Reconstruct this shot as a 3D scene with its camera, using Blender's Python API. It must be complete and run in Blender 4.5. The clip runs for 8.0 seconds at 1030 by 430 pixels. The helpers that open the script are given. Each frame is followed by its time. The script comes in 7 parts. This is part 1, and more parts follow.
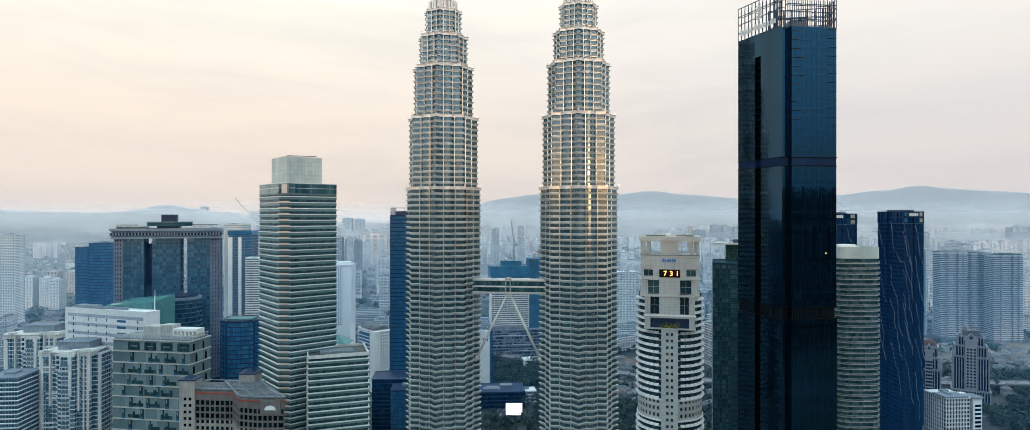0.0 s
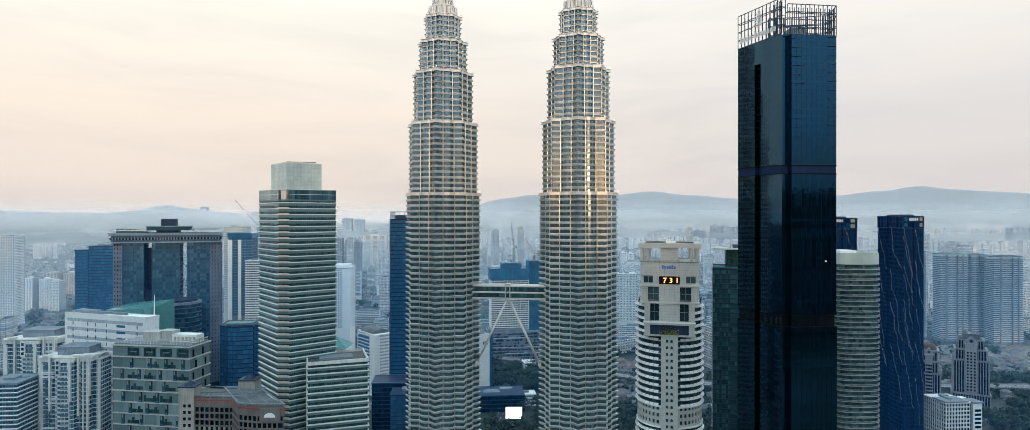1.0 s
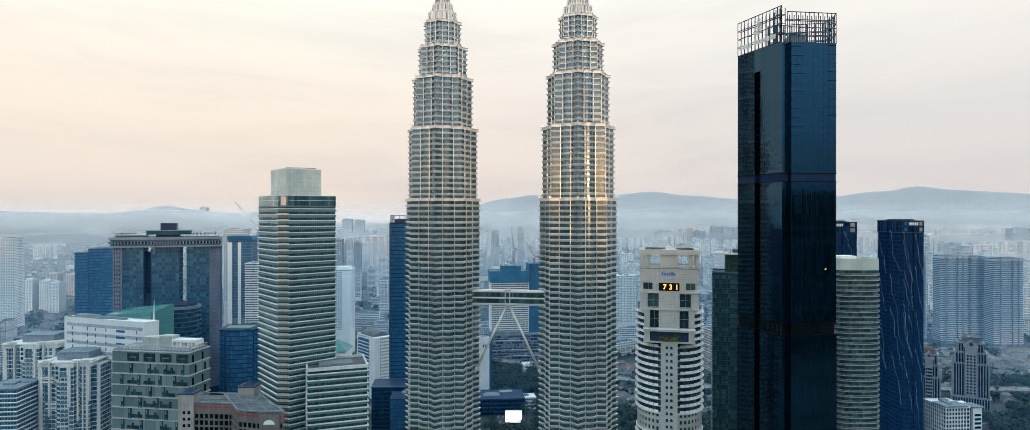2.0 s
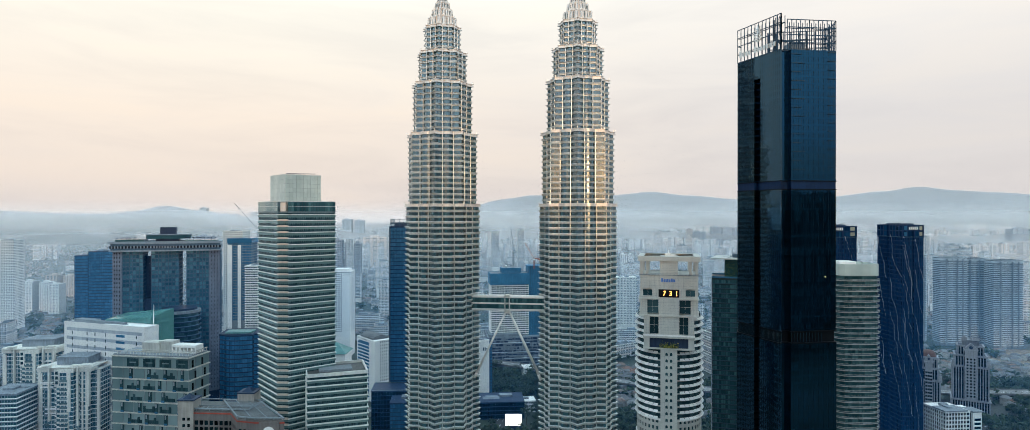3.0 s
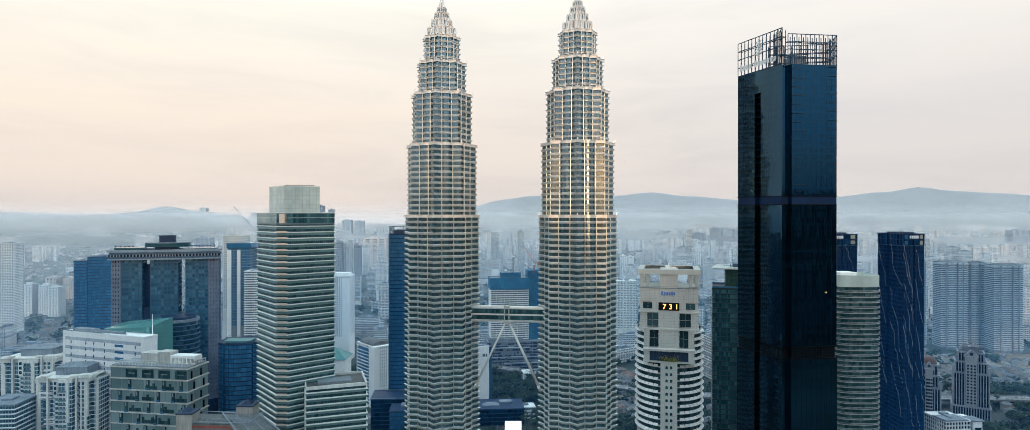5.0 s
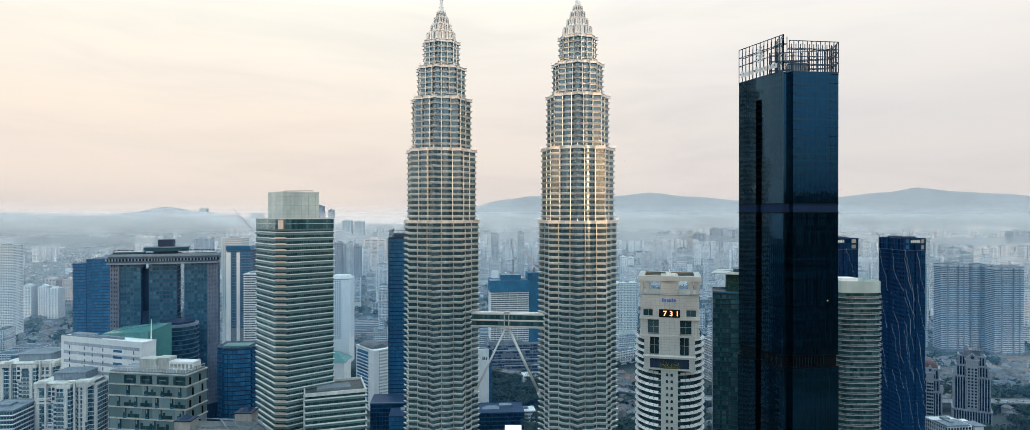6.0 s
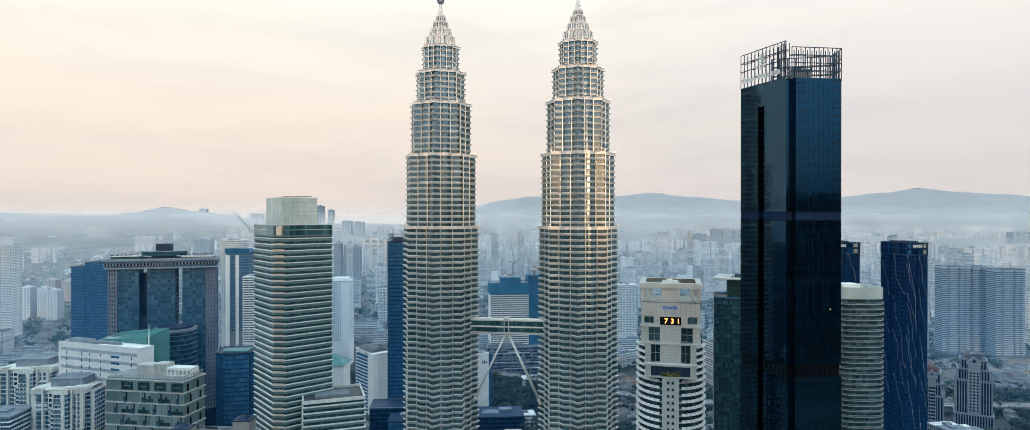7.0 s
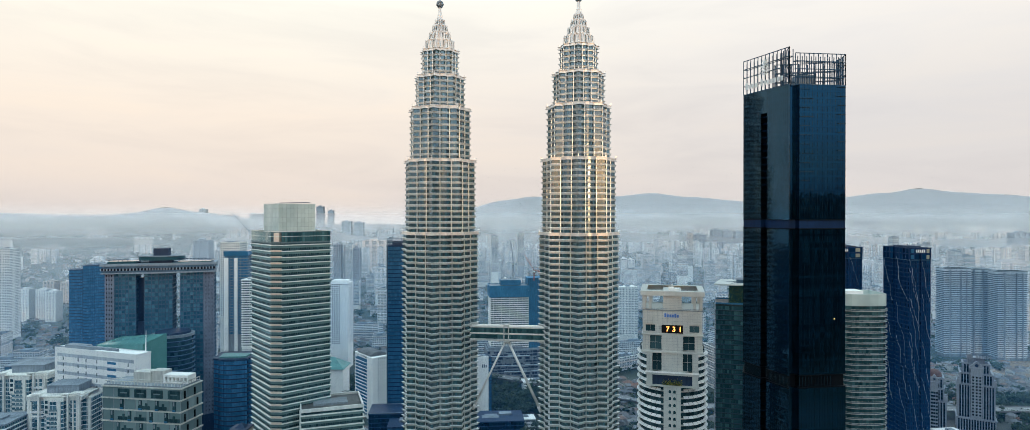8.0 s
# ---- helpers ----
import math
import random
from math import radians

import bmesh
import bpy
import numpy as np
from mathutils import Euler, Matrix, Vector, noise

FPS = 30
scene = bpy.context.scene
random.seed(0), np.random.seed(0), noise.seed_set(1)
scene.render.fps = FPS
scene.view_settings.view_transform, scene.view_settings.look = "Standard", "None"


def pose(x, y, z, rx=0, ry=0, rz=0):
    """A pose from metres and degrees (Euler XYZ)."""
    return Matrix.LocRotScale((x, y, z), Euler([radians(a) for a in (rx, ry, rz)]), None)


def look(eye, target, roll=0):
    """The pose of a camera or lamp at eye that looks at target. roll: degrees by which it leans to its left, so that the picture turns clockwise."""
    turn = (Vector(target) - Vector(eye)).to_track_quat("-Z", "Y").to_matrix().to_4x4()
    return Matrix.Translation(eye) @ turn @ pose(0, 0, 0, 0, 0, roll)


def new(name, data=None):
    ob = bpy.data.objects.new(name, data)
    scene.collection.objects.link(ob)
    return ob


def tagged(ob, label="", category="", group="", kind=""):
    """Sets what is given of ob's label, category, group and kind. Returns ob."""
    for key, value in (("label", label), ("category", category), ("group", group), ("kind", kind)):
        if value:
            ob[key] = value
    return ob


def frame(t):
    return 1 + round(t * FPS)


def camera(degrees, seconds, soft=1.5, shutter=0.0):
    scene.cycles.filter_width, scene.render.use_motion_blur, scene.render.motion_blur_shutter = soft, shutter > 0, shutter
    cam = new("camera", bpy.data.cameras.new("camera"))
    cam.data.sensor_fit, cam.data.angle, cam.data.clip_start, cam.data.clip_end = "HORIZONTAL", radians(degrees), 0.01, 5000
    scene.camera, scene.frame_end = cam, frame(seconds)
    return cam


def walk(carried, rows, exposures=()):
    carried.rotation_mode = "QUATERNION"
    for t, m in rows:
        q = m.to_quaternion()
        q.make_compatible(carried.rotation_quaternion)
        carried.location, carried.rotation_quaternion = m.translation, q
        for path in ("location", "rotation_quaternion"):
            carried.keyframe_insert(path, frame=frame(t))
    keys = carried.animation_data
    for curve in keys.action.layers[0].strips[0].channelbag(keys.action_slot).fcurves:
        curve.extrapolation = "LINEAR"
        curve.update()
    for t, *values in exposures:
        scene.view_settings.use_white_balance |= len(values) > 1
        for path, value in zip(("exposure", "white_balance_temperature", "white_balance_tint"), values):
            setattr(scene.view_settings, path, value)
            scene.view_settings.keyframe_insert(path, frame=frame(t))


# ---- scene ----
cam = camera(78.2, 8.0, 0.6)
PATH = [
    (0.0, -0.04, -0.03, 225.99, -0.000),
    (0.5, 0.07, 0.10, 228.20, -0.015),
    (1.0, 0.18, 0.30, 230.38, -0.030),
    (1.5, 0.29, 0.42, 232.52, -0.045),
    (2.0, 0.38, 0.50, 234.65, -0.059),
    (2.5, 0.47, 0.55, 236.75, -0.074),
    (3.0, 0.56, 0.62, 238.84, -0.089),
    (3.5, 0.64, 0.78, 240.91, -0.104),
    (4.0, 0.71, 1.00, 242.98, -0.119),
    (4.5, 0.78, 1.35, 245.05, -0.134),
    (5.0, 0.84, 1.95, 247.13, -0.148),
    (5.5, 0.89, 2.75, 249.21, -0.163),
    (6.0, 0.94, 3.80, 251.30, -0.178),
    (6.5, 0.98, 5.20, 253.41, -0.193),
    (7.0, 1.02, 6.95, 255.54, -0.208),
    (7.5, 1.05, 9.00, 257.70, -0.223),
    (8.0, 1.07, 11.20, 259.90, -0.238),
]
walk(cam, [(t, pose(x, y, z, 90 + pitch, 0, 0)) for t, x, y, z, pitch in PATH])

# ---- light: an overcast dawn, the low sun behind the viewer ----
SUN_EL, SUN_AZ, SKY = 2.4, 175.5, 1.7


def node(tree, kind, at=None, **values):
    n = tree.nodes.new(kind)
    for key, value in values.items():
        n.inputs[key.replace("_", " ")].default_value = value
    return n


def ramp(tree, source, stops):
    r = tree.nodes.new("ShaderNodeValToRGB")
    el = r.color_ramp.elements
    el[0].position, el[0].color = stops[0][0], (*stops[0][1], 1)
    el[1].position, el[1].color = stops[-1][0], (*stops[-1][1], 1)
    for p, c in stops[1:-1]:
        e = el.new(p)
        e.color = (*c, 1)
    tree.links.new(source, r.inputs[0])
    return r.outputs[0]


def mixed(tree, a, b, fac, mode="MIX"):
    m = tree.nodes.new("ShaderNodeMix")
    m.data_type, m.blend_type = "RGBA", mode
    for k, s in ((0, fac), (6, a), (7, b)):
        if isinstance(s, bpy.types.NodeSocket):
            tree.links.new(s, m.inputs[k])
        else:
            m.inputs[k].default_value = s if k == 0 else (*s, 1)
    return m.outputs[2]


def maths(tree, op, a, b=0.5):
    m = tree.nodes.new("ShaderNodeMath")
    m.operation = op
    for k, s in ((0, a), (1, b)):
        if isinstance(s, bpy.types.NodeSocket):
            tree.links.new(s, m.inputs[k])
        else:
            m.inputs[k].default_value = s
    return m.outputs[0]


def make_world():
    w = bpy.data.worlds.new("sky")
    w.use_nodes = True
    t = w.node_tree
    t.nodes.clear()
    out, bg = t.nodes.new("ShaderNodeOutputWorld"), t.nodes.new("ShaderNodeBackground")
    sky = t.nodes.new("ShaderNodeTexSky")
    sky.sky_type, sky.sun_disc = "NISHITA", False
    sky.sun_elevation, sky.sun_rotation = radians(SUN_EL), radians(SUN_AZ)
    tc = t.nodes.new("ShaderNodeTexCoord")
    sep = t.nodes.new("ShaderNodeSeparateXYZ")
    t.links.new(tc.outputs["Generated"], sep.inputs[0])
    k = 1 / SKY
    scaled = lambda stops: [(z, tuple(c * k for c in col)) for z, col in stops]
    high = [(0.5, (0.94, 1.26, 1.42)), (1.0, (0.88, 1.30, 1.52))]
    cloud = ramp(t, sep.outputs[2], scaled([(0.0, (0.78, 0.71, 0.67)), (0.05, (0.86, 0.76, 0.69)), (0.14, (0.97, 0.85, 0.74)), (0.30, (1.05, 1.01, 0.90))] + high))
    cool = ramp(t, sep.outputs[2], scaled([(0.0, (0.73, 0.69, 0.68)), (0.14, (0.765, 0.735, 0.73)), (0.32, (0.99, 0.955, 0.905))] + high))
    back = ramp(t, sep.outputs[2], scaled([(0.0, (0.08, 0.17, 0.26)), (0.12, (0.48, 0.65, 0.82)), (0.3, (0.95, 1.16, 1.30))] + high))
    side = t.nodes.new("ShaderNodeMapRange")
    side.inputs[1].default_value, side.inputs[2].default_value = -0.35, 0.45
    t.links.new(sep.outputs[0], side.inputs[0])
    cover = mixed(t, cloud, cool, side.outputs[0])
    mp = t.nodes.new("ShaderNodeMapping")
    mp.inputs["Scale"].default_value = (1.0, 1.0, 5.5)
    t.links.new(tc.outputs["Generated"], mp.inputs[0])
    n1 = node(t, "ShaderNodeTexNoise", Scale=3.1, Detail=6.0, Roughness=0.55, Distortion=0.4)
    t.links.new(mp.outputs[0], n1.inputs[0])
    puff = ramp(t, n1.outputs[0], [(0.34, (0.93, 0.935, 0.95)), (0.52, (1.0, 1.0, 1.0)), (0.68, (1.04, 1.025, 1.0))])
    cover = mixed(t, cover, puff, 1.0, "MULTIPLY")
    # the sky behind the viewer: blue, with the sun's warm glow low in it
    rear = t.nodes.new("ShaderNodeMapRange")
    rear.inputs[1].default_value, rear.inputs[2].default_value = 0.25, -0.35
    t.links.new(sep.outputs[1], rear.inputs[0])
    cover = mixed(t, cover, back, rear.outputs[0])
    # dawn: a hot core round the sun and a weaker glow lying along the horizon
    sx, sz = math.sin(radians(SUN_AZ)) * math.cos(radians(SUN_EL)), math.sin(radians(SUN_EL))
    for half, high_z, col, peak in (((0.95, 0.060), 0.075, (0.62, 0.54, 0.38), 0.85), ((0.42, 0.070), sz + 0.022, (3.9, 2.0, 0.72), 0.92)):
        off, size, far = (t.nodes.new("ShaderNodeVectorMath") for _ in range(3))
        off.operation, size.operation, far.operation = "SUBTRACT", "MULTIPLY", "LENGTH"
        t.links.new(tc.outputs["Generated"], off.inputs[0])
        off.inputs[1].default_value = (sx, 0, high_z)
        t.links.new(off.outputs[0], size.inputs[0])
        size.inputs[1].default_value = (1 / half[0], 0, 1 / half[1])
        t.links.new(size.outputs[0], far.inputs[0])
        glow = t.nodes.new("ShaderNodeMapRange")
        glow.interpolation_type = "SMOOTHSTEP"
        glow.inputs[1].default_value, glow.inputs[2].default_value, glow.inputs[4].default_value = 1.0, 0.0, peak
        t.links.new(far.outputs["Value"], glow.inputs[0])
        cover = mixed(t, cover, tuple(c * k for c in col), maths(t, "MULTIPLY", glow.outputs[0], rear.outputs[0]))
    dim = mixed(t, (0, 0, 0), sky.outputs[0], 0.1 / SKY)
    total = mixed(t, cover, dim, 0.08)
    t.links.new(total, bg.inputs[0])
    bg.inputs[1].default_value = SKY
    t.links.new(bg.outputs[0], out.inputs[0])
    scene.world = w


make_world()
lamp = bpy.data.lights.new("sun", "SUN")
lamp.energy, lamp.angle, lamp.color = 0.95, radians(2.0), (1.0, 0.64, 0.32)
sun = new("sun", lamp)
sun.matrix_world = look((47, -600, 226 + 25.2), (0, 0, 226))
scene.view_settings.exposure = 0.1

# ---- materials ----


def base_mat(name):
    m = bpy.data.materials.new(name)
    m.use_nodes = True
    t = m.node_tree
    return m, t, t.nodes["Principled BSDF"]


def glass_mat(name, dark, light, rough=0.08, ior=1.6, wave=0.012, coat=(0.45, 0.75, 1.0)):
    """Coated window glass: each pane a little different in tone."""
    m, t, p = base_mat(name)
    geo, info = t.nodes.new("ShaderNodeNewGeometry"), t.nodes.new("ShaderNodeObjectInfo")
    s = maths(t, "FRACT", maths(t, "ADD", geo.outputs["Random Per Island"], info.outputs["Random"]))
    col = ramp(t, s, [(0.0, dark), (0.62, tuple(d * 0.6 + l * 0.4 for d, l in zip(dark, light))), (1.0, light)])
    tc = t.nodes.new("ShaderNodeTexCoord")
    big = node(t, "ShaderNodeTexNoise", Scale=0.05, Detail=3.0)
    t.links.new(tc.outputs["Object"], big.inputs[0])
    col = mixed(t, col, ramp(t, big.outputs[0], [(0.3, (0.75, 0.78, 0.8)), (0.7, (1.15, 1.12, 1.1))]), 1.0, "MULTIPLY")
    t.links.new(col, p.inputs["Base Color"])
    p.inputs["IOR"].default_value = ior
    p.inputs["Specular Tint"].default_value = (*coat, 1)
    p.inputs["Roughness"].default_value = rough
    wv = node(t, "ShaderNodeTexNoise", Scale=0.35, Detail=1.0)
    t.links.new(tc.outputs["Object"], wv.inputs[0])
    b = node(t, "ShaderNodeBump", Strength=0.25, Distance=wave * 4)
    t.links.new(wv.outputs[0], b.inputs["Height"])
    t.links.new(b.outputs[0], p.inputs["Normal"])
    return m


def wall_mat(name, col, rough=0.75, stain=0.25, scale=0.25, metal=0.0, bump=0.15, vary=0.08, spec=0.4):
    """Painted, stone or metal cladding with rain streaks, blotches and fine grain."""
    m, t, p = base_mat(name)
    tc = t.nodes.new("ShaderNodeTexCoord")
    mp = t.nodes.new("ShaderNodeMapping")
    mp.inputs["Scale"].default_value = (1.0, 1.0, 0.12)
    t.links.new(tc.outputs["Object"], mp.inputs[0])
    streak = node(t, "ShaderNodeTexNoise", Scale=scale * 3, Detail=5.0, Roughness=0.6)
    t.links.new(mp.outputs[0], streak.inputs[0])
    blot = node(t, "ShaderNodeTexNoise", Scale=scale * 0.35, Detail=4.0)
    grain = node(t, "ShaderNodeTexNoise", Scale=scale * 14, Detail=3.0)
    for n in (blot, grain):
        t.links.new(tc.outputs["Object"], n.inputs[0])
    k = 1 - stain
    c = ramp(t, streak.outputs[0], [(0.35, tuple(x * k for x in col)), (0.62, col)])
    c = mixed(t, c, ramp(t, blot.outputs[0], [(0.35, (k, k, k * 1.02)), (0.6, (1.06, 1.05, 1.03))]), 0.8, "MULTIPLY")
    c = mixed(t, c, ramp(t, grain.outputs[0], [(0.3, (0.86, 0.86, 0.87)), (0.7, (1.08, 1.08, 1.07))]), 0.7, "MULTIPLY")
    info, geo = t.nodes.new("ShaderNodeObjectInfo"), t.nodes.new("ShaderNodeNewGeometry")
    s = maths(t, "FRACT", maths(t, "ADD", info.outputs["Random"], geo.outputs["Random Per Island"]))
    lo, hi = 1 - vary, 1 + vary
    c = mixed(t, c, ramp(t, s, [(0.0, (lo, lo, lo)), (1.0, (hi, hi, hi))]), 1.0, "MULTIPLY")
    t.links.new(c, p.inputs["Base Color"])
    p.inputs["Roughness"].default_value, p.inputs["Metallic"].default_value, p.inputs["Specular IOR Level"].default_value = rough, metal, spec
    b = node(t, "ShaderNodeBump", Strength=bump, Distance=0.05)
    t.links.new(grain.outputs[0], b.inputs["Height"])
    t.links.new(b.outputs[0], p.inputs["Normal"])
    return m


def palette_mat(name, stops, rough=0.8, scale=0.3):
    """One hue for each loose piece, drawn from a list of real colours."""
    m, t, p = base_mat(name)
    geo, info = t.nodes.new("ShaderNodeNewGeometry"), t.nodes.new("ShaderNodeObjectInfo")
    s = maths(t, "FRACT", maths(t, "ADD", geo.outputs["Random Per Island"], info.outputs["Random"]))
    c = ramp(t, s, stops)
    tc = t.nodes.new("ShaderNodeTexCoord")
    n = node(t, "ShaderNodeTexNoise", Scale=scale, Detail=5.0)
    t.links.new(tc.outputs["Object"], n.inputs[0])
    c = mixed(t, c, ramp(t, n.outputs[0], [(0.3, (0.7, 0.7, 0.7)), (0.7, (1.1, 1.1, 1.1))]), 0.8, "MULTIPLY")
    t.links.new(c, p.inputs["Base Color"])
    p.inputs["Roughness"].default_value = rough
    return m


def glow_mat(name, col, strength):
    m, t, p = base_mat(name)
    p.inputs["Base Color"].default_value = (0.02, 0.02, 0.02, 1)
    p.inputs["Emission Color"].default_value = (*col, 1)
    p.inputs["Emission Strength"].default_value = strength
    return m


def haze_sheet_mat(name, density, top, fade, col, foot):
    """Haze sheet: a see-through tint standing in for distance haze, thinning out with height."""
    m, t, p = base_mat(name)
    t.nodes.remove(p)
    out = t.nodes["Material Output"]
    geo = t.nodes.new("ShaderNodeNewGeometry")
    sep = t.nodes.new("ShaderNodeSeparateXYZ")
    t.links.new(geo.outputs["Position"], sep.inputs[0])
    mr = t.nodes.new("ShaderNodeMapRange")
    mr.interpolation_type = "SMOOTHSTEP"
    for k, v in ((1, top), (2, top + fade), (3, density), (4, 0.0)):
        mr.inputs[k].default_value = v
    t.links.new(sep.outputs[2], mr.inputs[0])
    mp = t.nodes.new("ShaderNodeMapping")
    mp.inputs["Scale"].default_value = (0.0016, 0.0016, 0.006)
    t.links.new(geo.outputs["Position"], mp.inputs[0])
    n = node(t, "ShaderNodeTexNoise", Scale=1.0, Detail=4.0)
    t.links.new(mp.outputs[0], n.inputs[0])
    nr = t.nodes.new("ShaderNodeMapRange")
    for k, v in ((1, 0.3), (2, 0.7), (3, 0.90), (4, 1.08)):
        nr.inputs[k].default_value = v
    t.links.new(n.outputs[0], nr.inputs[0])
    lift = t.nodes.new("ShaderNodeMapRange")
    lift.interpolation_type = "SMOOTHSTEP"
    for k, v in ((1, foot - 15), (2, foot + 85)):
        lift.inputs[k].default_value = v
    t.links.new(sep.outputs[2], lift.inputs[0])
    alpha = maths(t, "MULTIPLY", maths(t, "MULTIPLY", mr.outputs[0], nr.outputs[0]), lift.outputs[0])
    # normals forced upwards, so both sides of the sheet take the whole sky's light
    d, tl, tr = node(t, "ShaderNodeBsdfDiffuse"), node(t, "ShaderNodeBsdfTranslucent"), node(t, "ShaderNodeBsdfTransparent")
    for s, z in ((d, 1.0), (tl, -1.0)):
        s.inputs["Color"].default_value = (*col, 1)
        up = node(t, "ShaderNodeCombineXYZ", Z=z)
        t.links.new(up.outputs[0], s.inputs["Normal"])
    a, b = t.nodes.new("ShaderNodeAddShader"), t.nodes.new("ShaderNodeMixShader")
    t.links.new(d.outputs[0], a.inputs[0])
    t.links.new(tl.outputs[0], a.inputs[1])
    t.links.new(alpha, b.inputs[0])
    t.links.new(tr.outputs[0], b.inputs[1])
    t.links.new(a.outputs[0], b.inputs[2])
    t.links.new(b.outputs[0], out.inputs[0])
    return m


STEEL = wall_mat("brushed_steel", (0.93, 0.91, 0.89), rough=0.32, stain=0.12, metal=0.5, scale=0.2, vary=0.10)
# duller copy of the steel: shade of spandrels and lower columns put into colour
STEEL_DULL = wall_mat("shade_dulled_steel_panel", (0.70, 0.69, 0.67), rough=0.30, stain=0.18, metal=0.55, scale=0.2, vary=0.10)
DARK_FRAME = wall_mat("dark_window_frame", (0.03, 0.05, 0.055), rough=0.4, spec=0.15)
STEEL_FINE = wall_mat("polished_steel", (0.92, 0.85, 0.81), rough=0.35, stain=0.15, metal=0.25, scale=0.3)
TOWER_GLASS = glass_mat("green_tinted_glass", (0.015, 0.056, 0.078), (0.048, 0.140, 0.175), rough=0.13, ior=2.7, coat=(0.82, 0.94, 1.0))
PALE_BAND = wall_mat("pale_metal_louvre", (0.84, 0.84, 0.81), rough=0.45, stain=0.15, metal=0.2)
GREY_BAND = wall_mat("grey_spandrel_panel", (0.15, 0.205, 0.225), rough=0.35, spec=0.2, stain=0.2)
OFFICE_GLASS = glass_mat("dark_office_glass", (0.012, 0.038, 0.050), (0.050, 0.105, 0.125), rough=0.1)
OFFICE_BAND = glass_mat("pale_green_spandrel_glass", (0.13, 0.225, 0.235), (0.20, 0.31, 0.32), rough=0.16, ior=2.0, coat=(0.7, 0.95, 1.0))
BLUE_FRAME = wall_mat("blue_grey_window_frame", (0.075, 0.15, 0.23), rough=0.4, spec=0.2)
PALE_GLASS = glass_mat("pale_green_glass", (0.50, 0.57, 0.54), (0.57, 0.64, 0.61), rough=0.15)
TERRACE_GLASS = glass_mat("teal_terrace_glass", (0.018, 0.062, 0.076), (0.085, 0.185, 0.200), rough=0.1)
NAVY_GLASS = glass_mat("navy_mirror_glass", (0.002, 0.015, 0.046), (0.009, 0.056, 0.130), rough=0.06, ior=1.6, coat=(0.15, 0.65, 1.0))
BLACK_GLASS = glass_mat("near_black_glass", (0.0006, 0.0015, 0.003), (0.006, 0.026, 0.036), rough=0.1, ior=1.28, coat=(0.3, 0.7, 1.0))
BLUE_GLASS = glass_mat("blue_glass", (0.034, 0.130, 0.235), (0.060, 0.20, 0.34), rough=0.1, ior=1.9, coat=(0.2, 0.55, 1.0))
NAVY_METAL = wall_mat("navy_metal", (0.007, 0.028, 0.085), rough=0.45, metal=0.0, spec=0.12)
CROWN_STEEL = wall_mat("deep_blue_steel", (0.016, 0.065, 0.125), rough=0.45, spec=0.25)
BLUE_STEEL = wall_mat("blue_grey_steel_frame", (0.035, 0.085, 0.14), rough=0.45, metal=0.4)
WHITE = wall_mat("white_painted_concrete", (0.86, 0.84, 0.82), stain=0.07)
CREAM = wall_mat("cream_stone_cladding", (0.80, 0.77, 0.71), stain=0.18)
BEIGE = wall_mat("beige_stone_cladding", (0.60, 0.59, 0.56), stain=0.25)
WARM = wall_mat("warm_bay_panel", (0.80, 0.66, 0.57), rough=0.4, stain=0.15, metal=0.3)
HOTEL_GLASS = glass_mat("deep_navy_glass", (0.0001, 0.0004, 0.001), (0.0016, 0.012, 0.024), rough=0.05, ior=1.95, coat=(0.13, 0.56, 1.0))
HOTEL_FRAME = wall_mat("blue_black_mullion", (0.006, 0.022, 0.036), rough=0.15, spec=0.7)
SLAB_GLASS = glass_mat("teal_slab_glass", (0.030, 0.105, 0.165), (0.100, 0.250, 0.320), rough=0.1, ior=1.7, coat=(0.4, 0.8, 1.0))
GARDEN_GLASS = glass_mat("deep_teal_glass", (0.015, 0.060, 0.080), (0.080, 0.190, 0.215), rough=0.1, ior=1.5, coat=(0.3, 0.8, 1.0))
RES_GLASS = glass_mat("teal_balcony_glass", (0.020, 0.080, 0.115), (0.140, 0.26, 0.31), rough=0.12)
RAIL_GLASS = glass_mat("pale_balcony_glass", (0.07, 0.13, 0.15), (0.28, 0.36, 0.38), rough=0.15)
LOBBY_GLASS = glass_mat("straw_tinted_glass", (0.30, 0.30, 0.24), (0.42, 0.40, 0.30), rough=0.2)
PALE_STONE = wall_mat("pale_grey_pilaster_stone", (0.31, 0.32, 0.35), stain=0.2)
CLOCK_STONE = wall_mat("pale_panelled_stone", (0.52, 0.51, 0.48), stain=0.10)
GREY = wall_mat("grey_concrete", (0.26, 0.30, 0.34), stain=0.3)
DECK_GREY = wall_mat("blue_grey_deck_cladding", (0.28, 0.34, 0.40), stain=0.2)
DARK = wall_mat("dark_grey_cladding", (0.028, 0.052, 0.10), rough=0.5, spec=0.15)
ROOF = wall_mat("weathered_roof_deck", (0.15, 0.155, 0.16), stain=0.4, scale=0.4)
PERGOLA_ROOF = wall_mat("grey_roof_membrane", (0.17, 0.175, 0.18), stain=0.4, scale=0.4)
STONE = wall_mat("soot_grey_stone", (0.26, 0.28, 0.32), stain=0.3)
MIST_WHITE = wall_mat("aged_blue_white_render", (0.56, 0.62, 0.66), stain=0.25)
HOTEL_STONE = wall_mat("pinkish_beige_stone", (0.44, 0.40, 0.37), stain=0.25)
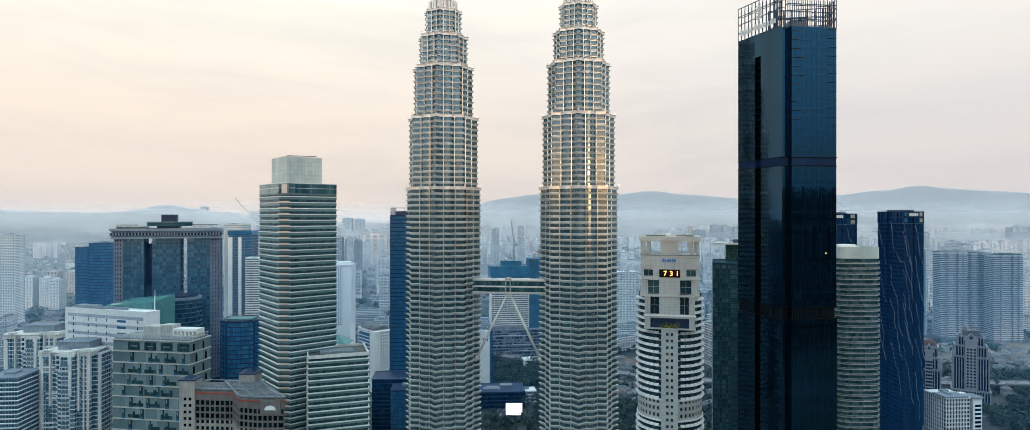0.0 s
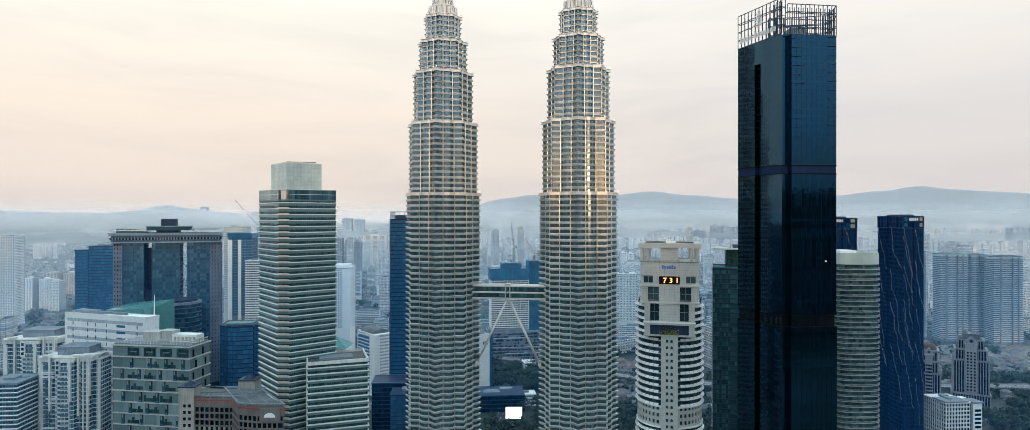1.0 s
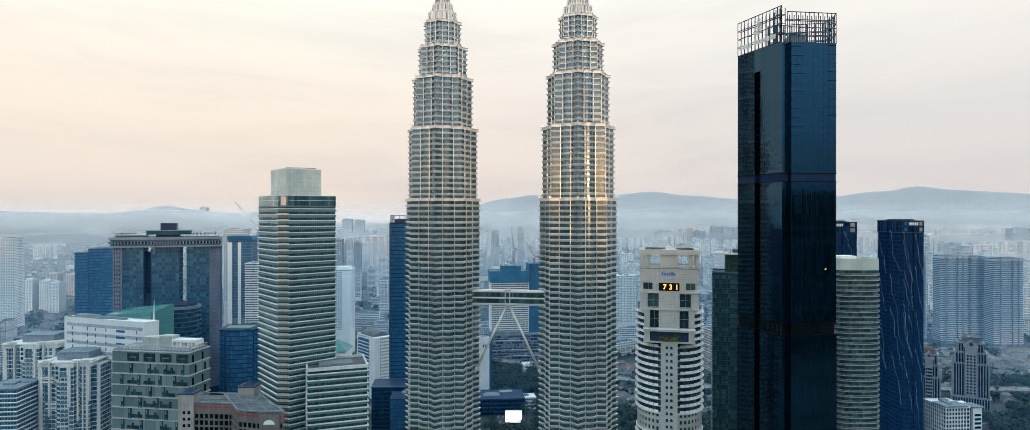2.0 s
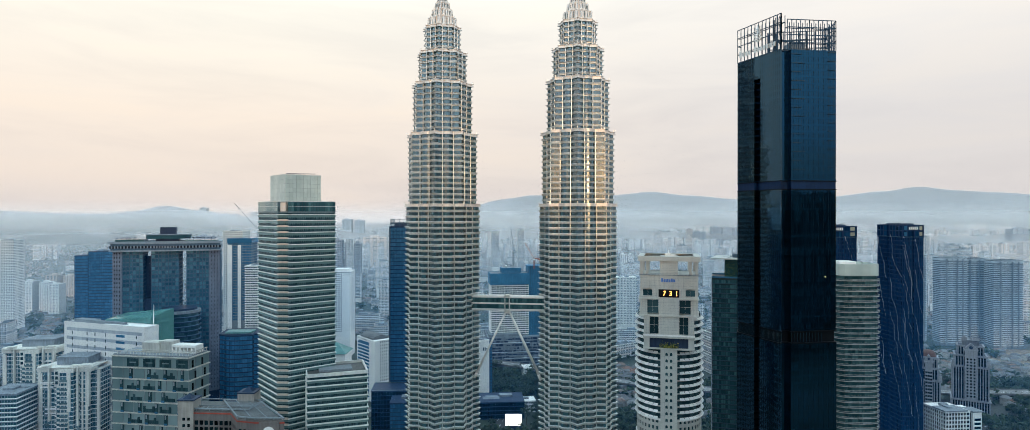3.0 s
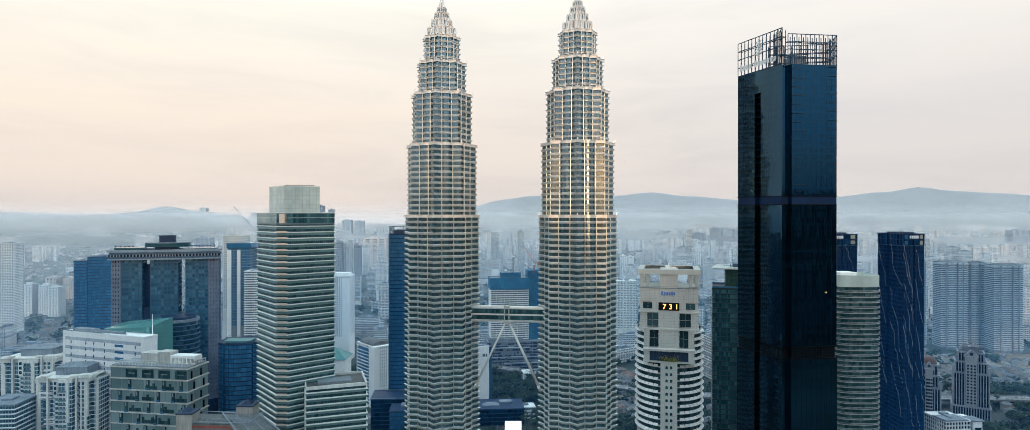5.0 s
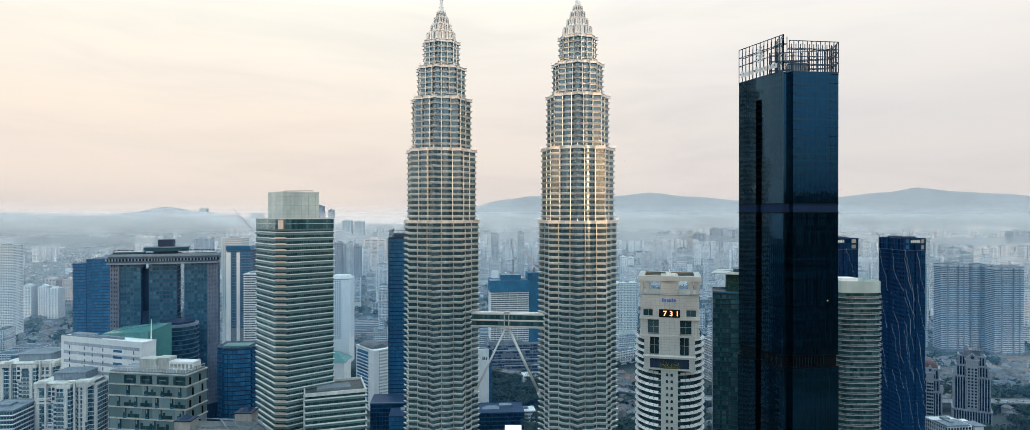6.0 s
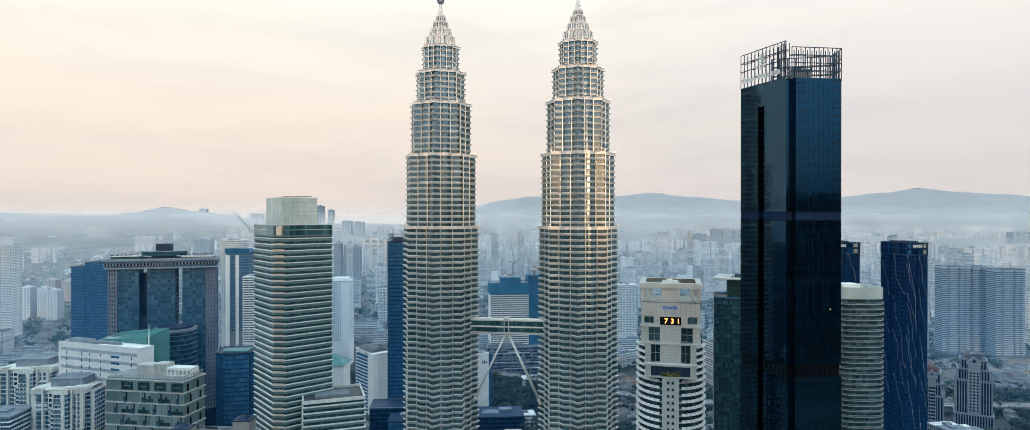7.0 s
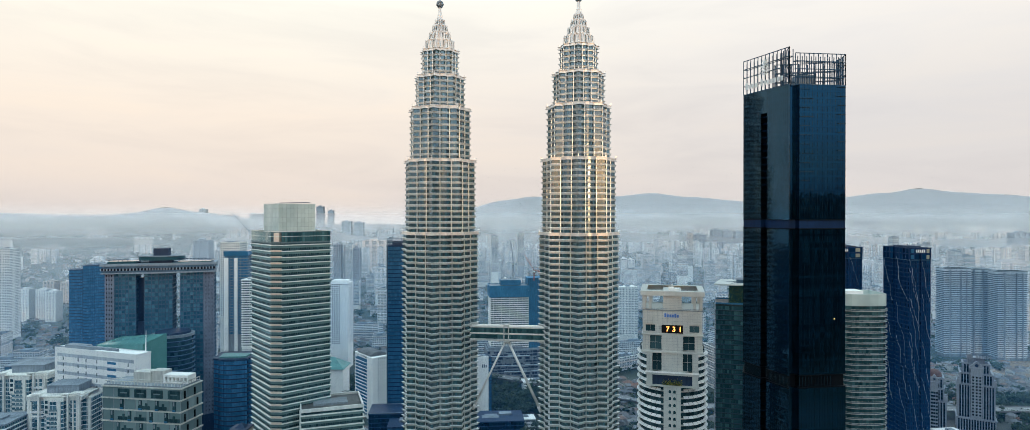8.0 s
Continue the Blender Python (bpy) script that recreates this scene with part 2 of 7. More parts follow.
BROWN = wall_mat("brown_stone_cladding", (0.20, 0.175, 0.17), stain=0.25)
RED = wall_mat("red_painted_trim", (0.42, 0.07, 0.05))
TEAL = wall_mat("teal_copper_roof", (0.10, 0.26, 0.25), rough=0.5)
DOME = wall_mat("terracotta_dome", (0.13, 0.07, 0.06), stain=0.3)
NET = wall_mat("blue_construction_netting", (0.05, 0.20, 0.34), rough=0.9, stain=0.3)
SIGN_WHITE = wall_mat("white_sign_letters", (0.75, 0.76, 0.76), rough=0.5, stain=0.05)
BLACK = wall_mat("black_panel", (0.004, 0.006, 0.009), rough=0.5, spec=0.1)
CRANE = wall_mat("red_and_white_crane_steel", (0.34, 0.12, 0.09), rough=0.5)
BALL_STEEL = wall_mat("dull_blue_steel", (0.34, 0.39, 0.45), rough=0.4, metal=0.3)
AMBER = glow_mat("amber_led", (1.0, 0.42, 0.10), 2.6)
LED = glow_mat("white_led_screen", (1.0, 0.98, 0.90), 1.6)
LAMP_LIT = glow_mat("lit_window", (1.0, 0.72, 0.22), 1.5)
LEAF = palette_mat("tropical_foliage", [(0.0, (0.012, 0.030, 0.020)), (0.5, (0.024, 0.050, 0.028)), (1.0, (0.045, 0.075, 0.040))], scale=0.5)
BARK = wall_mat("tree_bark", (0.09, 0.07, 0.05), rough=0.9)
HOUSE_WALL = palette_mat("house_walls", [(0.0, (0.24, 0.23, 0.22)), (0.5, (0.38, 0.36, 0.34)), (1.0, (0.56, 0.54, 0.51))])
HOUSE_ROOF = palette_mat("house_roofs", [(0.0, (0.20, 0.10, 0.07)), (0.22, (0.17, 0.13, 0.11)), (0.45, (0.12, 0.125, 0.135)), (0.8, (0.13, 0.135, 0.145)), (1.0, (0.25, 0.25, 0.25))])
BLOCK_WALL = palette_mat("city_block_walls", [(0.0, (0.30, 0.33, 0.37)), (0.2, (0.52, 0.52, 0.52)), (0.45, (0.70, 0.67, 0.63)), (0.65, (0.64, 0.52, 0.46)), (0.8, (0.78, 0.77, 0.75)), (1.0, (0.84, 0.83, 0.80))])
BLOCK_GLASS = glass_mat("city_block_windows", (0.09, 0.12, 0.14), (0.22, 0.26, 0.29), rough=0.2)
ASPHALT = wall_mat("asphalt", (0.055, 0.056, 0.058), rough=0.85, scale=0.1)
ROAD_PALE = wall_mat("concrete_viaduct", (0.24, 0.24, 0.24), rough=0.85, scale=0.1)


def ground_mat():
    m, t, p = base_mat("city_ground")
    tc = t.nodes.new("ShaderNodeTexCoord")
    n = node(t, "ShaderNodeTexNoise", Scale=0.006, Detail=7.0, Roughness=0.6)
    v = node(t, "ShaderNodeTexVoronoi", Scale=0.03)
    for q in (n, v):
        t.links.new(tc.outputs["Object"], q.inputs[0])
    c = ramp(t, n.outputs[0], [(0.40, (0.022, 0.038, 0.026)), (0.54, (0.045, 0.058, 0.048)), (0.62, (0.075, 0.076, 0.072)), (0.75, (0.15, 0.13, 0.11))])
    g = mixed(t, c, ramp(t, v.outputs["Distance"], [(0.0, (0.7, 0.7, 0.7)), (1.0, (1.3, 1.25, 1.2))]), 0.6, "MULTIPLY")
    t.links.new(g, p.inputs["Base Color"])
    p.inputs["Roughness"].default_value = 0.9
    return m


def hill_mat():
    m, t, p = base_mat("forested_hill")
    tc = t.nodes.new("ShaderNodeTexCoord")
    n = node(t, "ShaderNodeTexNoise", Scale=0.01, Detail=8.0)
    t.links.new(tc.outputs["Object"], n.inputs[0])
    t.links.new(ramp(t, n.outputs[0], [(0.3, (0.02, 0.035, 0.025)), (0.7, (0.06, 0.075, 0.05))]), p.inputs["Base Color"])
    p.inputs["Roughness"].default_value = 0.95
    return m


GROUND, HILL = ground_mat(), hill_mat()
# a city in shade, put into one near-black colour for the unseen rear slope
REAR = wall_mat("shade_dark_rear_slope", (0.018, 0.027, 0.036), rough=0.95, stain=0.5, scale=0.02, spec=0.05)

# ---- mesh tools ----
TAU = 2 * math.pi


class Mesh:
    """Gathers faces; every face carries the index of its material."""

    def __init__(self):
        self.v, self.f, self.m = [], [], []

    def add(self, verts, faces, mi=0):
        k = len(self.v)
        self.v.extend(verts)
        self.f.extend(tuple(i + k for i in f) for f in faces)
        self.m.extend([mi] * len(faces))
        return self

    def prism(self, poly, z0, z1, mi=0, top=True, bottom=False, lid=None):
        n = len(poly)
        self.add([(x, y, z0) for x, y in poly] + [(x, y, z1) for x, y in poly],
                 [(i, (i + 1) % n, n + (i + 1) % n, n + i) for i in range(n)], mi)
        if top:
            self.add([(x, y, z1) for x, y in poly], [tuple(range(n))], mi if lid is None else lid)
        if bottom:
            self.add([(x, y, z0) for x, y in poly], [tuple(reversed(range(n)))], mi)
        return self

    def ring(self, outer, inner, z0, z1, mi=0):
        n = len(outer)
        v = [(x, y, z) for p, z in ((outer, z0), (outer, z1), (inner, z1), (inner, z0)) for x, y in p]
        f = []
        for a, b in ((0, 1), (1, 2), (3, 0)):
            f += [(a * n + i, a * n + (i + 1) % n, b * n + (i + 1) % n, b * n + i) for i in range(n)]
        return self.add(v, f, mi)

    def eave(self, outer, inner, z0, z1, z2, mi=0):
        """A ring whose top slopes from z1 at its outer edge up to z2."""
        n = len(outer)
        v = [(x, y, z) for p, z in ((outer, z0), (outer, z1), (inner, z2), (inner, z0)) for x, y in p]
        f = []
        for a, b in ((0, 1), (1, 2), (3, 0)):
            f += [(a * n + i, a * n + (i + 1) % n, b * n + (i + 1) % n, b * n + i) for i in range(n)]
        return self.add(v, f, mi)

    def loft(self, rings, mi=0):
        """Skins a row of (outline, height) rings, from the lowest up."""
        n = len(rings[0][0])
        v = [(x, y, z) for p, z in rings for x, y in p]
        return self.add(v, [(k * n + i, k * n + (i + 1) % n, (k + 1) * n + (i + 1) % n, (k + 1) * n + i) for k in range(len(rings) - 1) for i in range(n)], mi)

    def box(self, x0, x1, y0, y1, z0, z1, mi=0):
        v = [(x, y, z) for z in (z0, z1) for x, y in ((x0, y0), (x1, y0), (x1, y1), (x0, y1))]
        return self.add(v, [(0, 1, 5, 4), (1, 2, 6, 5), (2, 3, 7, 6), (3, 0, 4, 7), (4, 5, 6, 7), (3, 2, 1, 0)], mi)

    def beam(self, p, q, w, d=None, mi=0, up=(0, 0, 1)):
        """A square bar from p to q."""
        p, q, d = Vector(p), Vector(q), d or w
        a = (q - p).normalized()
        s = a.cross(Vector(up))
        s = s.normalized() if s.length > 1e-4 else Vector((1, 0, 0))
        u = s.cross(a)
        c = [s * (w / 2 * i) + u * (d / 2 * j) for i, j in ((-1, -1), (1, -1), (1, 1), (-1, 1))]
        v = [tuple(e + k) for e in (p, q) for k in c]
        return self.add(v, [(0, 1, 5, 4), (1, 2, 6, 5), (2, 3, 7, 6), (3, 0, 4, 7), (4, 5, 6, 7), (3, 2, 1, 0)], mi)

    def tube(self, p, q, r0, r1=None, n=10, mi=0):
        p, q, r1 = Vector(p), Vector(q), r0 if r1 is None else r1
        a = (q - p).normalized()
        s = a.cross(Vector((0, 0, 1)))
        s = s.normalized() if s.length > 1e-4 else Vector((1, 0, 0))
        u = s.cross(a)
        v = [tuple(e + (s * math.cos(TAU * i / n) + u * math.sin(TAU * i / n)) * r) for e, r in ((p, r0), (q, r1)) for i in range(n)]
        f = [((i + 1) % n, i, n + i, n + (i + 1) % n) for i in range(n)]
        return self.add(v, f + [tuple(reversed(range(n, 2 * n))), tuple(range(n))], mi)

    def lathe(self, profile, n=24, at=(0, 0), mi=0):
        v = [(at[0] + r * math.cos(TAU * i / n), at[1] + r * math.sin(TAU * i / n), z) for r, z in profile for i in range(n)]
        f = [(k * n + i, k * n + (i + 1) % n, (k + 1) * n + (i + 1) % n, (k + 1) * n + i) for k in range(len(profile) - 1) for i in range(n)]
        return self.add(v, f, mi)

    def data(self, name, mats, smooth=False):
        me = bpy.data.meshes.new(name)
        me.from_pydata(self.v, [], self.f)
        for m in mats if isinstance(mats, (list, tuple)) else [mats]:
            me.materials.append(m)
        me.polygons.foreach_set("material_index", self.m)
        if smooth:
            me.polygons.foreach_set("use_smooth", [True] * len(self.f))
        me.update()
        return me


def thing(name, x, y, z, turn, label, category, group="", kind=""):
    ob = new(name)
    ob.matrix_basis = pose(x, y, z, 0, 0, turn)
    return tagged(ob, label, category, group, kind)


def part(name, mesh, mats, parent, label="", z=0.0, kind="", smooth=False, x=0.0, y=0.0):
    """Links a mesh as one part of a thing; a mesh that is already made is shared."""
    me = mesh if isinstance(mesh, bpy.types.Mesh) else mesh.data(name, mats, smooth)
    ob = new(name, me)
    ob.parent = parent
    ob.location = (x, y, z)
    return tagged(ob, label, kind=kind)


def offset(poly, d):
    """The outline moved outwards by d (inwards: minus); it runs anticlockwise."""
    out, n = [], len(poly)
    for i in range(n):
        a, b, c = Vector(poly[i - 1]), Vector(poly[i]), Vector(poly[(i + 1) % n])
        e, g = (b - a).normalized(), (c - b).normalized()
        na, nb = Vector((e.y, -e.x)), Vector((g.y, -g.x))
        k = max(0.35, 1 + na.dot(nb))
        out.append(tuple(b + (na + nb) * (d / k)))
    return out


def rect(w, d, x=0.0, y=0.0):
    return [(x, y), (x + w, y), (x + w, y + d), (x, y + d)]


def circle(r, n, x=0.0, y=0.0, a0=0.0, a1=360.0):
    full = a1 - a0 >= 360
    m = n if full else n + 1
    return [(x + r * math.cos(radians(a0 + (a1 - a0) * i / n)), y + r * math.sin(radians(a0 + (a1 - a0) * i / n))) for i in range(m)]


def pane_ring(poly, z0, z1, width, recess=0.25, bar=0.12, proud=0.12, seed=1, edges=None, slack=0.025):
    """One storey's ribbon of panes, each slightly out of true, with the mullions between them (second material)."""
    rnd = random.Random(seed)
    m, line = Mesh(), offset(poly, -recess)
    for i in range(len(line)):
        if edges is not None and i not in edges:
            continue
        a, b = Vector(line[i]), Vector(line[(i + 1) % len(line)])
        e = b - a
        if e.length < 0.3:
            continue
        k = max(1, round(e.length / width))
        g = e / k
        nrm = Vector((e.y, -e.x)).normalized()
        for j in range(k):
            p, q = a + g * j, a + g * (j + 1)
            o = [nrm * rnd.uniform(-slack, slack) for _ in range(4)]
            m.add([(*(p + o[0]), z0), (*(q + o[1]), z0), (*(q + o[2]), z1), (*(p + o[3]), z1)], [(0, 1, 2, 3)], 0)
            if bar and (j or k > 1 or e.length > width * 0.6):
                t = e.normalized() * (bar / 2)
                c = [p - t, p + t, p + t + nrm * proud, p - t + nrm * proud]
                m.add([(*c[0], z0), (*c[3], z0), (*c[2], z0), (*c[1], z0), (*c[0], z1), (*c[3], z1), (*c[2], z1), (*c[1], z1)],
                      [(0, 1, 5, 4), (1, 2, 6, 5), (2, 3, 7, 6)], 1)
    return m


def storeys(body, poly, z0, z1, h, glass, frame_mat, band_mat, band=1.2, out=0.3, width=1.6, recess=0.25, bar=0.12,
            shade=0.0, shade_mat=None, lip=0.18, edges=None, proud=0.12, slack=0.025, window="ribbon_window", spandrel="spandrel"):
    """Storeys of height h from z0 up to z1: under each ribbon of panes a spandrel, with a projecting shade where asked."""
    n = int((z1 - z0) / h + 0.5)
    h = (z1 - z0) / n
    panes = [pane_ring(poly, band, h, width, recess, bar, proud, seed=s, edges=edges, slack=slack).data(window, [glass, frame_mat]) for s in (1, 2, 3)]
    b = Mesh().ring(offset(poly, out), offset(poly, -recess - 0.1), 0, band)
    mats = [band_mat]
    if shade:
        b.eave(offset(poly, out + shade), offset(poly, -recess), band - 0.35, band - 0.05, band + lip, 1)
        mats.append(shade_mat or band_mat)
    bd = b.data(spandrel, mats)
    for i in range(n):
        part(spandrel, bd, None, body, z=z0 + i * h)
        part(window, panes[(i * 7 + i // 3) % 3], None, body, z=z0 + i * h, kind="stuff")
    return n

# ---- the setting: ground, hills, haze sheets ----
def ground_z(x, y):
    """The plain lies flat round the towers and rises gently towards the northern hills."""
    r = math.hypot(x, y)
    t = min(1.0, max(0.0, (r - 2300) / 2100)) * min(1.0, max(0.0, 2.2 * y / (r + 1)))
    return 165 * t ** 1.4


def make_ground():
    m = Mesh()
    rings, n = [0, 150, 400, 800, 1400, 2200, 2600, 3000, 3400, 3800, 4150, 4500, 5200, 6500], 72
    m.v.append((0, 0, 0))
    for r in rings[1:]:
        for i in range(n):
            x, y = r * math.cos(TAU * i / n), r * math.sin(TAU * i / n)
            m.v.append((x, y, ground_z(x, y)))
    m.f.extend((0, 1 + i, 1 + (i + 1) % n) for i in range(n))
    for k in range(len(rings) - 2):
        m.f.extend((1 + k * n + i, 1 + (k + 1) * n + i, 1 + (k + 1) * n + (i + 1) % n, 1 + k * n + (i + 1) % n) for i in range(n))
    m.m = [0] * len(m.f)
    tagged(new("ground", m.data("ground", GROUND, True)), "wide city ground of lawns, earth and paving", "ground", kind="structure")


make_ground()


def crag(a, seed, s):
    return noise.fractal(Vector((math.cos(a) * 9, math.sin(a) * 9 + seed, s * 1.2)), 0.9, 2.1, 5)


def hills(name, radius, depth, crest, a0, a1, seed, label, mat=None):
    """A wooded ridge: crest(angle) gives its height in metres."""
    m, n, k = Mesh(), 260, 9
    for i in range(n + 1):
        a = radians(a0 + (a1 - a0) * i / n)
        top = crest(math.degrees(a))
        for j in range(k):
            s = j / (k - 1)
            r = radius + depth * s
            z = top * math.sin(s * math.pi / 2) ** 1.3 + crag(a, seed, s) * 16 * s * min(1, top / 150)
            m.v.append((r * math.sin(a), r * math.cos(a), max(z, -2) if j else -5))
    for i in range(n):
        for j in range(k - 1):
            m.f.append((i * k + j, (i + 1) * k + j, (i + 1) * k + j + 1, i * k + j + 1))
    m.m = [0] * len(m.f)
    tagged(new(name, m.data(name, mat or HILL, True)), label, "hills", kind="structure")


CREST = [(-62, 250), (-46, 252), (-39, 250), (-33, 249), (-31, 262), (-28.7, 293), (-26, 258), (-23, 215), (-16, 150), (-10, 150), (-5.5, 262), (-1, 350), (1.5, 370), (5, 352), (9, 372), (12, 391), (15.5, 372),
         (18.6, 350), (22, 330), (25, 340), (27, 356), (30, 392), (32.5, 412), (35, 384), (37.5, 366), (39.5, 348), (43, 372), (50, 350), (62, 330)]


def ridge_height(a):
    for (p, u), (q, v) in zip(CREST, CREST[1:]):
        if p <= a <= q:
            t = (a - p) / (q - p)
            return u + (v - u) * t * t * (3 - 2 * t)
    return CREST[-1][1]


hills("backdrop_far_hills", 4420, 440, ridge_height, -62, 62, 3, "hazy forested mountain ridge on the horizon")
# unseen slope added behind the viewer: blocks low sun, darkens reflections
hills("backdrop_rear_hills", 420, 2600, lambda a: 352 + 14 * math.sin(a / 7.0), 110, 250, 5, "unseen dark slope added to block the low sun", REAR)


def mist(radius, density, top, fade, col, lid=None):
    """A tinted haze sheet round the north; lid(angle) gives the height at which it ends."""
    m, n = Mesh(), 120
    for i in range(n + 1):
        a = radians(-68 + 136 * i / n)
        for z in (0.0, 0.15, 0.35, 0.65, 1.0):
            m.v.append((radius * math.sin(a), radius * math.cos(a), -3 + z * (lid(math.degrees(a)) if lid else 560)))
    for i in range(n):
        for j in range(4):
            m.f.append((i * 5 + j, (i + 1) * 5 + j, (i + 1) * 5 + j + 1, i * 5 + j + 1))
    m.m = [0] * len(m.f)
    ob = new("mist", m.data("mist", haze_sheet_mat("mist", density, top, fade, col, ground_z(0, radius)), True))
    tagged(ob, "see-through tinted sheet standing in for distance haze", "mist", kind="structure")


# haze by sheet colour: near ones blue, far ones greyer; the last follows the ridge
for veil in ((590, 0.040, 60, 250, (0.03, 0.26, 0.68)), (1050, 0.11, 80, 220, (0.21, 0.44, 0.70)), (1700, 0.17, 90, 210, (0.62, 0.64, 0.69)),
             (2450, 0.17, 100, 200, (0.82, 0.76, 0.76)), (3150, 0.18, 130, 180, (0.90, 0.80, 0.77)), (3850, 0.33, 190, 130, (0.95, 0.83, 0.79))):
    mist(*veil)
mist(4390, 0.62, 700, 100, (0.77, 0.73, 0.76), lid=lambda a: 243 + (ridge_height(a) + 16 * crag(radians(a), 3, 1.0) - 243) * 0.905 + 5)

# ---- the twin towers and their bridge ----
STAR_TURN = -95.8


def star_outline(R, k=0.897):
    """Eight points of two crossed squares, with a round lobe in each of the eight notches."""
    out, q = [], math.cos(radians(45)) / math.cos(radians(22.5))
    c = 0.705 * R
    rho = k * R - c
    for i in range(8):
        a = radians(STAR_TURN + 45 * i)
        mid = radians(STAR_TURN + 45 * i + 22.5)
        P, Q = Vector((R * math.cos(a), R * math.sin(a))), Vector((q * R * math.cos(mid), q * R * math.sin(mid)))
        C = Vector((c * math.cos(mid), c * math.sin(mid)))
        t = next(s / 60 for s in range(61) if (P.lerp(Q, s / 60) - C).length <= rho or s == 60)
        E = P.lerp(Q, t)
        g = math.atan2(E.y - C.y, E.x - C.x) - mid
        g = (g + math.pi) % TAU - math.pi
        out.append(tuple(P))
        for j in range(6):
            b = mid + g * (1 - 2 * j / 5)
            out.append((C.x + rho * math.cos(b), C.y + rho * math.sin(b)))
    return out


TIERS = [(42.5, 244.2, 27.6), (244.2, 295.4, 25.6), (295.4, 332.4, 22.0), (332.4, 355.2, 17.8), (355.2, 374.2, 13.3)]


def twin_tower(x, y):
    tw = thing("skyscraper", x, y, 0, 0, "tall stepped skyscraper of steel bands and green glass", "skyscraper", "pair of twin towers")
    part("base", Mesh().prism(star_outline(28.2), -1, 42.5), STEEL, tw, "steel and stone clad lower storeys")
    for z0, z1, R in TIERS:
        poly = star_outline(R)
        n = round((z1 - z0) / 4.0)
        h = (z1 - z0) / n
        panes = [pane_ring(poly, 1.62, h, 1.35, 0.35, 0.09, 0.1, seed=s, slack=0.012).data("ribbon_window", [TOWER_GLASS, DARK_FRAME]) for s in (4, 5, 6)]
        # a rounded steel spandrel, and the sunshade standing out over it
        band = Mesh().loft([(offset(poly, d), z) for d, z in ((-0.4, 0.0), (0.10, 0.0), (0.28, 0.2), (0.34, 0.62), (0.30, 1.0), (0.14, 1.28), (-0.1, 1.36))])
        band.eave(offset(poly, 0.92), offset(poly, -0.45), 1.34, 1.46, 1.66, 1)
        # dull steel for the shaded spandrel, bright steel for the skylit sunshade
        bd = band.data("spandrel", [STEEL_DULL, STEEL])
        for i in range(n):
            part("spandrel", bd, None, tw, z=z0 + i * h)
            part("ribbon_window", panes[(i * 5 + i // 4) % 3], None, tw, z=z0 + i * h, kind="stuff")
        top = Mesh().ring(offset(poly, 1.0), offset(poly, -1.2), z1 - 0.1, z1 + 0.5)
        top.ring(offset(poly, 0.45), offset(poly, -0.8), z1 + 0.5, z1 + 1.7)
        top.ring(offset(poly, 1.05), offset(poly, -1.2), z1 + 1.7, z1 + 2.0)
        part("cornice", top, STEEL_FINE, tw, "bright steel cornice")
        part("terrace", Mesh().prism(offset(poly, -0.4), z1 - 0.4, z1 + 0.2), ROOF, tw)
        shaft = offset(poly, 0.80 if z0 > 200 else 0.55)
        # column covers in the angles between points and lobes
        for k in range(8):
            for j in (1, 6):
                px, py = shaft[k * 7 + j]
                # lower covers take the duller steel, as if less lit
                part("column_cover", Mesh().tube((px, py, z0), (px, py, z1 + 1.6), 0.30, n=10), STEEL if z0 > 200 else STEEL_DULL, tw)
        # maintenance davits standing on the ledge
        for k in range(8):
            px, py = poly[k * 7]
            part("davit", Mesh().beam((px, py, z1 + 1.9), (px, py, z1 + 3.4), 0.3).beam((px, py, z1 + 3.3), (px * 1.06, py * 1.06, z1 + 3.3), 0.25), STEEL, tw)
    # pinnacle: petals, stacked collars, ring ball and mast
    steps = [(10.4, 376.4, 9.8, 383.4), (7.7, 383.6, 7.1, 389.4), (5.5, 389.6, 4.9, 394.6), (3.7, 394.8, 3.1, 398.8), (2.3, 399.0, 1.8, 402.6), (1.3, 402.8, 1.0, 408.0)]
    part("drum", Mesh().prism(star_outline(11.6), 374.2, 376.6), STEEL, tw)
    for r0, z0, r1, z1 in steps:
        fl = Mesh()
        n = 48
        prof = ((r0 * 1.05, z0 - 0.3), (r0 * 1.05, z0 + 0.1), (r0, z0 + 0.1), (r1, z1 - 0.8), (r1 * 1.05, z1 - 0.7), (r1 * 1.05, z1 - 0.3), (r1 * 0.7, z1 + 0.4))
        for r, z in prof:
            for i in range(n):
                flute = 1 - 0.14 * (i % 3 == 0) if r0 > 2 else 1
                fl.v.append((r * flute * math.cos(TAU * i / n), r * flute * math.sin(TAU * i / n), z))
        for k in range(len(prof) - 1):
            fl.f.extend((k * n + i, k * n + (i + 1) % n, (k + 1) * n + (i + 1) % n, (k + 1) * n + i) for i in range(n))
        fl.m = [0] * len(fl.f)
        part("pinnacle_tier", fl, STEEL_FINE, tw, "fluted bright steel tier")
        # dark strips painted in for the shade of the gaps between panels
        if r0 > 3:
            for i in range(24):
                a = TAU * (i + 0.5) / 24
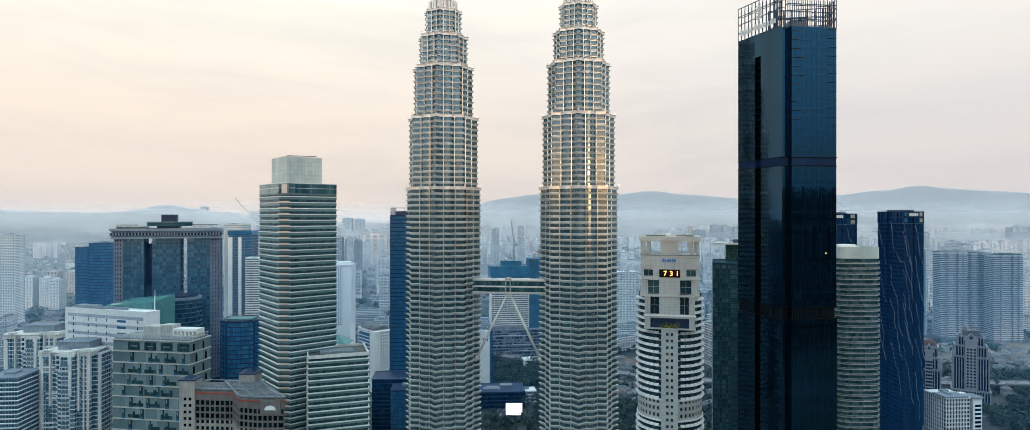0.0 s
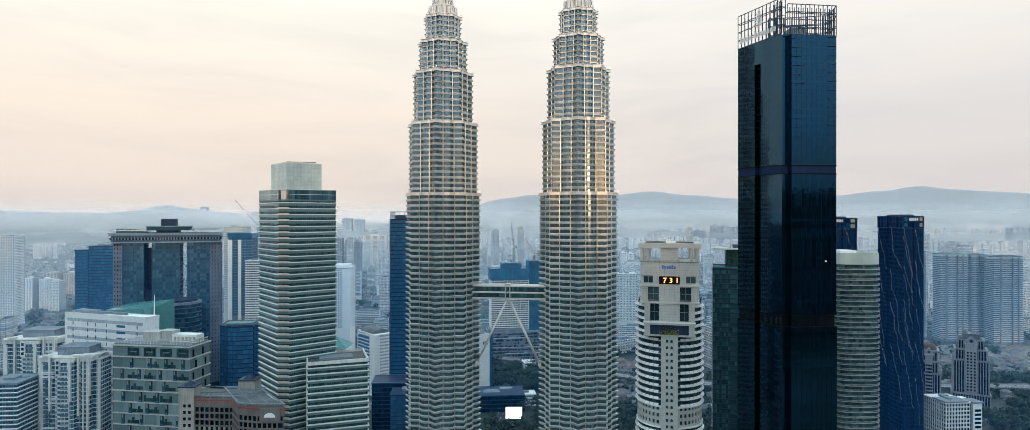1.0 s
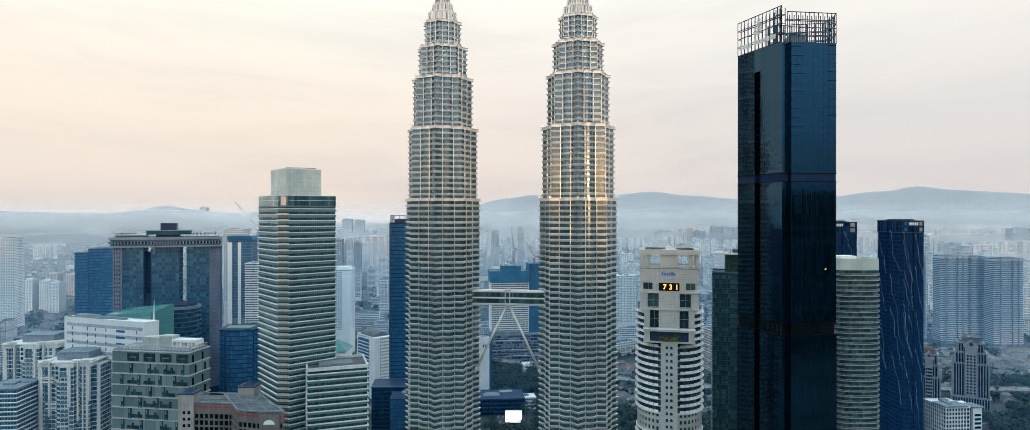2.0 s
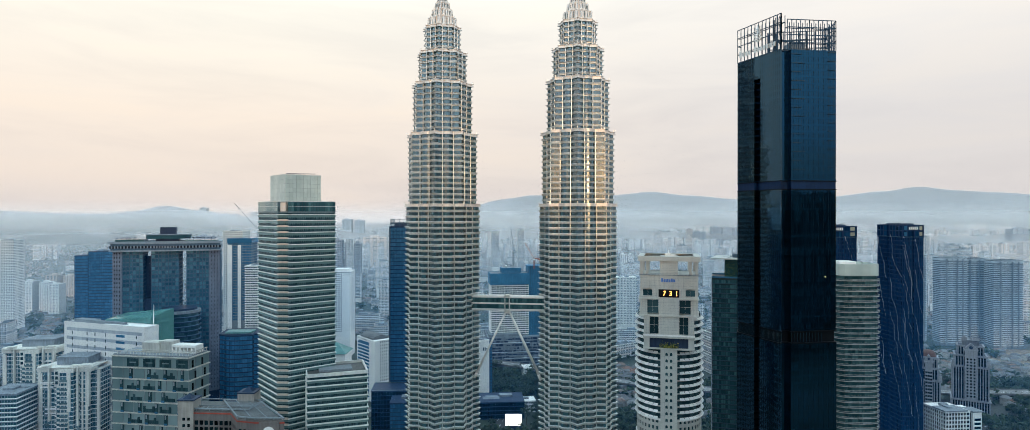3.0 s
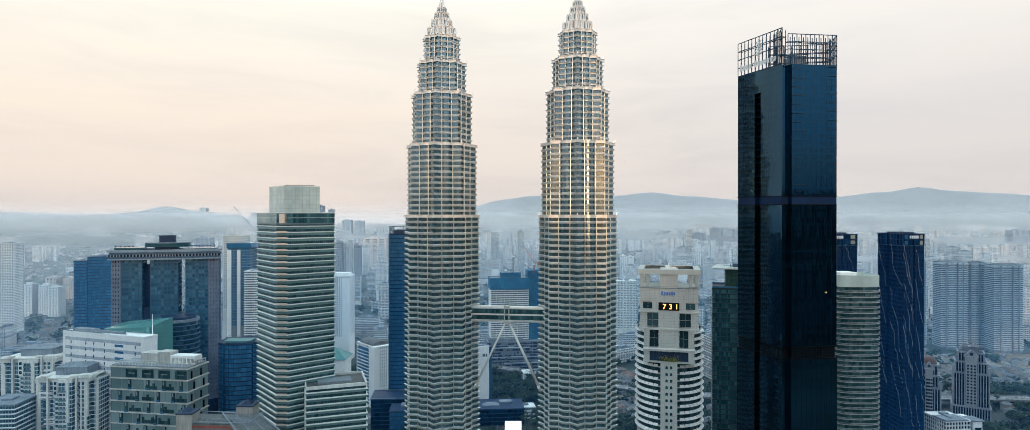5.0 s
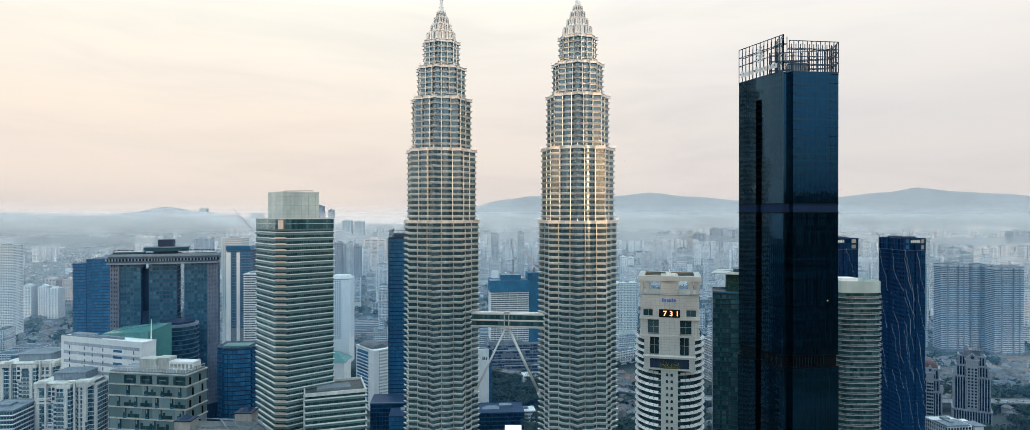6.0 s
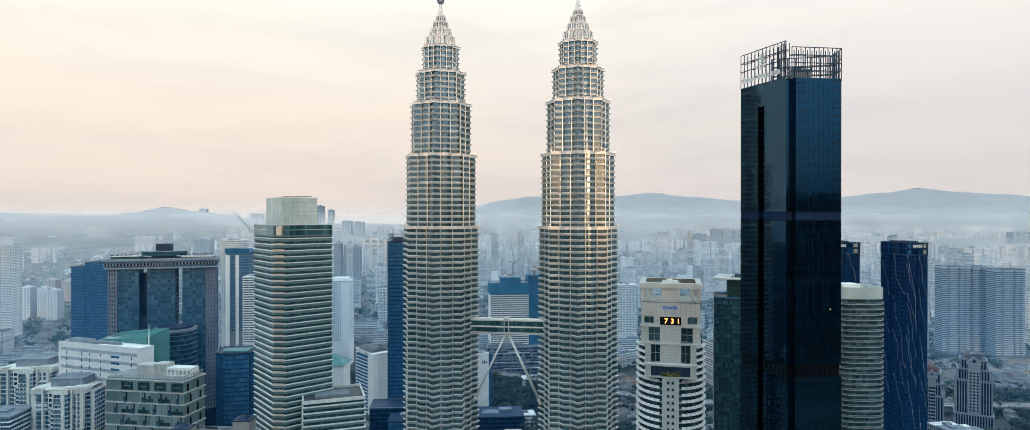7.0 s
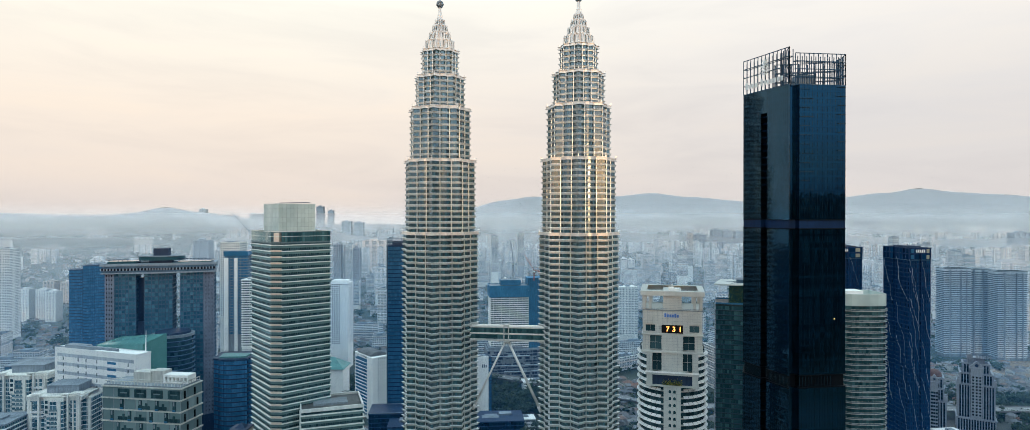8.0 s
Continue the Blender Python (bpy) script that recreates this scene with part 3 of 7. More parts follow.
                part("slot", Mesh().beam((r0 * 0.985 * math.cos(a), r0 * 0.985 * math.sin(a), z0 + 0.9), (r1 * 0.985 * math.cos(a), r1 * 0.985 * math.sin(a), z1 - 1.4), 0.35), GREY_BAND, tw, "dark strip for the shade in a gap between panels")
            for i in range(16):
                a = TAU * i / 16 + radians(STAR_TURN)
                part("fin", Mesh().beam((r0 * 1.06 * math.cos(a), r0 * 1.06 * math.sin(a), z0 - 0.3), (r1 * 1.08 * math.cos(a), r1 * 1.08 * math.sin(a), z1 + 0.2), 0.3), STEEL_FINE, tw)
    ball = Mesh()
    for i in range(9):
        z = 410.2 + 2.7 * math.sin(radians(-80 + 20 * i))
        r = 2.7 * math.cos(radians(-80 + 20 * i))
        ball.lathe([(r - 0.22, z - 0.2), (r + 0.12, z), (r - 0.22, z + 0.2)], 20)
    ball.lathe([(2.35 * math.cos(radians(a)), 410.2 + 2.35 * math.sin(radians(a))) for a in range(-90, 91, 15)], 20)
    part("ring_ball", ball, BALL_STEEL, tw, "steel ball of stacked rings", smooth=True)
    part("mast", Mesh().tube((0, 0, 407), (0, 0, 432), 0.75, 0.5).tube((0, 0, 432), (0, 0, 452), 0.45, 0.08), STEEL_FINE, tw)
    return tw


T1, T2 = (-53.2, 470.0), (45.7, 456.6)
twin_tower(*T1)
twin_tower(*T2)


def sky_bridge():
    a, b = Vector(T1), Vector(T2)
    c, e = (a + b) / 2, b - a
    br = thing("sky_bridge", c.x - 1.0, c.y - 2.0, 0, math.degrees(math.atan2(e.y, e.x)), "two-storey steel and glass footbridge joining the towers", "bridge")
    L = 27.0
    part("lower_deck", Mesh().box(-L, L, -2.8, 2.8, 168.9, 170.3).box(-L, L, -3.1, -2.8, 170.0, 170.35), STEEL, br)
    part("middle_deck", Mesh().box(-L, L, -2.9, 2.9, 173.6, 174.7).box(-L, L, -3.2, -2.9, 173.9, 174.2), STEEL_FINE, br)
    part("roof", Mesh().box(-L, L, -3.1, 3.1, 178.2, 179.2).box(-L, L, -1.6, 1.6, 179.2, 179.8), STEEL, br)
    for z0, z1 in ((170.3, 173.6), (174.7, 178.2)):
        for s in (-1, 1):
            n = 34
            for i in range(n):
                x0, x1 = -L + 2 * L * i / n, -L + 2 * L * (i + 1) / n
                pane = Mesh().box(x0 + 0.06, x1 - 0.06, 2.5 * s - 0.05, 2.5 * s + 0.05, z0, z1)
                part("pane", pane, TERRACE_GLASS, br)
            posts = Mesh()
            for i in range(n + 1):
                x = -L + 2 * L * i / n
                posts.box(x - 0.05, x + 0.05, 2.56 * s - 0.06, 2.56 * s + 0.06, z0, z1)
            posts.box(-L, L, 2.68 * s - 0.06, 2.68 * s + 0.06, z0 + 1.1, z0 + 1.2)
            part("mullions", posts, DARK_FRAME, br, kind="stuff")
    part("central_joint", Mesh().box(-1.9, -1.3, -3.3, 3.3, 168.4, 180.2).box(1.3, 1.9, -3.3, 3.3, 168.4, 180.2).box(-1.9, 1.9, -3.3, 3.3, 179.4, 180.2).box(-1.9, 1.9, -3.3, 3.3, 173.8, 174.6).box(-1.9, 1.9, -3.3, 3.3, 168.2, 169.4).box(-1.3, 1.3, -2.4, 2.4, 169, 179.4), STEEL_DULL, br, "steel hinge frame at mid-span")
    for s in (-1, 1):
        for d in (-1.7, 1.7):
            leg = Mesh().tube((s * 0.9, d * 0.55, 168.6), (s * 23.4, d, 121.5), 0.62, 0.72, 12)
            leg.tube((s * 22.6, d, 123.1), (s * 24.4, d, 119.4), 1.05, 1.05, 12)
            part("leg", leg, STEEL_FINE, br, "slanting tubular steel leg", smooth=True)
    part("bearing", Mesh().lathe([(0.3, 166.6), (1.5, 167.0), (1.5, 168.4), (0.3, 168.9)], 16), STEEL, br)
    return br


sky_bridge()


# ---- banded office tower and its lower wing ----
def louvred_office():
    ob = thing("office_tower", -154.5, 420, 0, 41, "glass office tower with pale projecting louvre bands", "office tower")
    L, M, c = 38.4, 42.0, 5.0
    poly = [(0, c), (c, 0), (L, 0), (L, M), (0, M)]
    part("core", Mesh().prism(offset(poly, -0.9), -1, 72), GREY, ob)
    storeys(ob, poly, 71.9, 240.5, 4.01, OFFICE_GLASS, GREY_BAND, OFFICE_BAND, band=2.0, out=0.15, width=1.5, recess=0.3, shade=0.5, shade_mat=PALE_BAND, lip=0.25)
    # bright corner bay
    bay = Mesh()
    for i in range(41):
        z = 71.9 + i * 4.013
        q = [(-0.25 + 0.2, c + 0.1), (c + 0.1, -0.25 + 0.2)]
        a, b = Vector(q[0]), Vector(q[1])
        nrm = Vector((b.y - a.y, a.x - b.x)).normalized() * 1.05
        bay.add([(*a, z + 1.9), (*b, z + 1.9), (*b, z + 3.0), (*a, z + 3.0), (*(a + nrm), z + 1.9), (*(b + nrm), z + 1.9), (*(b + nrm), z + 3.0), (*(a + nrm), z + 3.0)],
                [(4, 5, 6, 7), (0, 1, 5, 4), (7, 6, 2, 3), (0, 4, 7, 3), (1, 2, 6, 5)])
    part("corner_bay", bay, WARM, ob, "warm reflecting panels on the cut corner", kind="stuff")
    part("terrace_floor", Mesh().prism(offset(poly, 0.1), 239.6, 240.6), GREY_BAND, ob)
    scr = pane_ring(offset(poly, 0.1), 240.6, 247.3, 2.0, 0.1, 0.16, 0.12, seed=9, edges=(1, 2, 3))
    part("terrace_screen", scr, [TERRACE_GLASS, DARK_FRAME], ob, "green glass screen round the roof terrace")
    scr = pane_ring(offset(poly, 0.1), 240.6, 247.3, 2.0, 0.1, 0.12, 0.1, seed=8, edges=(4,))
    part("terrace_screen", scr, [OFFICE_BAND, PALE_BAND], ob, "pale glass screen")
    part("rail", Mesh().ring(offset(poly, 0.2), offset(poly, -0.2), 247.2, 247.6).ring(offset(poly, 0.15), offset(poly, -0.1), 244.0, 244.2), PALE_BAND, ob)
    part("terrace_bay", Mesh().prism([(1.2, 3.8), (3.8, 1.2), (6, 3.4), (3.4, 6)], 240.6, 246.6), WARM, ob)
    box = rect(24.8, 27.7, 4.9, 4.3)
    for k in range(6):
        for (ax, ay), (ex, ey) in zip(box, box[1:] + box[:1]):
            a, e = Vector((ax, ay)), Vector((ex - ax, ey - ay))
            n = round(e.length / 2.5)
            for j in range(n):
                p, q = a + e * ((j + 0.02) / n), a + e * ((j + 0.98) / n)
                part("glass_panel", Mesh().beam((*p.lerp(q, 0.5), 247.43 + k * 3.0), (*p.lerp(q, 0.5), 247.35 + (k + 1) * 3.0), (q - p).length if abs(e.y) < 1 else 0.14, 0.14 if abs(e.y) < 1 else (q - p).length, up=(0, 1, 0)), PALE_GLASS, ob)
    part("penthouse_core", Mesh().prism(offset(box, -0.3), 247, 265.2), GREY, ob)
    part("penthouse_roof", Mesh().prism(offset(box, 0.15), 265.3, 265.8), PALE_BAND, ob)
    part("penthouse_floor", Mesh().prism(offset(box, 0.3), 240.6, 247.4), GREY_BAND, ob)
    part("roof_beam", Mesh().beam((6, 6, 266.1), (26, 5, 266.6), 0.4), DARK, ob)
    for i in range(9):
        x = 9 + i * 3.2
        tree = Mesh()
        for j in range(40):
            a, r, z = random.uniform(0, TAU), random.uniform(0, 1.4), random.uniform(0.3, 3.6)
            tree.add([(x + r * math.cos(a) + random.uniform(-.5, .5), 1.6 + 0.7 * r * math.sin(a) + random.uniform(-.5, .5), 240.6 + z + random.uniform(-.5, .5)) for _ in range(3)], [(0, 1, 2)])
        part("terrace_shrub", tree, LEAF, ob, "green shrub behind the terrace glass")


louvred_office()


def louvred_wing():
    ob = thing("office_wing", -136.5, 418, 0, 19.4, "lower office wing with pale louvre bands", "office block")
    poly = rect(39.0, 32.0)
    part("core", Mesh().prism(offset(poly, -0.9), -1, 40), GREY, ob)
    storeys(ob, poly, 40, 131.0, 4.14, OFFICE_GLASS, GREY_BAND, OFFICE_BAND, band=1.9, out=0.2, width=1.5, recess=0.3, shade=0.7, shade_mat=PALE_BAND, lip=0.35)
    part("parapet", Mesh().ring(offset(poly, 0.5), offset(poly, -0.4), 130.8, 133.0), PALE_BAND, ob)
    part("roof_deck", Mesh().prism(offset(poly, -0.4), 130.6, 131.4), ROOF, ob)
    part("roof_plant", Mesh().box(8, 30, 10, 22, 131.4, 132.6), GREY, ob)


louvred_wing()


# ---- dark hotel tower with crown screens ----
def dark_tower():
    ob = thing("hotel_tower", 0.6, 0, 0, 0, "very tall navy glass hotel tower with open crown screens", "skyscraper")
    slot = lambda t: Vector((126.2, 360.0)).lerp(Vector((137.6, 328.0)), t)
    inn = Vector((2.6, 0.9))
    s0, s1 = slot(0.40), slot(0.54)
    poly = [tuple(slot(0)), tuple(s0), tuple(s0 + inn), tuple(s1 + inn), tuple(s1), tuple(slot(1)), (138.6, 331.5), (142.4, 332.0), (143.0, 328.9), (168.2, 333.0), (178.5, 374.0), (133.0, 377.0)]
    low = [tuple(slot(0)), tuple(slot(1)), (143.0, 328.9), (168.2, 333.0), (178.5, 374.0), (133.0, 377.0)]
    part("core", Mesh().prism(offset(poly, -1.2), -1, 324.0), BLACK, ob, "dark inner wall")
    part("lower_core", Mesh().prism(offset(low, -0.4), -1, 70), BLACK, ob)
    for z0, z1, g in ((70, 171.6, HOTEL_GLASS), (178.0, 251.6, HOTEL_GLASS), (256.2, 324.2, HOTEL_GLASS)):
        storeys(ob, poly if z0 > 170 else offset(poly, 0.25), z0, z1, 3.55, g, HOTEL_FRAME, g, band=0.9, out=0.05, width=1.45, recess=0.05, bar=0.09, slack=0.006,
                edges=[i for i in range(12) if i not in (1, 2, 3)])
    for z0, z1 in ((171.6, 178.0), (251.6, 256.2)):
        part("mechanical_floor", Mesh().prism(offset(poly, -0.7 if z0 < 200 else -0.06), z0, z1), BLACK if z0 < 200 else NAVY_METAL, ob)
        part("ledge", Mesh().ring(offset(poly, 0.35), offset(poly, -0.7), z0 - 0.15, z0 + 0.35).ring(offset(poly, 0.35), offset(poly, -0.7), z1 - 0.35, z1 + 0.1), BLACK, ob)
    lou = Mesh()
    for (a, b), z0, z1, step, w in (((slot(0.02), s0), 172.4, 177.2, 0.8, 0.3), ((s1, slot(1)), 172.4, 177.2, 0.9, 0.25), ((Vector((143.2, 328.9)), Vector((160, 331.6))), 172.4, 177.2, 1.6, 0.3)):
        k = int((b - a).length / step)
        for i in range(k + 1):
            p = a.lerp(b, i / k)
            lou.beam((*p, z0), (*p, z1), w)
    part("louvres", lou, HOTEL_FRAME, ob, "dark upright louvres", kind="stuff")
    a, b = Vector((143.0, 328.9)), Vector((168.2, 333.0))
    # sunshade bars over the glass
    bars = Mesh()
    for i in range(14):
        z = 262 + i * 4.6
        p, q = a.lerp(b, 0.0), a.lerp(b, 0.22 if i % 2 else 0.3)
        bars.beam((p.x, p.y - 0.3, z), (q.x, q.y - 0.3, z), 0.5, 0.22)
        p = a.lerp(b, 0.82)
        bars.beam((p.x, p.y - 0.3, z + 1.5), (b.x, b.y - 0.3, z + 1.5), 0.5, 0.22)
    part("sunshade_bars", bars, HOTEL_FRAME, ob, kind="stuff")
    part("slot_cap", Mesh().prism([tuple(s0), tuple(s0 + inn), tuple(s1 + inn), tuple(s1)][::-1], 312.0, 324.2, bottom=True), HOTEL_GLASS, ob, "glass infill over the dark slot")
    part("roof", Mesh().prism(offset(poly, -0.3), 323.4, 324.4), ROOF, ob)

    def screen(p, q, z0, z1, cols, rows, name, slim=0.32):
        fr = Mesh()
        p, q = Vector(p), Vector(q)
        for i in range(cols + 1):
            e = p.lerp(q, i / cols)
            fr.beam((*e, z0), (*e, z1), slim)
        for j in range(rows + 1):
            z = z0 + (z1 - z0) * j / rows
            fr.beam((*p, z), (*q, z), slim * 1.1)
        e = (q - p).normalized()
        back = Vector((-e.y, e.x)) * 2.2
        for i in range(cols + 1):
            k = p.lerp(q, i / cols)
            fr.beam((*(k + back), z0), (*(k + back), z1 - 1), slim)
            if i % 3:
                continue
            for j in range(1, rows):
                z = z0 + (z1 - z0) * j / rows
                fr.beam((*k, z), (*(k + back), z), slim * 0.8)
        for j in (1, rows - 1):
            z = z0 + (z1 - z0) * j / rows
            fr.beam((*(p + back), z), (*(q + back), z), slim)
        part(name, fr, CROWN_STEEL, ob, "open steel lattice screen")

    screen(slot(0), slot(1), 324.2, 342.6, 12, 4, "crown_screen")
    screen(slot(1), (139.6, 336), 324.2, 342.6, 2, 4, "crown_screen")
    screen((141.3, 329.6), b, 324.2, 340.0, 11, 4, "crown_screen")
    screen(b, (171.5, 346), 324.2, 340.0, 4, 3, "crown_screen")
    screen((171.5, 346), (140, 352), 324.2, 339.0, 8, 3, "crown_screen")
    plant = Mesh().box(146, 162, 343, 358, 324.4, 326.4).box(150, 158, 346, 354, 326.4, 332.5)
    part("roof_plant", plant, GREY, ob)
    part("roof_crane", Mesh().beam((141, 334, 329.5), (156, 340, 332.0), 0.6).beam((146, 337, 324.4), (146, 337, 331), 0.6).beam((156, 340, 332), (158, 343, 328), 0.4), BLUE_STEEL, ob, "window-cleaning crane arm")
    # sign: plain bars where the lettering stands, and a plain emblem over it
    n = Vector((-0.94, -0.335)) * 0.6
    at = 0.07
    for w, hgt in ((0.055, 3.4), (0.05, 2.4), (0.05, 2.4), (0.05, 2.4), (0, 0), (0.05, 3.4), (0.045, 2.4), (0.05, 2.4), (0.045, 2.4), (0.05, 2.4), (0.055, 2.4), (0.045, 2.4)):
        if w:
            e = slot(at + w / 2) + n
            part("sign_bar", Mesh().beam((*e, 326.6), (*e, 326.6 + hgt), 0.4, w * 32, up=(0.335, -0.94, 0)), SIGN_WHITE, ob, "white sign bar")
        at += (w or 0.03) + 0.022
    em = Mesh()
    for i in range(5):
        for s in (-1, 1):
            e, g = slot(0.5) + n, slot(0.5 + s * (0.10 - i * 0.012)) + n
            em.beam((*e, 332.0 + i * 1.5), (*g, 334.0 + i * 1.5), 0.5)
    em.beam((*(slot(0.5) + n), 331), (*(slot(0.5) + n), 341), 0.35)
    part("sign_emblem", em, SIGN_WHITE, ob, "white plain emblem")
    w = Mesh()
    for x in (161.8,):
        w.box(x, x + 0.5, 331.4, 331.7, 205.8, 206.3)
    part("lit_window", w, LAMP_LIT, ob, "lit window")


dark_tower()


# ---- round tower with the clock ----
def clock_tower():
    ob = thing("clock_tower", 100.2, 411.0, 0, -13.6, "round cream stone tower with louvred storeys and a digital clock", "office tower")
    rim = circle(20.3, 44)
    part("core", Mesh().prism(circle(19.0, 44), -1, 176), CLOCK_STONE, ob)
    for z0, z1 in ((42.0, 98.6), (111.4, 176.2)):
        storeys(ob, rim, z0, z1, 4.05, OFFICE_GLASS, CLOCK_STONE, CLOCK_STONE, band=0.7, out=0.15, width=2.8, recess=0.7, bar=0.0)
    shades = []
    for gap in (15, 48):
        flaps = Mesh()
        for i in range(40):
            a0, a1 = TAU * (i + 0.06) / 40, TAU * (i + 0.94) / 40
            if abs(math.degrees((a0 + a1) / 2) - 270) < gap:
                continue
            ring = [(r * math.cos(a), r * math.sin(a), z) for r, z in ((20.3, 1.85), (21.7, 0.62), (21.7, 0.5), (20.3, 1.65)) for a in (a0, a1)]
            flaps.add(ring, [(0, 1, 3, 2), (2, 3, 5, 4), (4, 5, 7, 6), (0, 2, 4, 6), (1, 7, 5, 3)])
        shades.append(flaps.data("sunshade", [WHITE]))
    for z0, n in ((42.0, 14), (111.4, 16)):
        for i in range(n):
            z = z0 + i * 4.05
            part("sunshade", shades[z > 153], None, ob, "white slanting sunshade", z=z, kind="stuff")
    storeys(ob, rim, 98.6, 111.4, 4.25, OFFICE_GLASS, CLOCK_STONE, CLOCK_STONE, band=1.9, out=0.0, width=2.65, recess=0.55, bar=1.25, proud=0.55)
    part("ledge", Mesh().ring(circle(21.0, 44), circle(19.5, 44), 98.2, 99.0).ring(circle(21.0, 44), circle(19.5, 44), 111.0, 111.8), WHITE, ob)
    part("fin_wall", Mesh().box(-5.0, 5.0, -22.4, -10, -1, 156.4), CLOCK_STONE, ob, "flat stone strip down the front")
    for i in range(27):
        z = 46.5 + i * 4.05
        for x in (-1.35, 1.35):
            part("slot_window", Mesh().box(x - 0.75, x + 0.75, -22.5, -22.0, z, z + 1.4).box(x - 0.5, x + 0.5, -22.5, -22.0, z + 1.4, z + 1.8), OFFICE_GLASS, ob)
    # stepped stone head
    part("roof_garden_wall", Mesh().box(-12.0, 12.0, -20.80, -6, 156.2, 163.0), DARK, ob)
    for x0, x1 in ((-15, -11.6), (11.6, 15)):
        part("pier", Mesh().box(x0, x1, -22.40, -8, 156.2, 176.2), CLOCK_STONE, ob)
    part("ledge", Mesh().box(-15.6, 15.6, -23.00, -6, 162.6, 163.8).box(-15.6, 15.6, -23.00, -6, 155.6, 156.4), CLOCK_STONE, ob)
    part("rail", Mesh().box(-15.6, 15.6, -23.00, -22.80, 163.8, 164.8), WHITE, ob)
    green = Mesh()
    for _ in range(420):
        p = Vector((random.uniform(-5.8, 5.8), random.uniform(-22.20, -20.60), 156.4 + abs(random.gauss(0, 1.5))))
        green.add([tuple(p + Vector([random.uniform(-.55, .55) for _ in range(3)])) for _ in range(3)], [(0, 1, 2)])
    part("planting", green, palette_mat("yellow_green_planting", [(0, (0.04, 0.08, 0.02)), (0.5, (0.20, 0.24, 0.05)), (1, (0.50, 0.40, 0.10))]), ob, "yellow-green planting in the opening", kind="stuff")
    part("front_panel", Mesh().box(-6.2, 6.2, -21.80, -8, 163.6, 186.5), CLOCK_STONE, ob)
    for s in (-1, 1):
        for z0, z1, x0, x1, n in ((164.6, 175.6, 6.4, 11.4, 2), (177.4, 185.6, 6.4, 13.0, 2), (188.2, 192.2, 9.6, 15.6, 1)):
            deep = -20.2 if z0 > 188 else -19.4
            fr = Mesh().box(min(s * x0, s * x1), max(s * x0, s * x1), deep, -18.0, z0, z1)
            part("window", fr, OFFICE_GLASS, ob)
            g = Mesh()
            for k in range(n + 1):
                z = z0 + (z1 - z0) * k / n
                g.box(min(s * x0, s * x1), max(s * x0, s * x1), deep - 0.2, deep + 0.1, z - 0.08, z + 0.08)
            g.box(s * (x0 + x1) / 2 - 0.06, s * (x0 + x1) / 2 + 0.06, deep - 0.2, deep + 0.1, z0, z1)
            part("window_frame", g, CLOCK_STONE, ob)
        part("side_wall", Mesh().box(min(s * 13, s * 17.4), max(s * 13, s * 17.4), -21.00, 12, 176.2, 188.2), CLOCK_STONE, ob)
        for x in (16.6, 13.0):
            part("crown_column", Mesh().box(s * x - 0.9, s * x + 0.9, -20.80, -16.2, 201, 210), CLOCK_STONE, ob)
            part("crown_column", Mesh().box(s * x - 0.9, s * x + 0.9, 9.0, 11.5, 201, 210), CLOCK_STONE, ob)
    part("ledge", Mesh().box(-18.0, 18.0, -22.40, 12, 175.6, 176.8).box(-18.0, 18.0, -21.80, 12, 186.2, 187.0), CLOCK_STONE, ob)
    part("clock_wall", Mesh().box(-17.4, 17.4, -21.00, 12, 192.8, 201.2), CLOCK_STONE, ob, "plain stone wall over the clock")
    part("clock_wall", Mesh().box(-10.0, 10.0, -21.00, 12, 187.0, 192.8), CLOCK_STONE, ob)
    part("clock_wall", Mesh().box(-17.4, -10.0, -20.10, 12, 187.0, 192.8), CLOCK_STONE, ob)
    part("clock_wall", Mesh().box(10.0, 17.4, -20.10, 12, 187.0, 192.8), CLOCK_STONE, ob)
    part("crown_core", Mesh().box(-5.4, 5.4, -21.10, 11, 201.2, 211.6), CLOCK_STONE, ob)
    joint = Mesh()
    for k in range(9):
        joint.box(-5.5, 5.5, -21.20, -21.05, 202.0 + k * 1.05, 202.06 + k * 1.05)
    part("panel_joints", joint, GREY, ob, kind="stuff")
    # open joints between the stone slabs
    seams = Mesh()
    for x0, x1, y, z0, z1, dx, dz in ((-5, 5, -22.42, 42, 155.4, 2.5, 4.05), (-6.2, 6.2, -21.82, 164, 186, 3.1, 1.7), (-17.4, 17.4, -21.02, 193, 201, 2.9, 1.6), (-10, 10, -21.02, 187.2, 192.6, 2.5, 1.35),
                                      (13, 17.4, -21.02, 177, 186, 1.73, 1.5), (-17.4, -13, -21.02, 177, 186, 1.73, 1.5), (11.6, 15, -22.42, 164, 175.4, 1.7, 1.6), (-15, -11.6, -22.42, 164, 175.4, 1.7, 1.6)):
        for k in range(1, round((x1 - x0) / dx)):
            seams.box(x0 + k * dx - 0.035, x0 + k * dx + 0.035, y, y + 0.06, z0, z1)
        for k in range(1, round((z1 - z0) / dz)):
            seams.box(x0, x1, y, y + 0.06, z0 + k * dz - 0.035, z0 + k * dz + 0.035)
    part("slab_joint", seams, GREY, ob, kind="stuff")
    slab = Mesh().ring(rect(37.4, 35.2, -18.7, -22.20), rect(30.0, 27, -15.0, -18), 209.8, 212.7)
    part("crown_slab", slab, CLOCK_STONE, ob, "open stone roof frame")
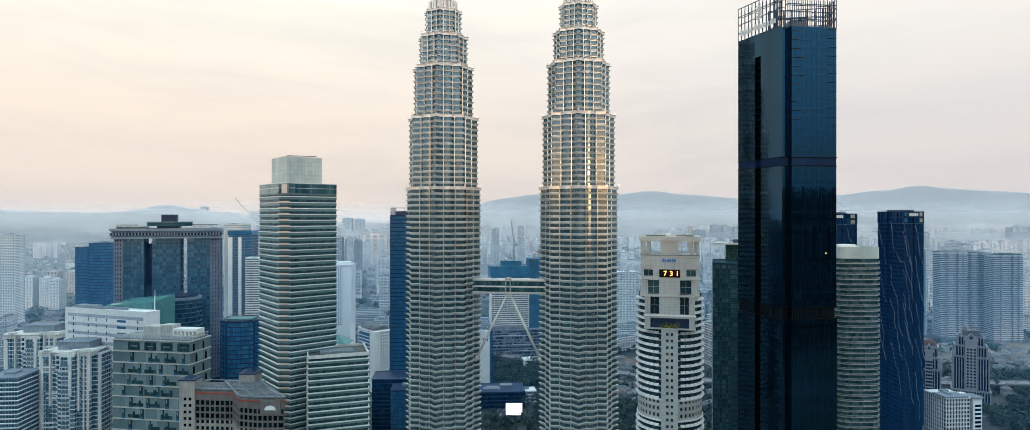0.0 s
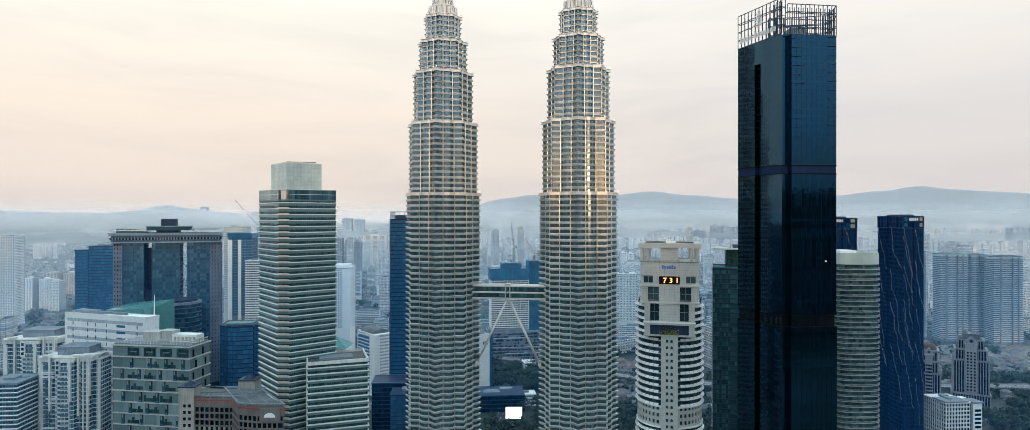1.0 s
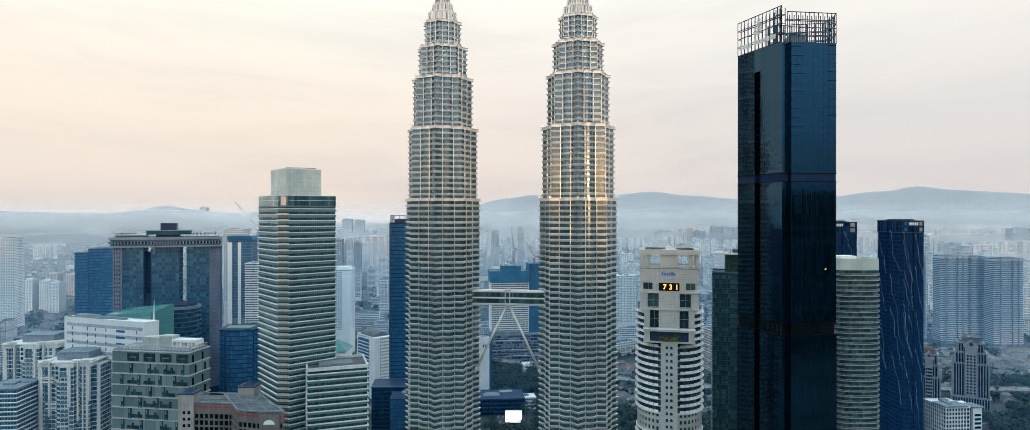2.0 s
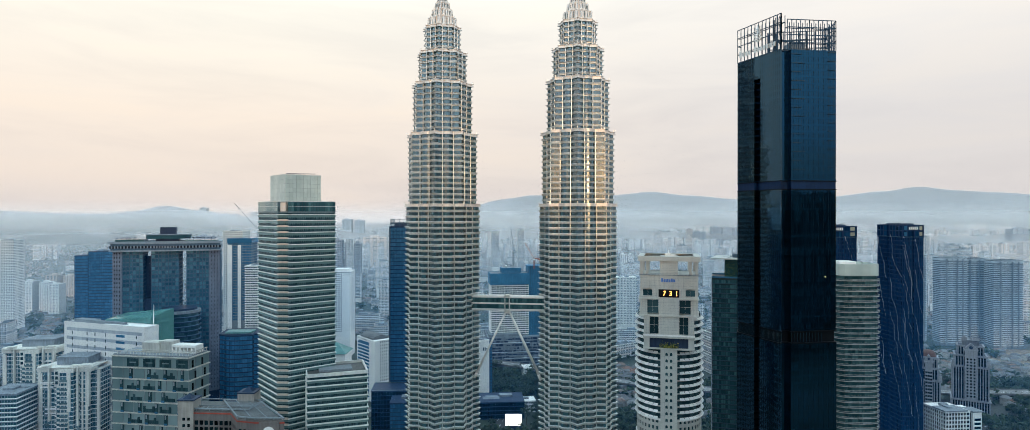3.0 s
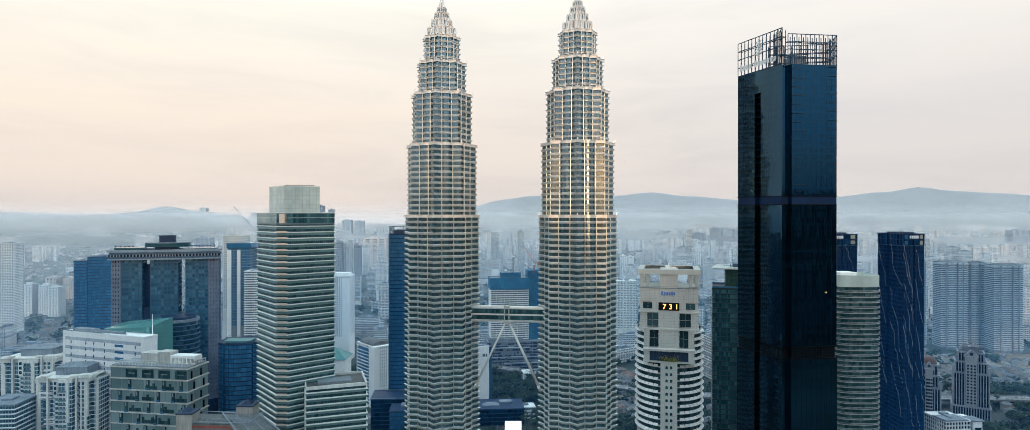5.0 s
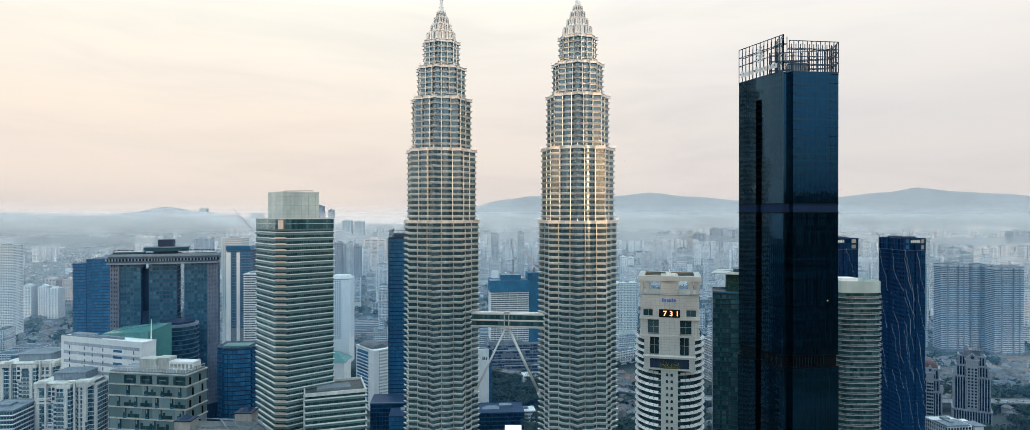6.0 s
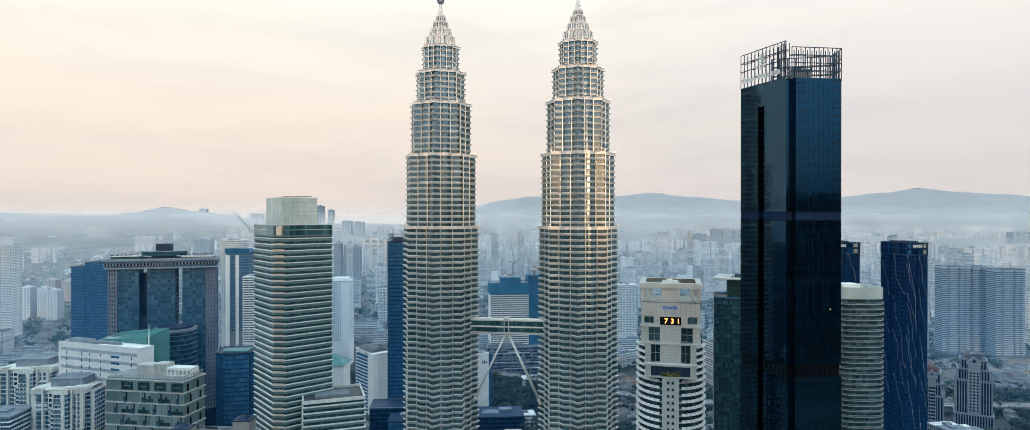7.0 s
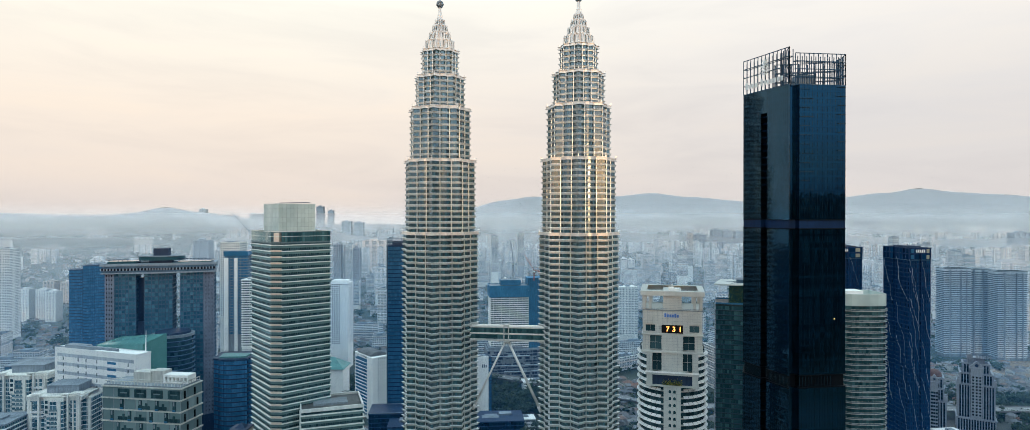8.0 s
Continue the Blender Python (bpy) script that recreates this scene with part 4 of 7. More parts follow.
    part("rail", Mesh().ring(rect(36.0, 32, -18.0, -21.20), rect(35.6, 31.6, -17.8, -21.00), 202.0, 202.2).ring(rect(36.4, 33, -18.2, -21.40), rect(36, 32.6, -18, -21.2), 201.0, 201.5), GREY, ob)
    part("roof_plant", Mesh().box(-2.2, 1.0, -16, -12, 211.6, 214.4).box(1.2, 4.0, -15, -11, 211.6, 213.6).box(-0.4, 0.2, -15, -14.6, 214.4, 216.4), WHITE, ob)
    case = part("clock", Mesh().box(-6.2, 6.2, -21.6, -20.9, 187.6, 192.4), BLACK, ob, "black digital clock with amber digits")
    for ch, x in (("7", -2.7), ("3", 1.0), ("1", 4.6)):
        cu = bpy.data.curves.new("digit", "FONT")
        cu.body, cu.size, cu.align_x, cu.extrude, cu.offset = ch, 4.3, "CENTER", 0.05, 0.07
        tmp = bpy.data.objects.new("digit_outline", cu)
        me = bpy.data.meshes.new_from_object(tmp)
        bpy.data.objects.remove(tmp)
        me.materials.clear()
        me.materials.append(AMBER)
        d = new("digit", me)
        d.parent = case
        d.matrix_basis = pose(x, -21.7, 188.55, 90, 0, 0)
    for k, x in enumerate((-4.6, -3.1, -1.6, -0.2, 1.2, 2.6)):
        part("sign_bar", Mesh().box(x, x + 1.15, -21.3, -20.95, 197.0, 199.2 if k in (0, 4) else 198.7), wall_mat("blue_sign", (0.10, 0.22, 0.55)), ob, "blue sign bar")


clock_tower()


# ---- plain builders for the other towers ----
def block(name, label, x, y, turn, w, d, z1, h, glass, wall, category="office building", z0=0.0, band=1.3, out=0.1, width=2.0, recess=0.3, bar=0.2, proud=0.25,
          shade=0.0, shade_mat=None, lip=0.2, parapet=1.4, plant=True, poly=None, group="", detail_from=None, frame_mat=None):
    """A building on a rectangle (or outline): plinth, storeys, parapet, roof deck and plant."""
    ob = thing(name, x, y, 0, turn, label, category, group)
    poly = poly or rect(w, d)
    lo = z0 if detail_from is None else detail_from
    part("wall", Mesh().prism(offset(poly, -recess - 0.25), -1, z1 - 0.2), wall, ob)
    if lo > 1:
        part("plinth", Mesh().prism(offset(poly, 0.05), -1, lo + 0.1), wall, ob)
    storeys(ob, poly, lo, z1 - parapet, h, glass, frame_mat or wall, wall, band=band, out=out, width=width, recess=recess, bar=bar, proud=proud, shade=shade, shade_mat=shade_mat, lip=lip)
    part("parapet", Mesh().ring(offset(poly, out + 0.15), offset(poly, -0.5), z1 - parapet, z1), wall, ob)
    part("roof", Mesh().prism(offset(poly, -0.4), z1 - parapet - 0.5, z1 - parapet + 0.1), ROOF, ob)
    if plant:
        r = random.Random(int(x * 7 + y))
        xs, ys = [p[0] for p in poly], [p[1] for p in poly]
        cx, cy, sw, sd = (min(xs) + max(xs)) / 2, (min(ys) + max(ys)) / 2, (max(xs) - min(xs)), (max(ys) - min(ys))
        for _ in range(3):
            bx, by, bw, bd, bh = cx + r.uniform(-.2, .2) * sw, cy + r.uniform(-.2, .2) * sd, r.uniform(.08, .18) * sw, r.uniform(.08, .18) * sd, r.uniform(1.2, 3.6)
            part("roof_plant", Mesh().box(bx - bw, bx + bw, by - bd, by + bd, z1 - parapet, z1 - parapet + bh), GREY, ob)
    return ob


# ---- west group: three-legged tower, glass block, white block, residences ----
def three_legged_tower():
    ob = thing("three_legged_tower", -369.1, 578.0, 0, 17, "dark glass tower of three slabs under one long deck", "hotel tower")
    deck = [(0, 2.5)] + [(92 * t, 3.0 - 12 * math.sin(math.pi * t) ** 0.8 * 0.35) for t in (0.1, 0.25, 0.4, 0.5, 0.6, 0.75, 0.9)] + [(92, 2.5), (90, 26), (46, 30), (2, 26)]
    for x0, x1, c0, c1 in ((0.6, 26.5, 9.0, 0), (33.0, 56.5, 0, 0), (62.5, 91.2, 0, 9.0)):
        poly = [(x0, 7.5 if c0 else 3.2)] + ([(x0 + c0, 3.0)] if c0 else []) + ([(x1 - c1, 3.0)] if c1 else []) + [(x1, 7.5 if c1 else 3.2), (x1 - 0.5, 24), (x0 + 0.5, 24)]
        part("slab_wall", Mesh().prism(offset(poly, -0.8), -1, 205), DARK, ob)
        storeys(ob, poly, 70, 204.5, 3.75, SLAB_GLASS, BLUE_FRAME, BLUE_FRAME, band=0.9, out=0.1, width=2.7, recess=0.45, bar=0.4, proud=0.5)
        for s, on in ((0, c0), (1, c1)):
            if on:
                wx0, wx1 = (x0 - 0.1, x0 + 8.6) if s == 0 else (x1 - 8.6, x1 + 0.1)
                wl = Mesh().add([(wx0, 7.2 if s == 0 else 2.6, 70), (wx1, 2.6 if s == 0 else 7.2, 70), (wx1, 2.6 if s == 0 else 7.2, 205), (wx0, 7.2 if s == 0 else 2.6, 205)], [(0, 1, 2, 3)])
                a, b = Vector((wx0, 7.0 if s == 0 else 2.5)), Vector((wx1, 2.5 if s == 0 else 7.0))
                nn = Vector((b.y - a.y, a.x - b.x)).normalized() * 0.12
                for r in range(34):
                    for q in (0.22, 0.5, 0.78):
                        p = a.lerp(b, q) + nn
                        wl.beam((*p, 73 + r * 3.9), (*p, 74.6 + r * 3.9), 0.25, 1.0, mi=1, up=(nn.x, nn.y, 0))
                part("end_wall", wl, [wall_mat("mauve_grey_end_wall", (0.23, 0.26, 0.33)), BLACK], ob, "grey end wall with small square windows")
    part("recess_wall", Mesh().box(26, 34, 14, 22, -1, 199).box(27, 33, 6, 14, -1, 160), DARK, ob)
    part("deck", Mesh().prism(deck, 204.4, 211.6), BLUE_FRAME, ob, "long roof deck spanning the slabs")
    part("deck_edge", Mesh().ring(offset(deck, 1.6), offset(deck, -1), 211.2, 213.4).ring(offset(deck, 1.0), offset(deck, -1), 204.2, 205.4), DECK_GREY, ob)
    holes = pane_ring(offset(deck, 1.0), 207.2, 209.2, 2.6, 0.05, 1.1, 0.2, seed=3)
    part("porthole_row", holes, [BLACK, DECK_GREY], ob, "row of small square openings", kind="stuff")
    part("deck_bar", Mesh().box(4, 27, 2.5, 20, 213, 215.4).box(60, 88, 6, 20, 213.0, 214.0), TERRACE_GLASS, ob)
    part("pavilion", Mesh().prism([(46 + 19.5 * math.cos(a), 13 + 9.5 * math.sin(a)) for a in [TAU * i / 32 for i in range(32)]], 215.6, 219.0), TERRACE_GLASS, ob, "oval glass pavilion")
    part("pavilion_roof", Mesh().prism([(46 + 20.2 * math.cos(a), 13 + 10.2 * math.sin(a)) for a in [TAU * i / 32 for i in range(32)]], 219.0, 219.7), GREY, ob)
    part("pavilion_core", Mesh().box(36, 55, 8, 18, 213, 215.7).box(39.5, 52.5, 9, 17, 219.7, 226.4), DARK, ob)
    for i in range(14):
        x = (5 + i * 3.6) if i < 5 else (62 + (i - 5) * 3.2)
        um = Mesh().tube((x, 4 + (i % 3), 213.2), (x, 4 + (i % 3), 216.2), 0.15, n=6)
        um.lathe([(0.1, 216.0), (1.5, 216.9), (1.6, 217.1), (0.1, 216.8)], 10, (x, 4 + (i % 3)))
        part("parasol", um, DARK, ob, "dark funnel-shaped parasol")


three_legged_tower()
block("glass_office_block", "blue glass office block with faint storey lines", -613.9, 884, 12, 17, 44, 181, 4.2, BLUE_GLASS, DARK, width=2.4, band=0.8, detail_from=60, bar=0.15)
block("glass_office_block", "taller blue glass slab joined to a lower block", -597.0, 887.6, 12, 31, 40, 186.5, 4.2, BLUE_GLASS, DARK, width=2.4, band=0.8, detail_from=60, bar=0.15)


def terraced_block():
    ob = thing("round_terraced_block", -307.5, 583.0, 0, 0, "round dark glass block ringed with pale ledges", "office building")
    rim = circle(17.0, 36)
    part("core", Mesh().prism(offset(rim, -0.8), -1, 148), DARK, ob)
    storeys(ob, rim, 90, 149.0, 4.2, OFFICE_GLASS, DARK, DARK, band=1.2, out=0.1, width=2.4, shade=0.8, shade_mat=BLUE_FRAME, lip=0.2)
    part("roof_ring", Mesh().ring(circle(17.6, 36), circle(13, 36), 149, 151.2), GREY, ob)
    part("roof", Mesh().prism(circle(14.5, 36), 148.5, 153.0), DARK, ob)


terraced_block()


def white_block():
    ob = block("white_building", "long white office building with slit windows", -382.9, 540, -19, 90.3, 13, 147.6, 4.0, OFFICE_GLASS, WHITE, detail_from=143.0, plant=True, bar=0.0, band=3.6)
    part("front_wall", Mesh().box(0, 90.3, -0.35, 1.0, -1, 147.8), WHITE, ob)
    lines = Mesh()
    for k in range(14):
        z = 140.5 - k * 7.4
        lines.box(3, 88, -0.42, -0.3, z, z + 2.6)
    part("grey_courses", lines, wall_mat("pale_blue_grey_course", (0.44, 0.48, 0.53)), ob, "pale blue-grey wall courses", kind="stuff")
    for k in range(17):
        z = 137.5 - k * 5.2
        for x, w in ((9.4, 0.9), (26.5, 0.9), (35.5, 0.9), (47.6, 0.9), (81.5, 0.9)):
            part("slit_window", Mesh().box(x, x + w, -0.5, -0.2, z, z + 2.7), OFFICE_GLASS, ob)
        if k < 9:
            part("wide_window", Mesh().box(59.5, 69.0, -0.5, -0.2, z + 0.4, z + 2.4), BLUE_GLASS, ob)
    part("roof_rail", Mesh().box(0, 46, 0.2, 0.5, 147.8, 148.6).box(6, 28, 4, 11, 146.5, 149.4), GREY, ob)
    return ob


white_block()


def teal_roof():
    ob = thing("glass_roof_hall", -382.9, 540, 0, -19, "hall with a sloping teal glass roof behind the white building", "glass roof")
    a, b, c, d = Vector((30, 13.6)), Vector((81, 13.6)), Vector((84, 34)), Vector((33, 34))
    ta, tb, tc, td = 148.6, 152.6, 158.0, 152.0
    glass = glass_mat("teal_roof_glass", (0.09, 0.24, 0.22), (0.14, 0.33, 0.30), rough=0.2)
    m = Mesh().add([(*a, 120), (*b, 120), (*c, 120), (*d, 120), (*a, ta), (*b, tb), (*c, tc), (*d, td)], [(0, 1, 5, 4), (1, 2, 6, 5), (2, 3, 7, 6), (3, 0, 4, 7), (4, 5, 6, 7)])
    part("glass_skin", m, glass, ob)
    for i in range(13):
        t = i / 12
        p, q = a.lerp(b, t), d.lerp(c, t)
        part("rib", Mesh().beam((p.x, p.y - 0.1, 140), (p.x, p.y - 0.1, ta + (tb - ta) * t + 0.1), 0.22), TEAL, ob)
        part("rib", Mesh().beam((*p, ta + (tb - ta) * t + 0.1), (*q, td + (tc - td) * t + 0.1), 0.22), TEAL, ob)
    for k in range(5):
        part("rail", Mesh().beam((a.x, a.y - 0.12, 141 + k * 1.6), (b.x, b.y - 0.12, 141 + k * 2.5), 0.22).beam((b.x + 0.12, b.y, 141 + k * 2.5), (c.x + 0.12, c.y, 141 + k * 3.7), 0.22), TEAL, ob)
    part("fin", Mesh().add([(83.4, 13.0, 128), (85.2, 13.2, 128), (84.9, 13.6, 164), (84.3, 13.6, 164), (83.8, 14.6, 128)], [(0, 1, 2, 3), (1, 4, 2), (4, 0, 3)]), WHITE, ob, "slender white fin")
    part("base_wall", Mesh().prism([tuple(a), tuple(b), tuple(c), tuple(d)], -1, 120), BLUE_GLASS, ob)


teal_roof()


def duplex_residence():
    ob = thing("residential_block", -302.0, 476.0, 0, -9, "grey panelled apartment block with staggered dark balconies", "apartment building")
    L, D = 63.6, 24.0
    poly = rect(L, D)
    part("wall", Mesh().prism(offset(poly, -0.7), -1, 134), GREY, ob)
    panel = glass_mat("grey_green_panel", (0.12, 0.185, 0.20), (0.26, 0.345, 0.36), rough=0.2)
    h, n = 8.43, 12
    beam = Mesh().ring(offset(poly, 0.55), offset(poly, -0.8), -0.3, 0.5).data("ledge", [BEIGE])
    for i in range(n):
        z = 132.6 - i * h
        part("ledge", beam, None, ob, z=z)
        if i == n - 1:
            continue
        row = pane_ring(poly, 0.0, h - 0.7, 9.2, 0.3, 0.25, 0.25, seed=40 + i)
        part("panelling", row, [panel, GREY], ob, z=z - h + 0.7, kind="stuff")
        r = random.Random(i + 5)
        for q in range(4 if i else 0):
            x = 8 + q * 15 + (5.5 if i % 2 else 0) + r.uniform(-2.5, 2.5)
            bal = Mesh().box(x, x + 2.3, -0.42, 0.4, z - h + 0.7, z - 0.5)
            b = part("balcony", bal, OFFICE_GLASS, ob, "dark recessed balcony")
            part("balcony_rail", Mesh().box(x - 0.1, x + 2.4, -0.62, -0.5, z - h + 0.7, z - h + 2.0).box(x - 0.1, x + 2.4, -0.62, 0.2, z - h + 0.5, z - h + 0.8), BLUE_GLASS, b)
            part("curtain", Mesh().box(x + 0.4, x + 1.5, -0.5, -0.38, z - h * 0.45, z - 0.9), GREY, b)
        for q in range(4):
            if (i + q) % 3 != 1 or i == 0:
                x = 13 + q * 13.5 + (3 if i % 2 else 0)
                for k in range(5):
                    part("window", Mesh().box(x + k * 1.9, x + k * 1.9 + 1.6, -0.34, 0.2, z - h + 1.2, z - h + 3.6 if (i + k) % 4 else z - h + 5.6), OFFICE_GLASS, ob)
                    if i == 0:
                        part("window", Mesh().box(x + k * 1.9, x + k * 1.9 + 1.6, -0.34, 0.2, z - h + 4.6, z - h + 7.0), OFFICE_GLASS, ob)
        for q in range(2):
            y = 4 + q * 11 + (i % 2) * 3
            part("side_balcony", Mesh().box(L - 0.4, L + 0.42, y, y + 1.1, z - h + 0.8, z - 2.2), BLACK, ob)
    part("roof", Mesh().prism(offset(poly, -0.5), 131.8, 132.9), ROOF, ob)
    perg = Mesh()
    for i in range(22):
        x = 4 + i * 2.7
        perg.beam((x, 1, 133), (x, 1, 136.2), 0.3)
    perg.beam((2, 1, 136.3), (63, 1, 136.3), 0.5).beam((62.6, 1, 136.3), (62.6, 23, 136.3), 0.5).beam((2, 7, 136.3), (63, 7, 136.3), 0.4)
    for i in range(8):
        perg.beam((62.6, 1 + i * 3, 133), (62.6, 1 + i * 3, 136.2), 0.3)
    part("roof_frame", perg, BEIGE, ob, "pale roof-edge frame")
    part("lift_house", Mesh().box(19, 33, 8, 18, 132.8, 141.6).box(31, 42, 10, 19, 132.8, 142.4), BEIGE, ob, "pale rooftop lift house")
    part("pavilion_plinth", Mesh().box(42, 62, 10, 19, 132.8, 134.4), WHITE, ob)
    part("pavilion_roof", Mesh().box(42, 62, 10, 19, 138.2, 140.0), WHITE, ob)
    for i in range(7):
        part("pavilion_pier", Mesh().box(42 + i * 3.2, 43 + i * 3.2, 10.1, 18.9, 134.4, 138.2), WHITE, ob)


duplex_residence()


def balcony_residence(x, y, turn, w, d, z1, label, seed):
    """Cream residence: piers between stacked glazed balconies, set-back top storeys."""
    ob = thing("residential_tower", x, y, 0, turn, label, "apartment building", "cream residences")
    r = random.Random(seed)
    poly = [(0, 5), (5, 5), (5, 0), (w * 0.38, 0), (w * 0.38, -3), (w * 0.66, -3), (w * 0.66, 0), (w - 6, 0), (w - 6, 4), (w, 4), (w, d), (0, d)]
    part("wall", Mesh().prism(offset(poly, -0.9), -1, z1 - 3), CREAM, ob)
    storeys(ob, poly, z1 - 3 - 21 * 3.5, z1 - 3, 3.5, RES_GLASS, WHITE, WHITE, band=0.42, out=0.35, width=2.6, recess=0.3, bar=0.1, proud=0.1)
    for px, py, wd in ((0.2, 4.4, 2.2), (5, -0.6, 1.7), (w * 0.76, -0.6, 1.0), (w - 8.6, -0.6, 1.7), (w - 2.2, 3.4, 2.2)):
        top = z1 - r.uniform(0, 5)
        part("pier", Mesh().box(px, px + wd, py, py + 1.4, z1 - 80, top), CREAM, ob)
    for k in range(3):
        z = z1 - 12 - k * 22 + r.uniform(-2, 2)
        x0 = r.choice((w * 0.2, w * 0.40, w * 0.68, 6))
        part("balcony_panel", Mesh().box(x0, x0 + w * 0.2, -1.6 - 3 * (w * 0.36 < x0 < w * 0.6), 0, z, z + 1.2).box(x0, x0 + w * 0.2, -1.6 - 3 * (w * 0.36 < x0 < w * 0.6), 0, z - 3.5, z - 2.4), WHITE, ob)
    for k in range(20):
        z = z1 - 6 - k * 3.5
        for x0, x1, y in ((8.8, w * 0.26, -1.5), (w * 0.46, w * 0.58, -4.4), (w * 0.69, w * 0.75, -1.5)):
            if r.random() < 0.75:
                part("balcony_rail", Mesh().box(x0, x1, y, y + 0.12, z - 0.9, z + 0.35).box(x0, x1, y, y + 1.6, z - 1.15, z - 0.9), RAIL_GLASS, ob)
    # projecting bay with a grid of small windows, and tall framing fins beside it
    part("grid_wall", Mesh().box(w * 0.41, w * 0.59, -3.9, -2.6, z1 - 80, z1 - 10).box(w * 0.38, w * 0.45, -4.2, -2.6, z1 - 14, z1 - 0.6).box(w * 0.57, w * 0.62, -4.2, -2.6, z1 - 34, z1 - 0.6), CREAM, ob, "cream bay with small windows")
    pane = Mesh().box(-1.15, 1.15, -0.15, 0.2, 0, 1.9).data("window", [RES_GLASS])
    for k in range(19):
        for q in (0.44, 0.50, 0.56):
            part("window", pane, None, ob, x=w * q, y=-3.9, z=z1 - 13.5 - k * 3.5)
    for k in range(3):
        part("window", Mesh().box(w * 0.395, w * 0.435, -4.35, -4.0, z1 - 4.6 - k * 3.8, z1 - 2.2 - k * 3.8), OFFICE_GLASS, ob)
    for fx, y, low in ((w * 0.245, -2.0, 42), (w * 0.70, -2.4, 46), (w * 0.86, -1.6, 30)):
        part("fin", Mesh().box(fx, fx + 1.3, y, 1.0, z1 - low, z1 + 1.2).box(fx - 4.5, fx + 1.3, y, 1.0, z1 + 1.2, z1 + 2.2), CREAM, ob, "tall pale framing fin")
    part("terrace", Mesh().box(w * 0.37, w * 0.67, -3.8, 2, z1 - 3.4, z1 - 0.6).box(w * 0.70, w - 4, -0.8, 8, z1 - 3.4, z1 + 1.6).box(3, 11, -0.8, 7, z1 - 3.4, z1 + 1.0), CREAM, ob)
    part("roof", Mesh().prism(offset(poly, 0.6), z1 - 3.2, z1 - 2.4), BEIGE, ob)
    part("roof_brow", Mesh().box(4, w - 3, -2.0, d * 0.6, z1 - 0.2, z1 + 0.5).box(6, w - 6, 1, d * 0.5, z1 - 2.4, z1 - 0.1), CREAM, ob)
    part("lift_house", Mesh().box(w * 0.28, w * 0.78, d * 0.2, d * 0.75, z1 + 0.4, z1 + 6.2), GREY, ob, "grey rooftop tank house")
    part("lift_house_lid", Mesh().box(w * 0.27, w * 0.79, d * 0.18, d * 0.77, z1 + 6.2, z1 + 6.8), GREY, ob)
    return ob


balcony_residence(-379, 500, 4, 48, 34, 117.5, "cream and glass residential tower with stepped balconies", 1)
balcony_residence(-436, 536, 4, 52, 34, 124.5, "older cream residential tower with glazed balconies", 2)
block("residential_block", "blue-grey flats with planted roof terraces", -402, 478, 5, 25, 30, 103, 3.5, TERRACE_GLASS, GREY, "apartment building", detail_from=40, band=1.0, out=0.4, shade=0.5, shade_mat=WHITE)
block("residential_block", "low blue glass block with grey storey bands", -462, 585, 4, 52, 30, 121, 3.9, BLUE_GLASS, GREY, "office building", detail_from=60, band=1.6)


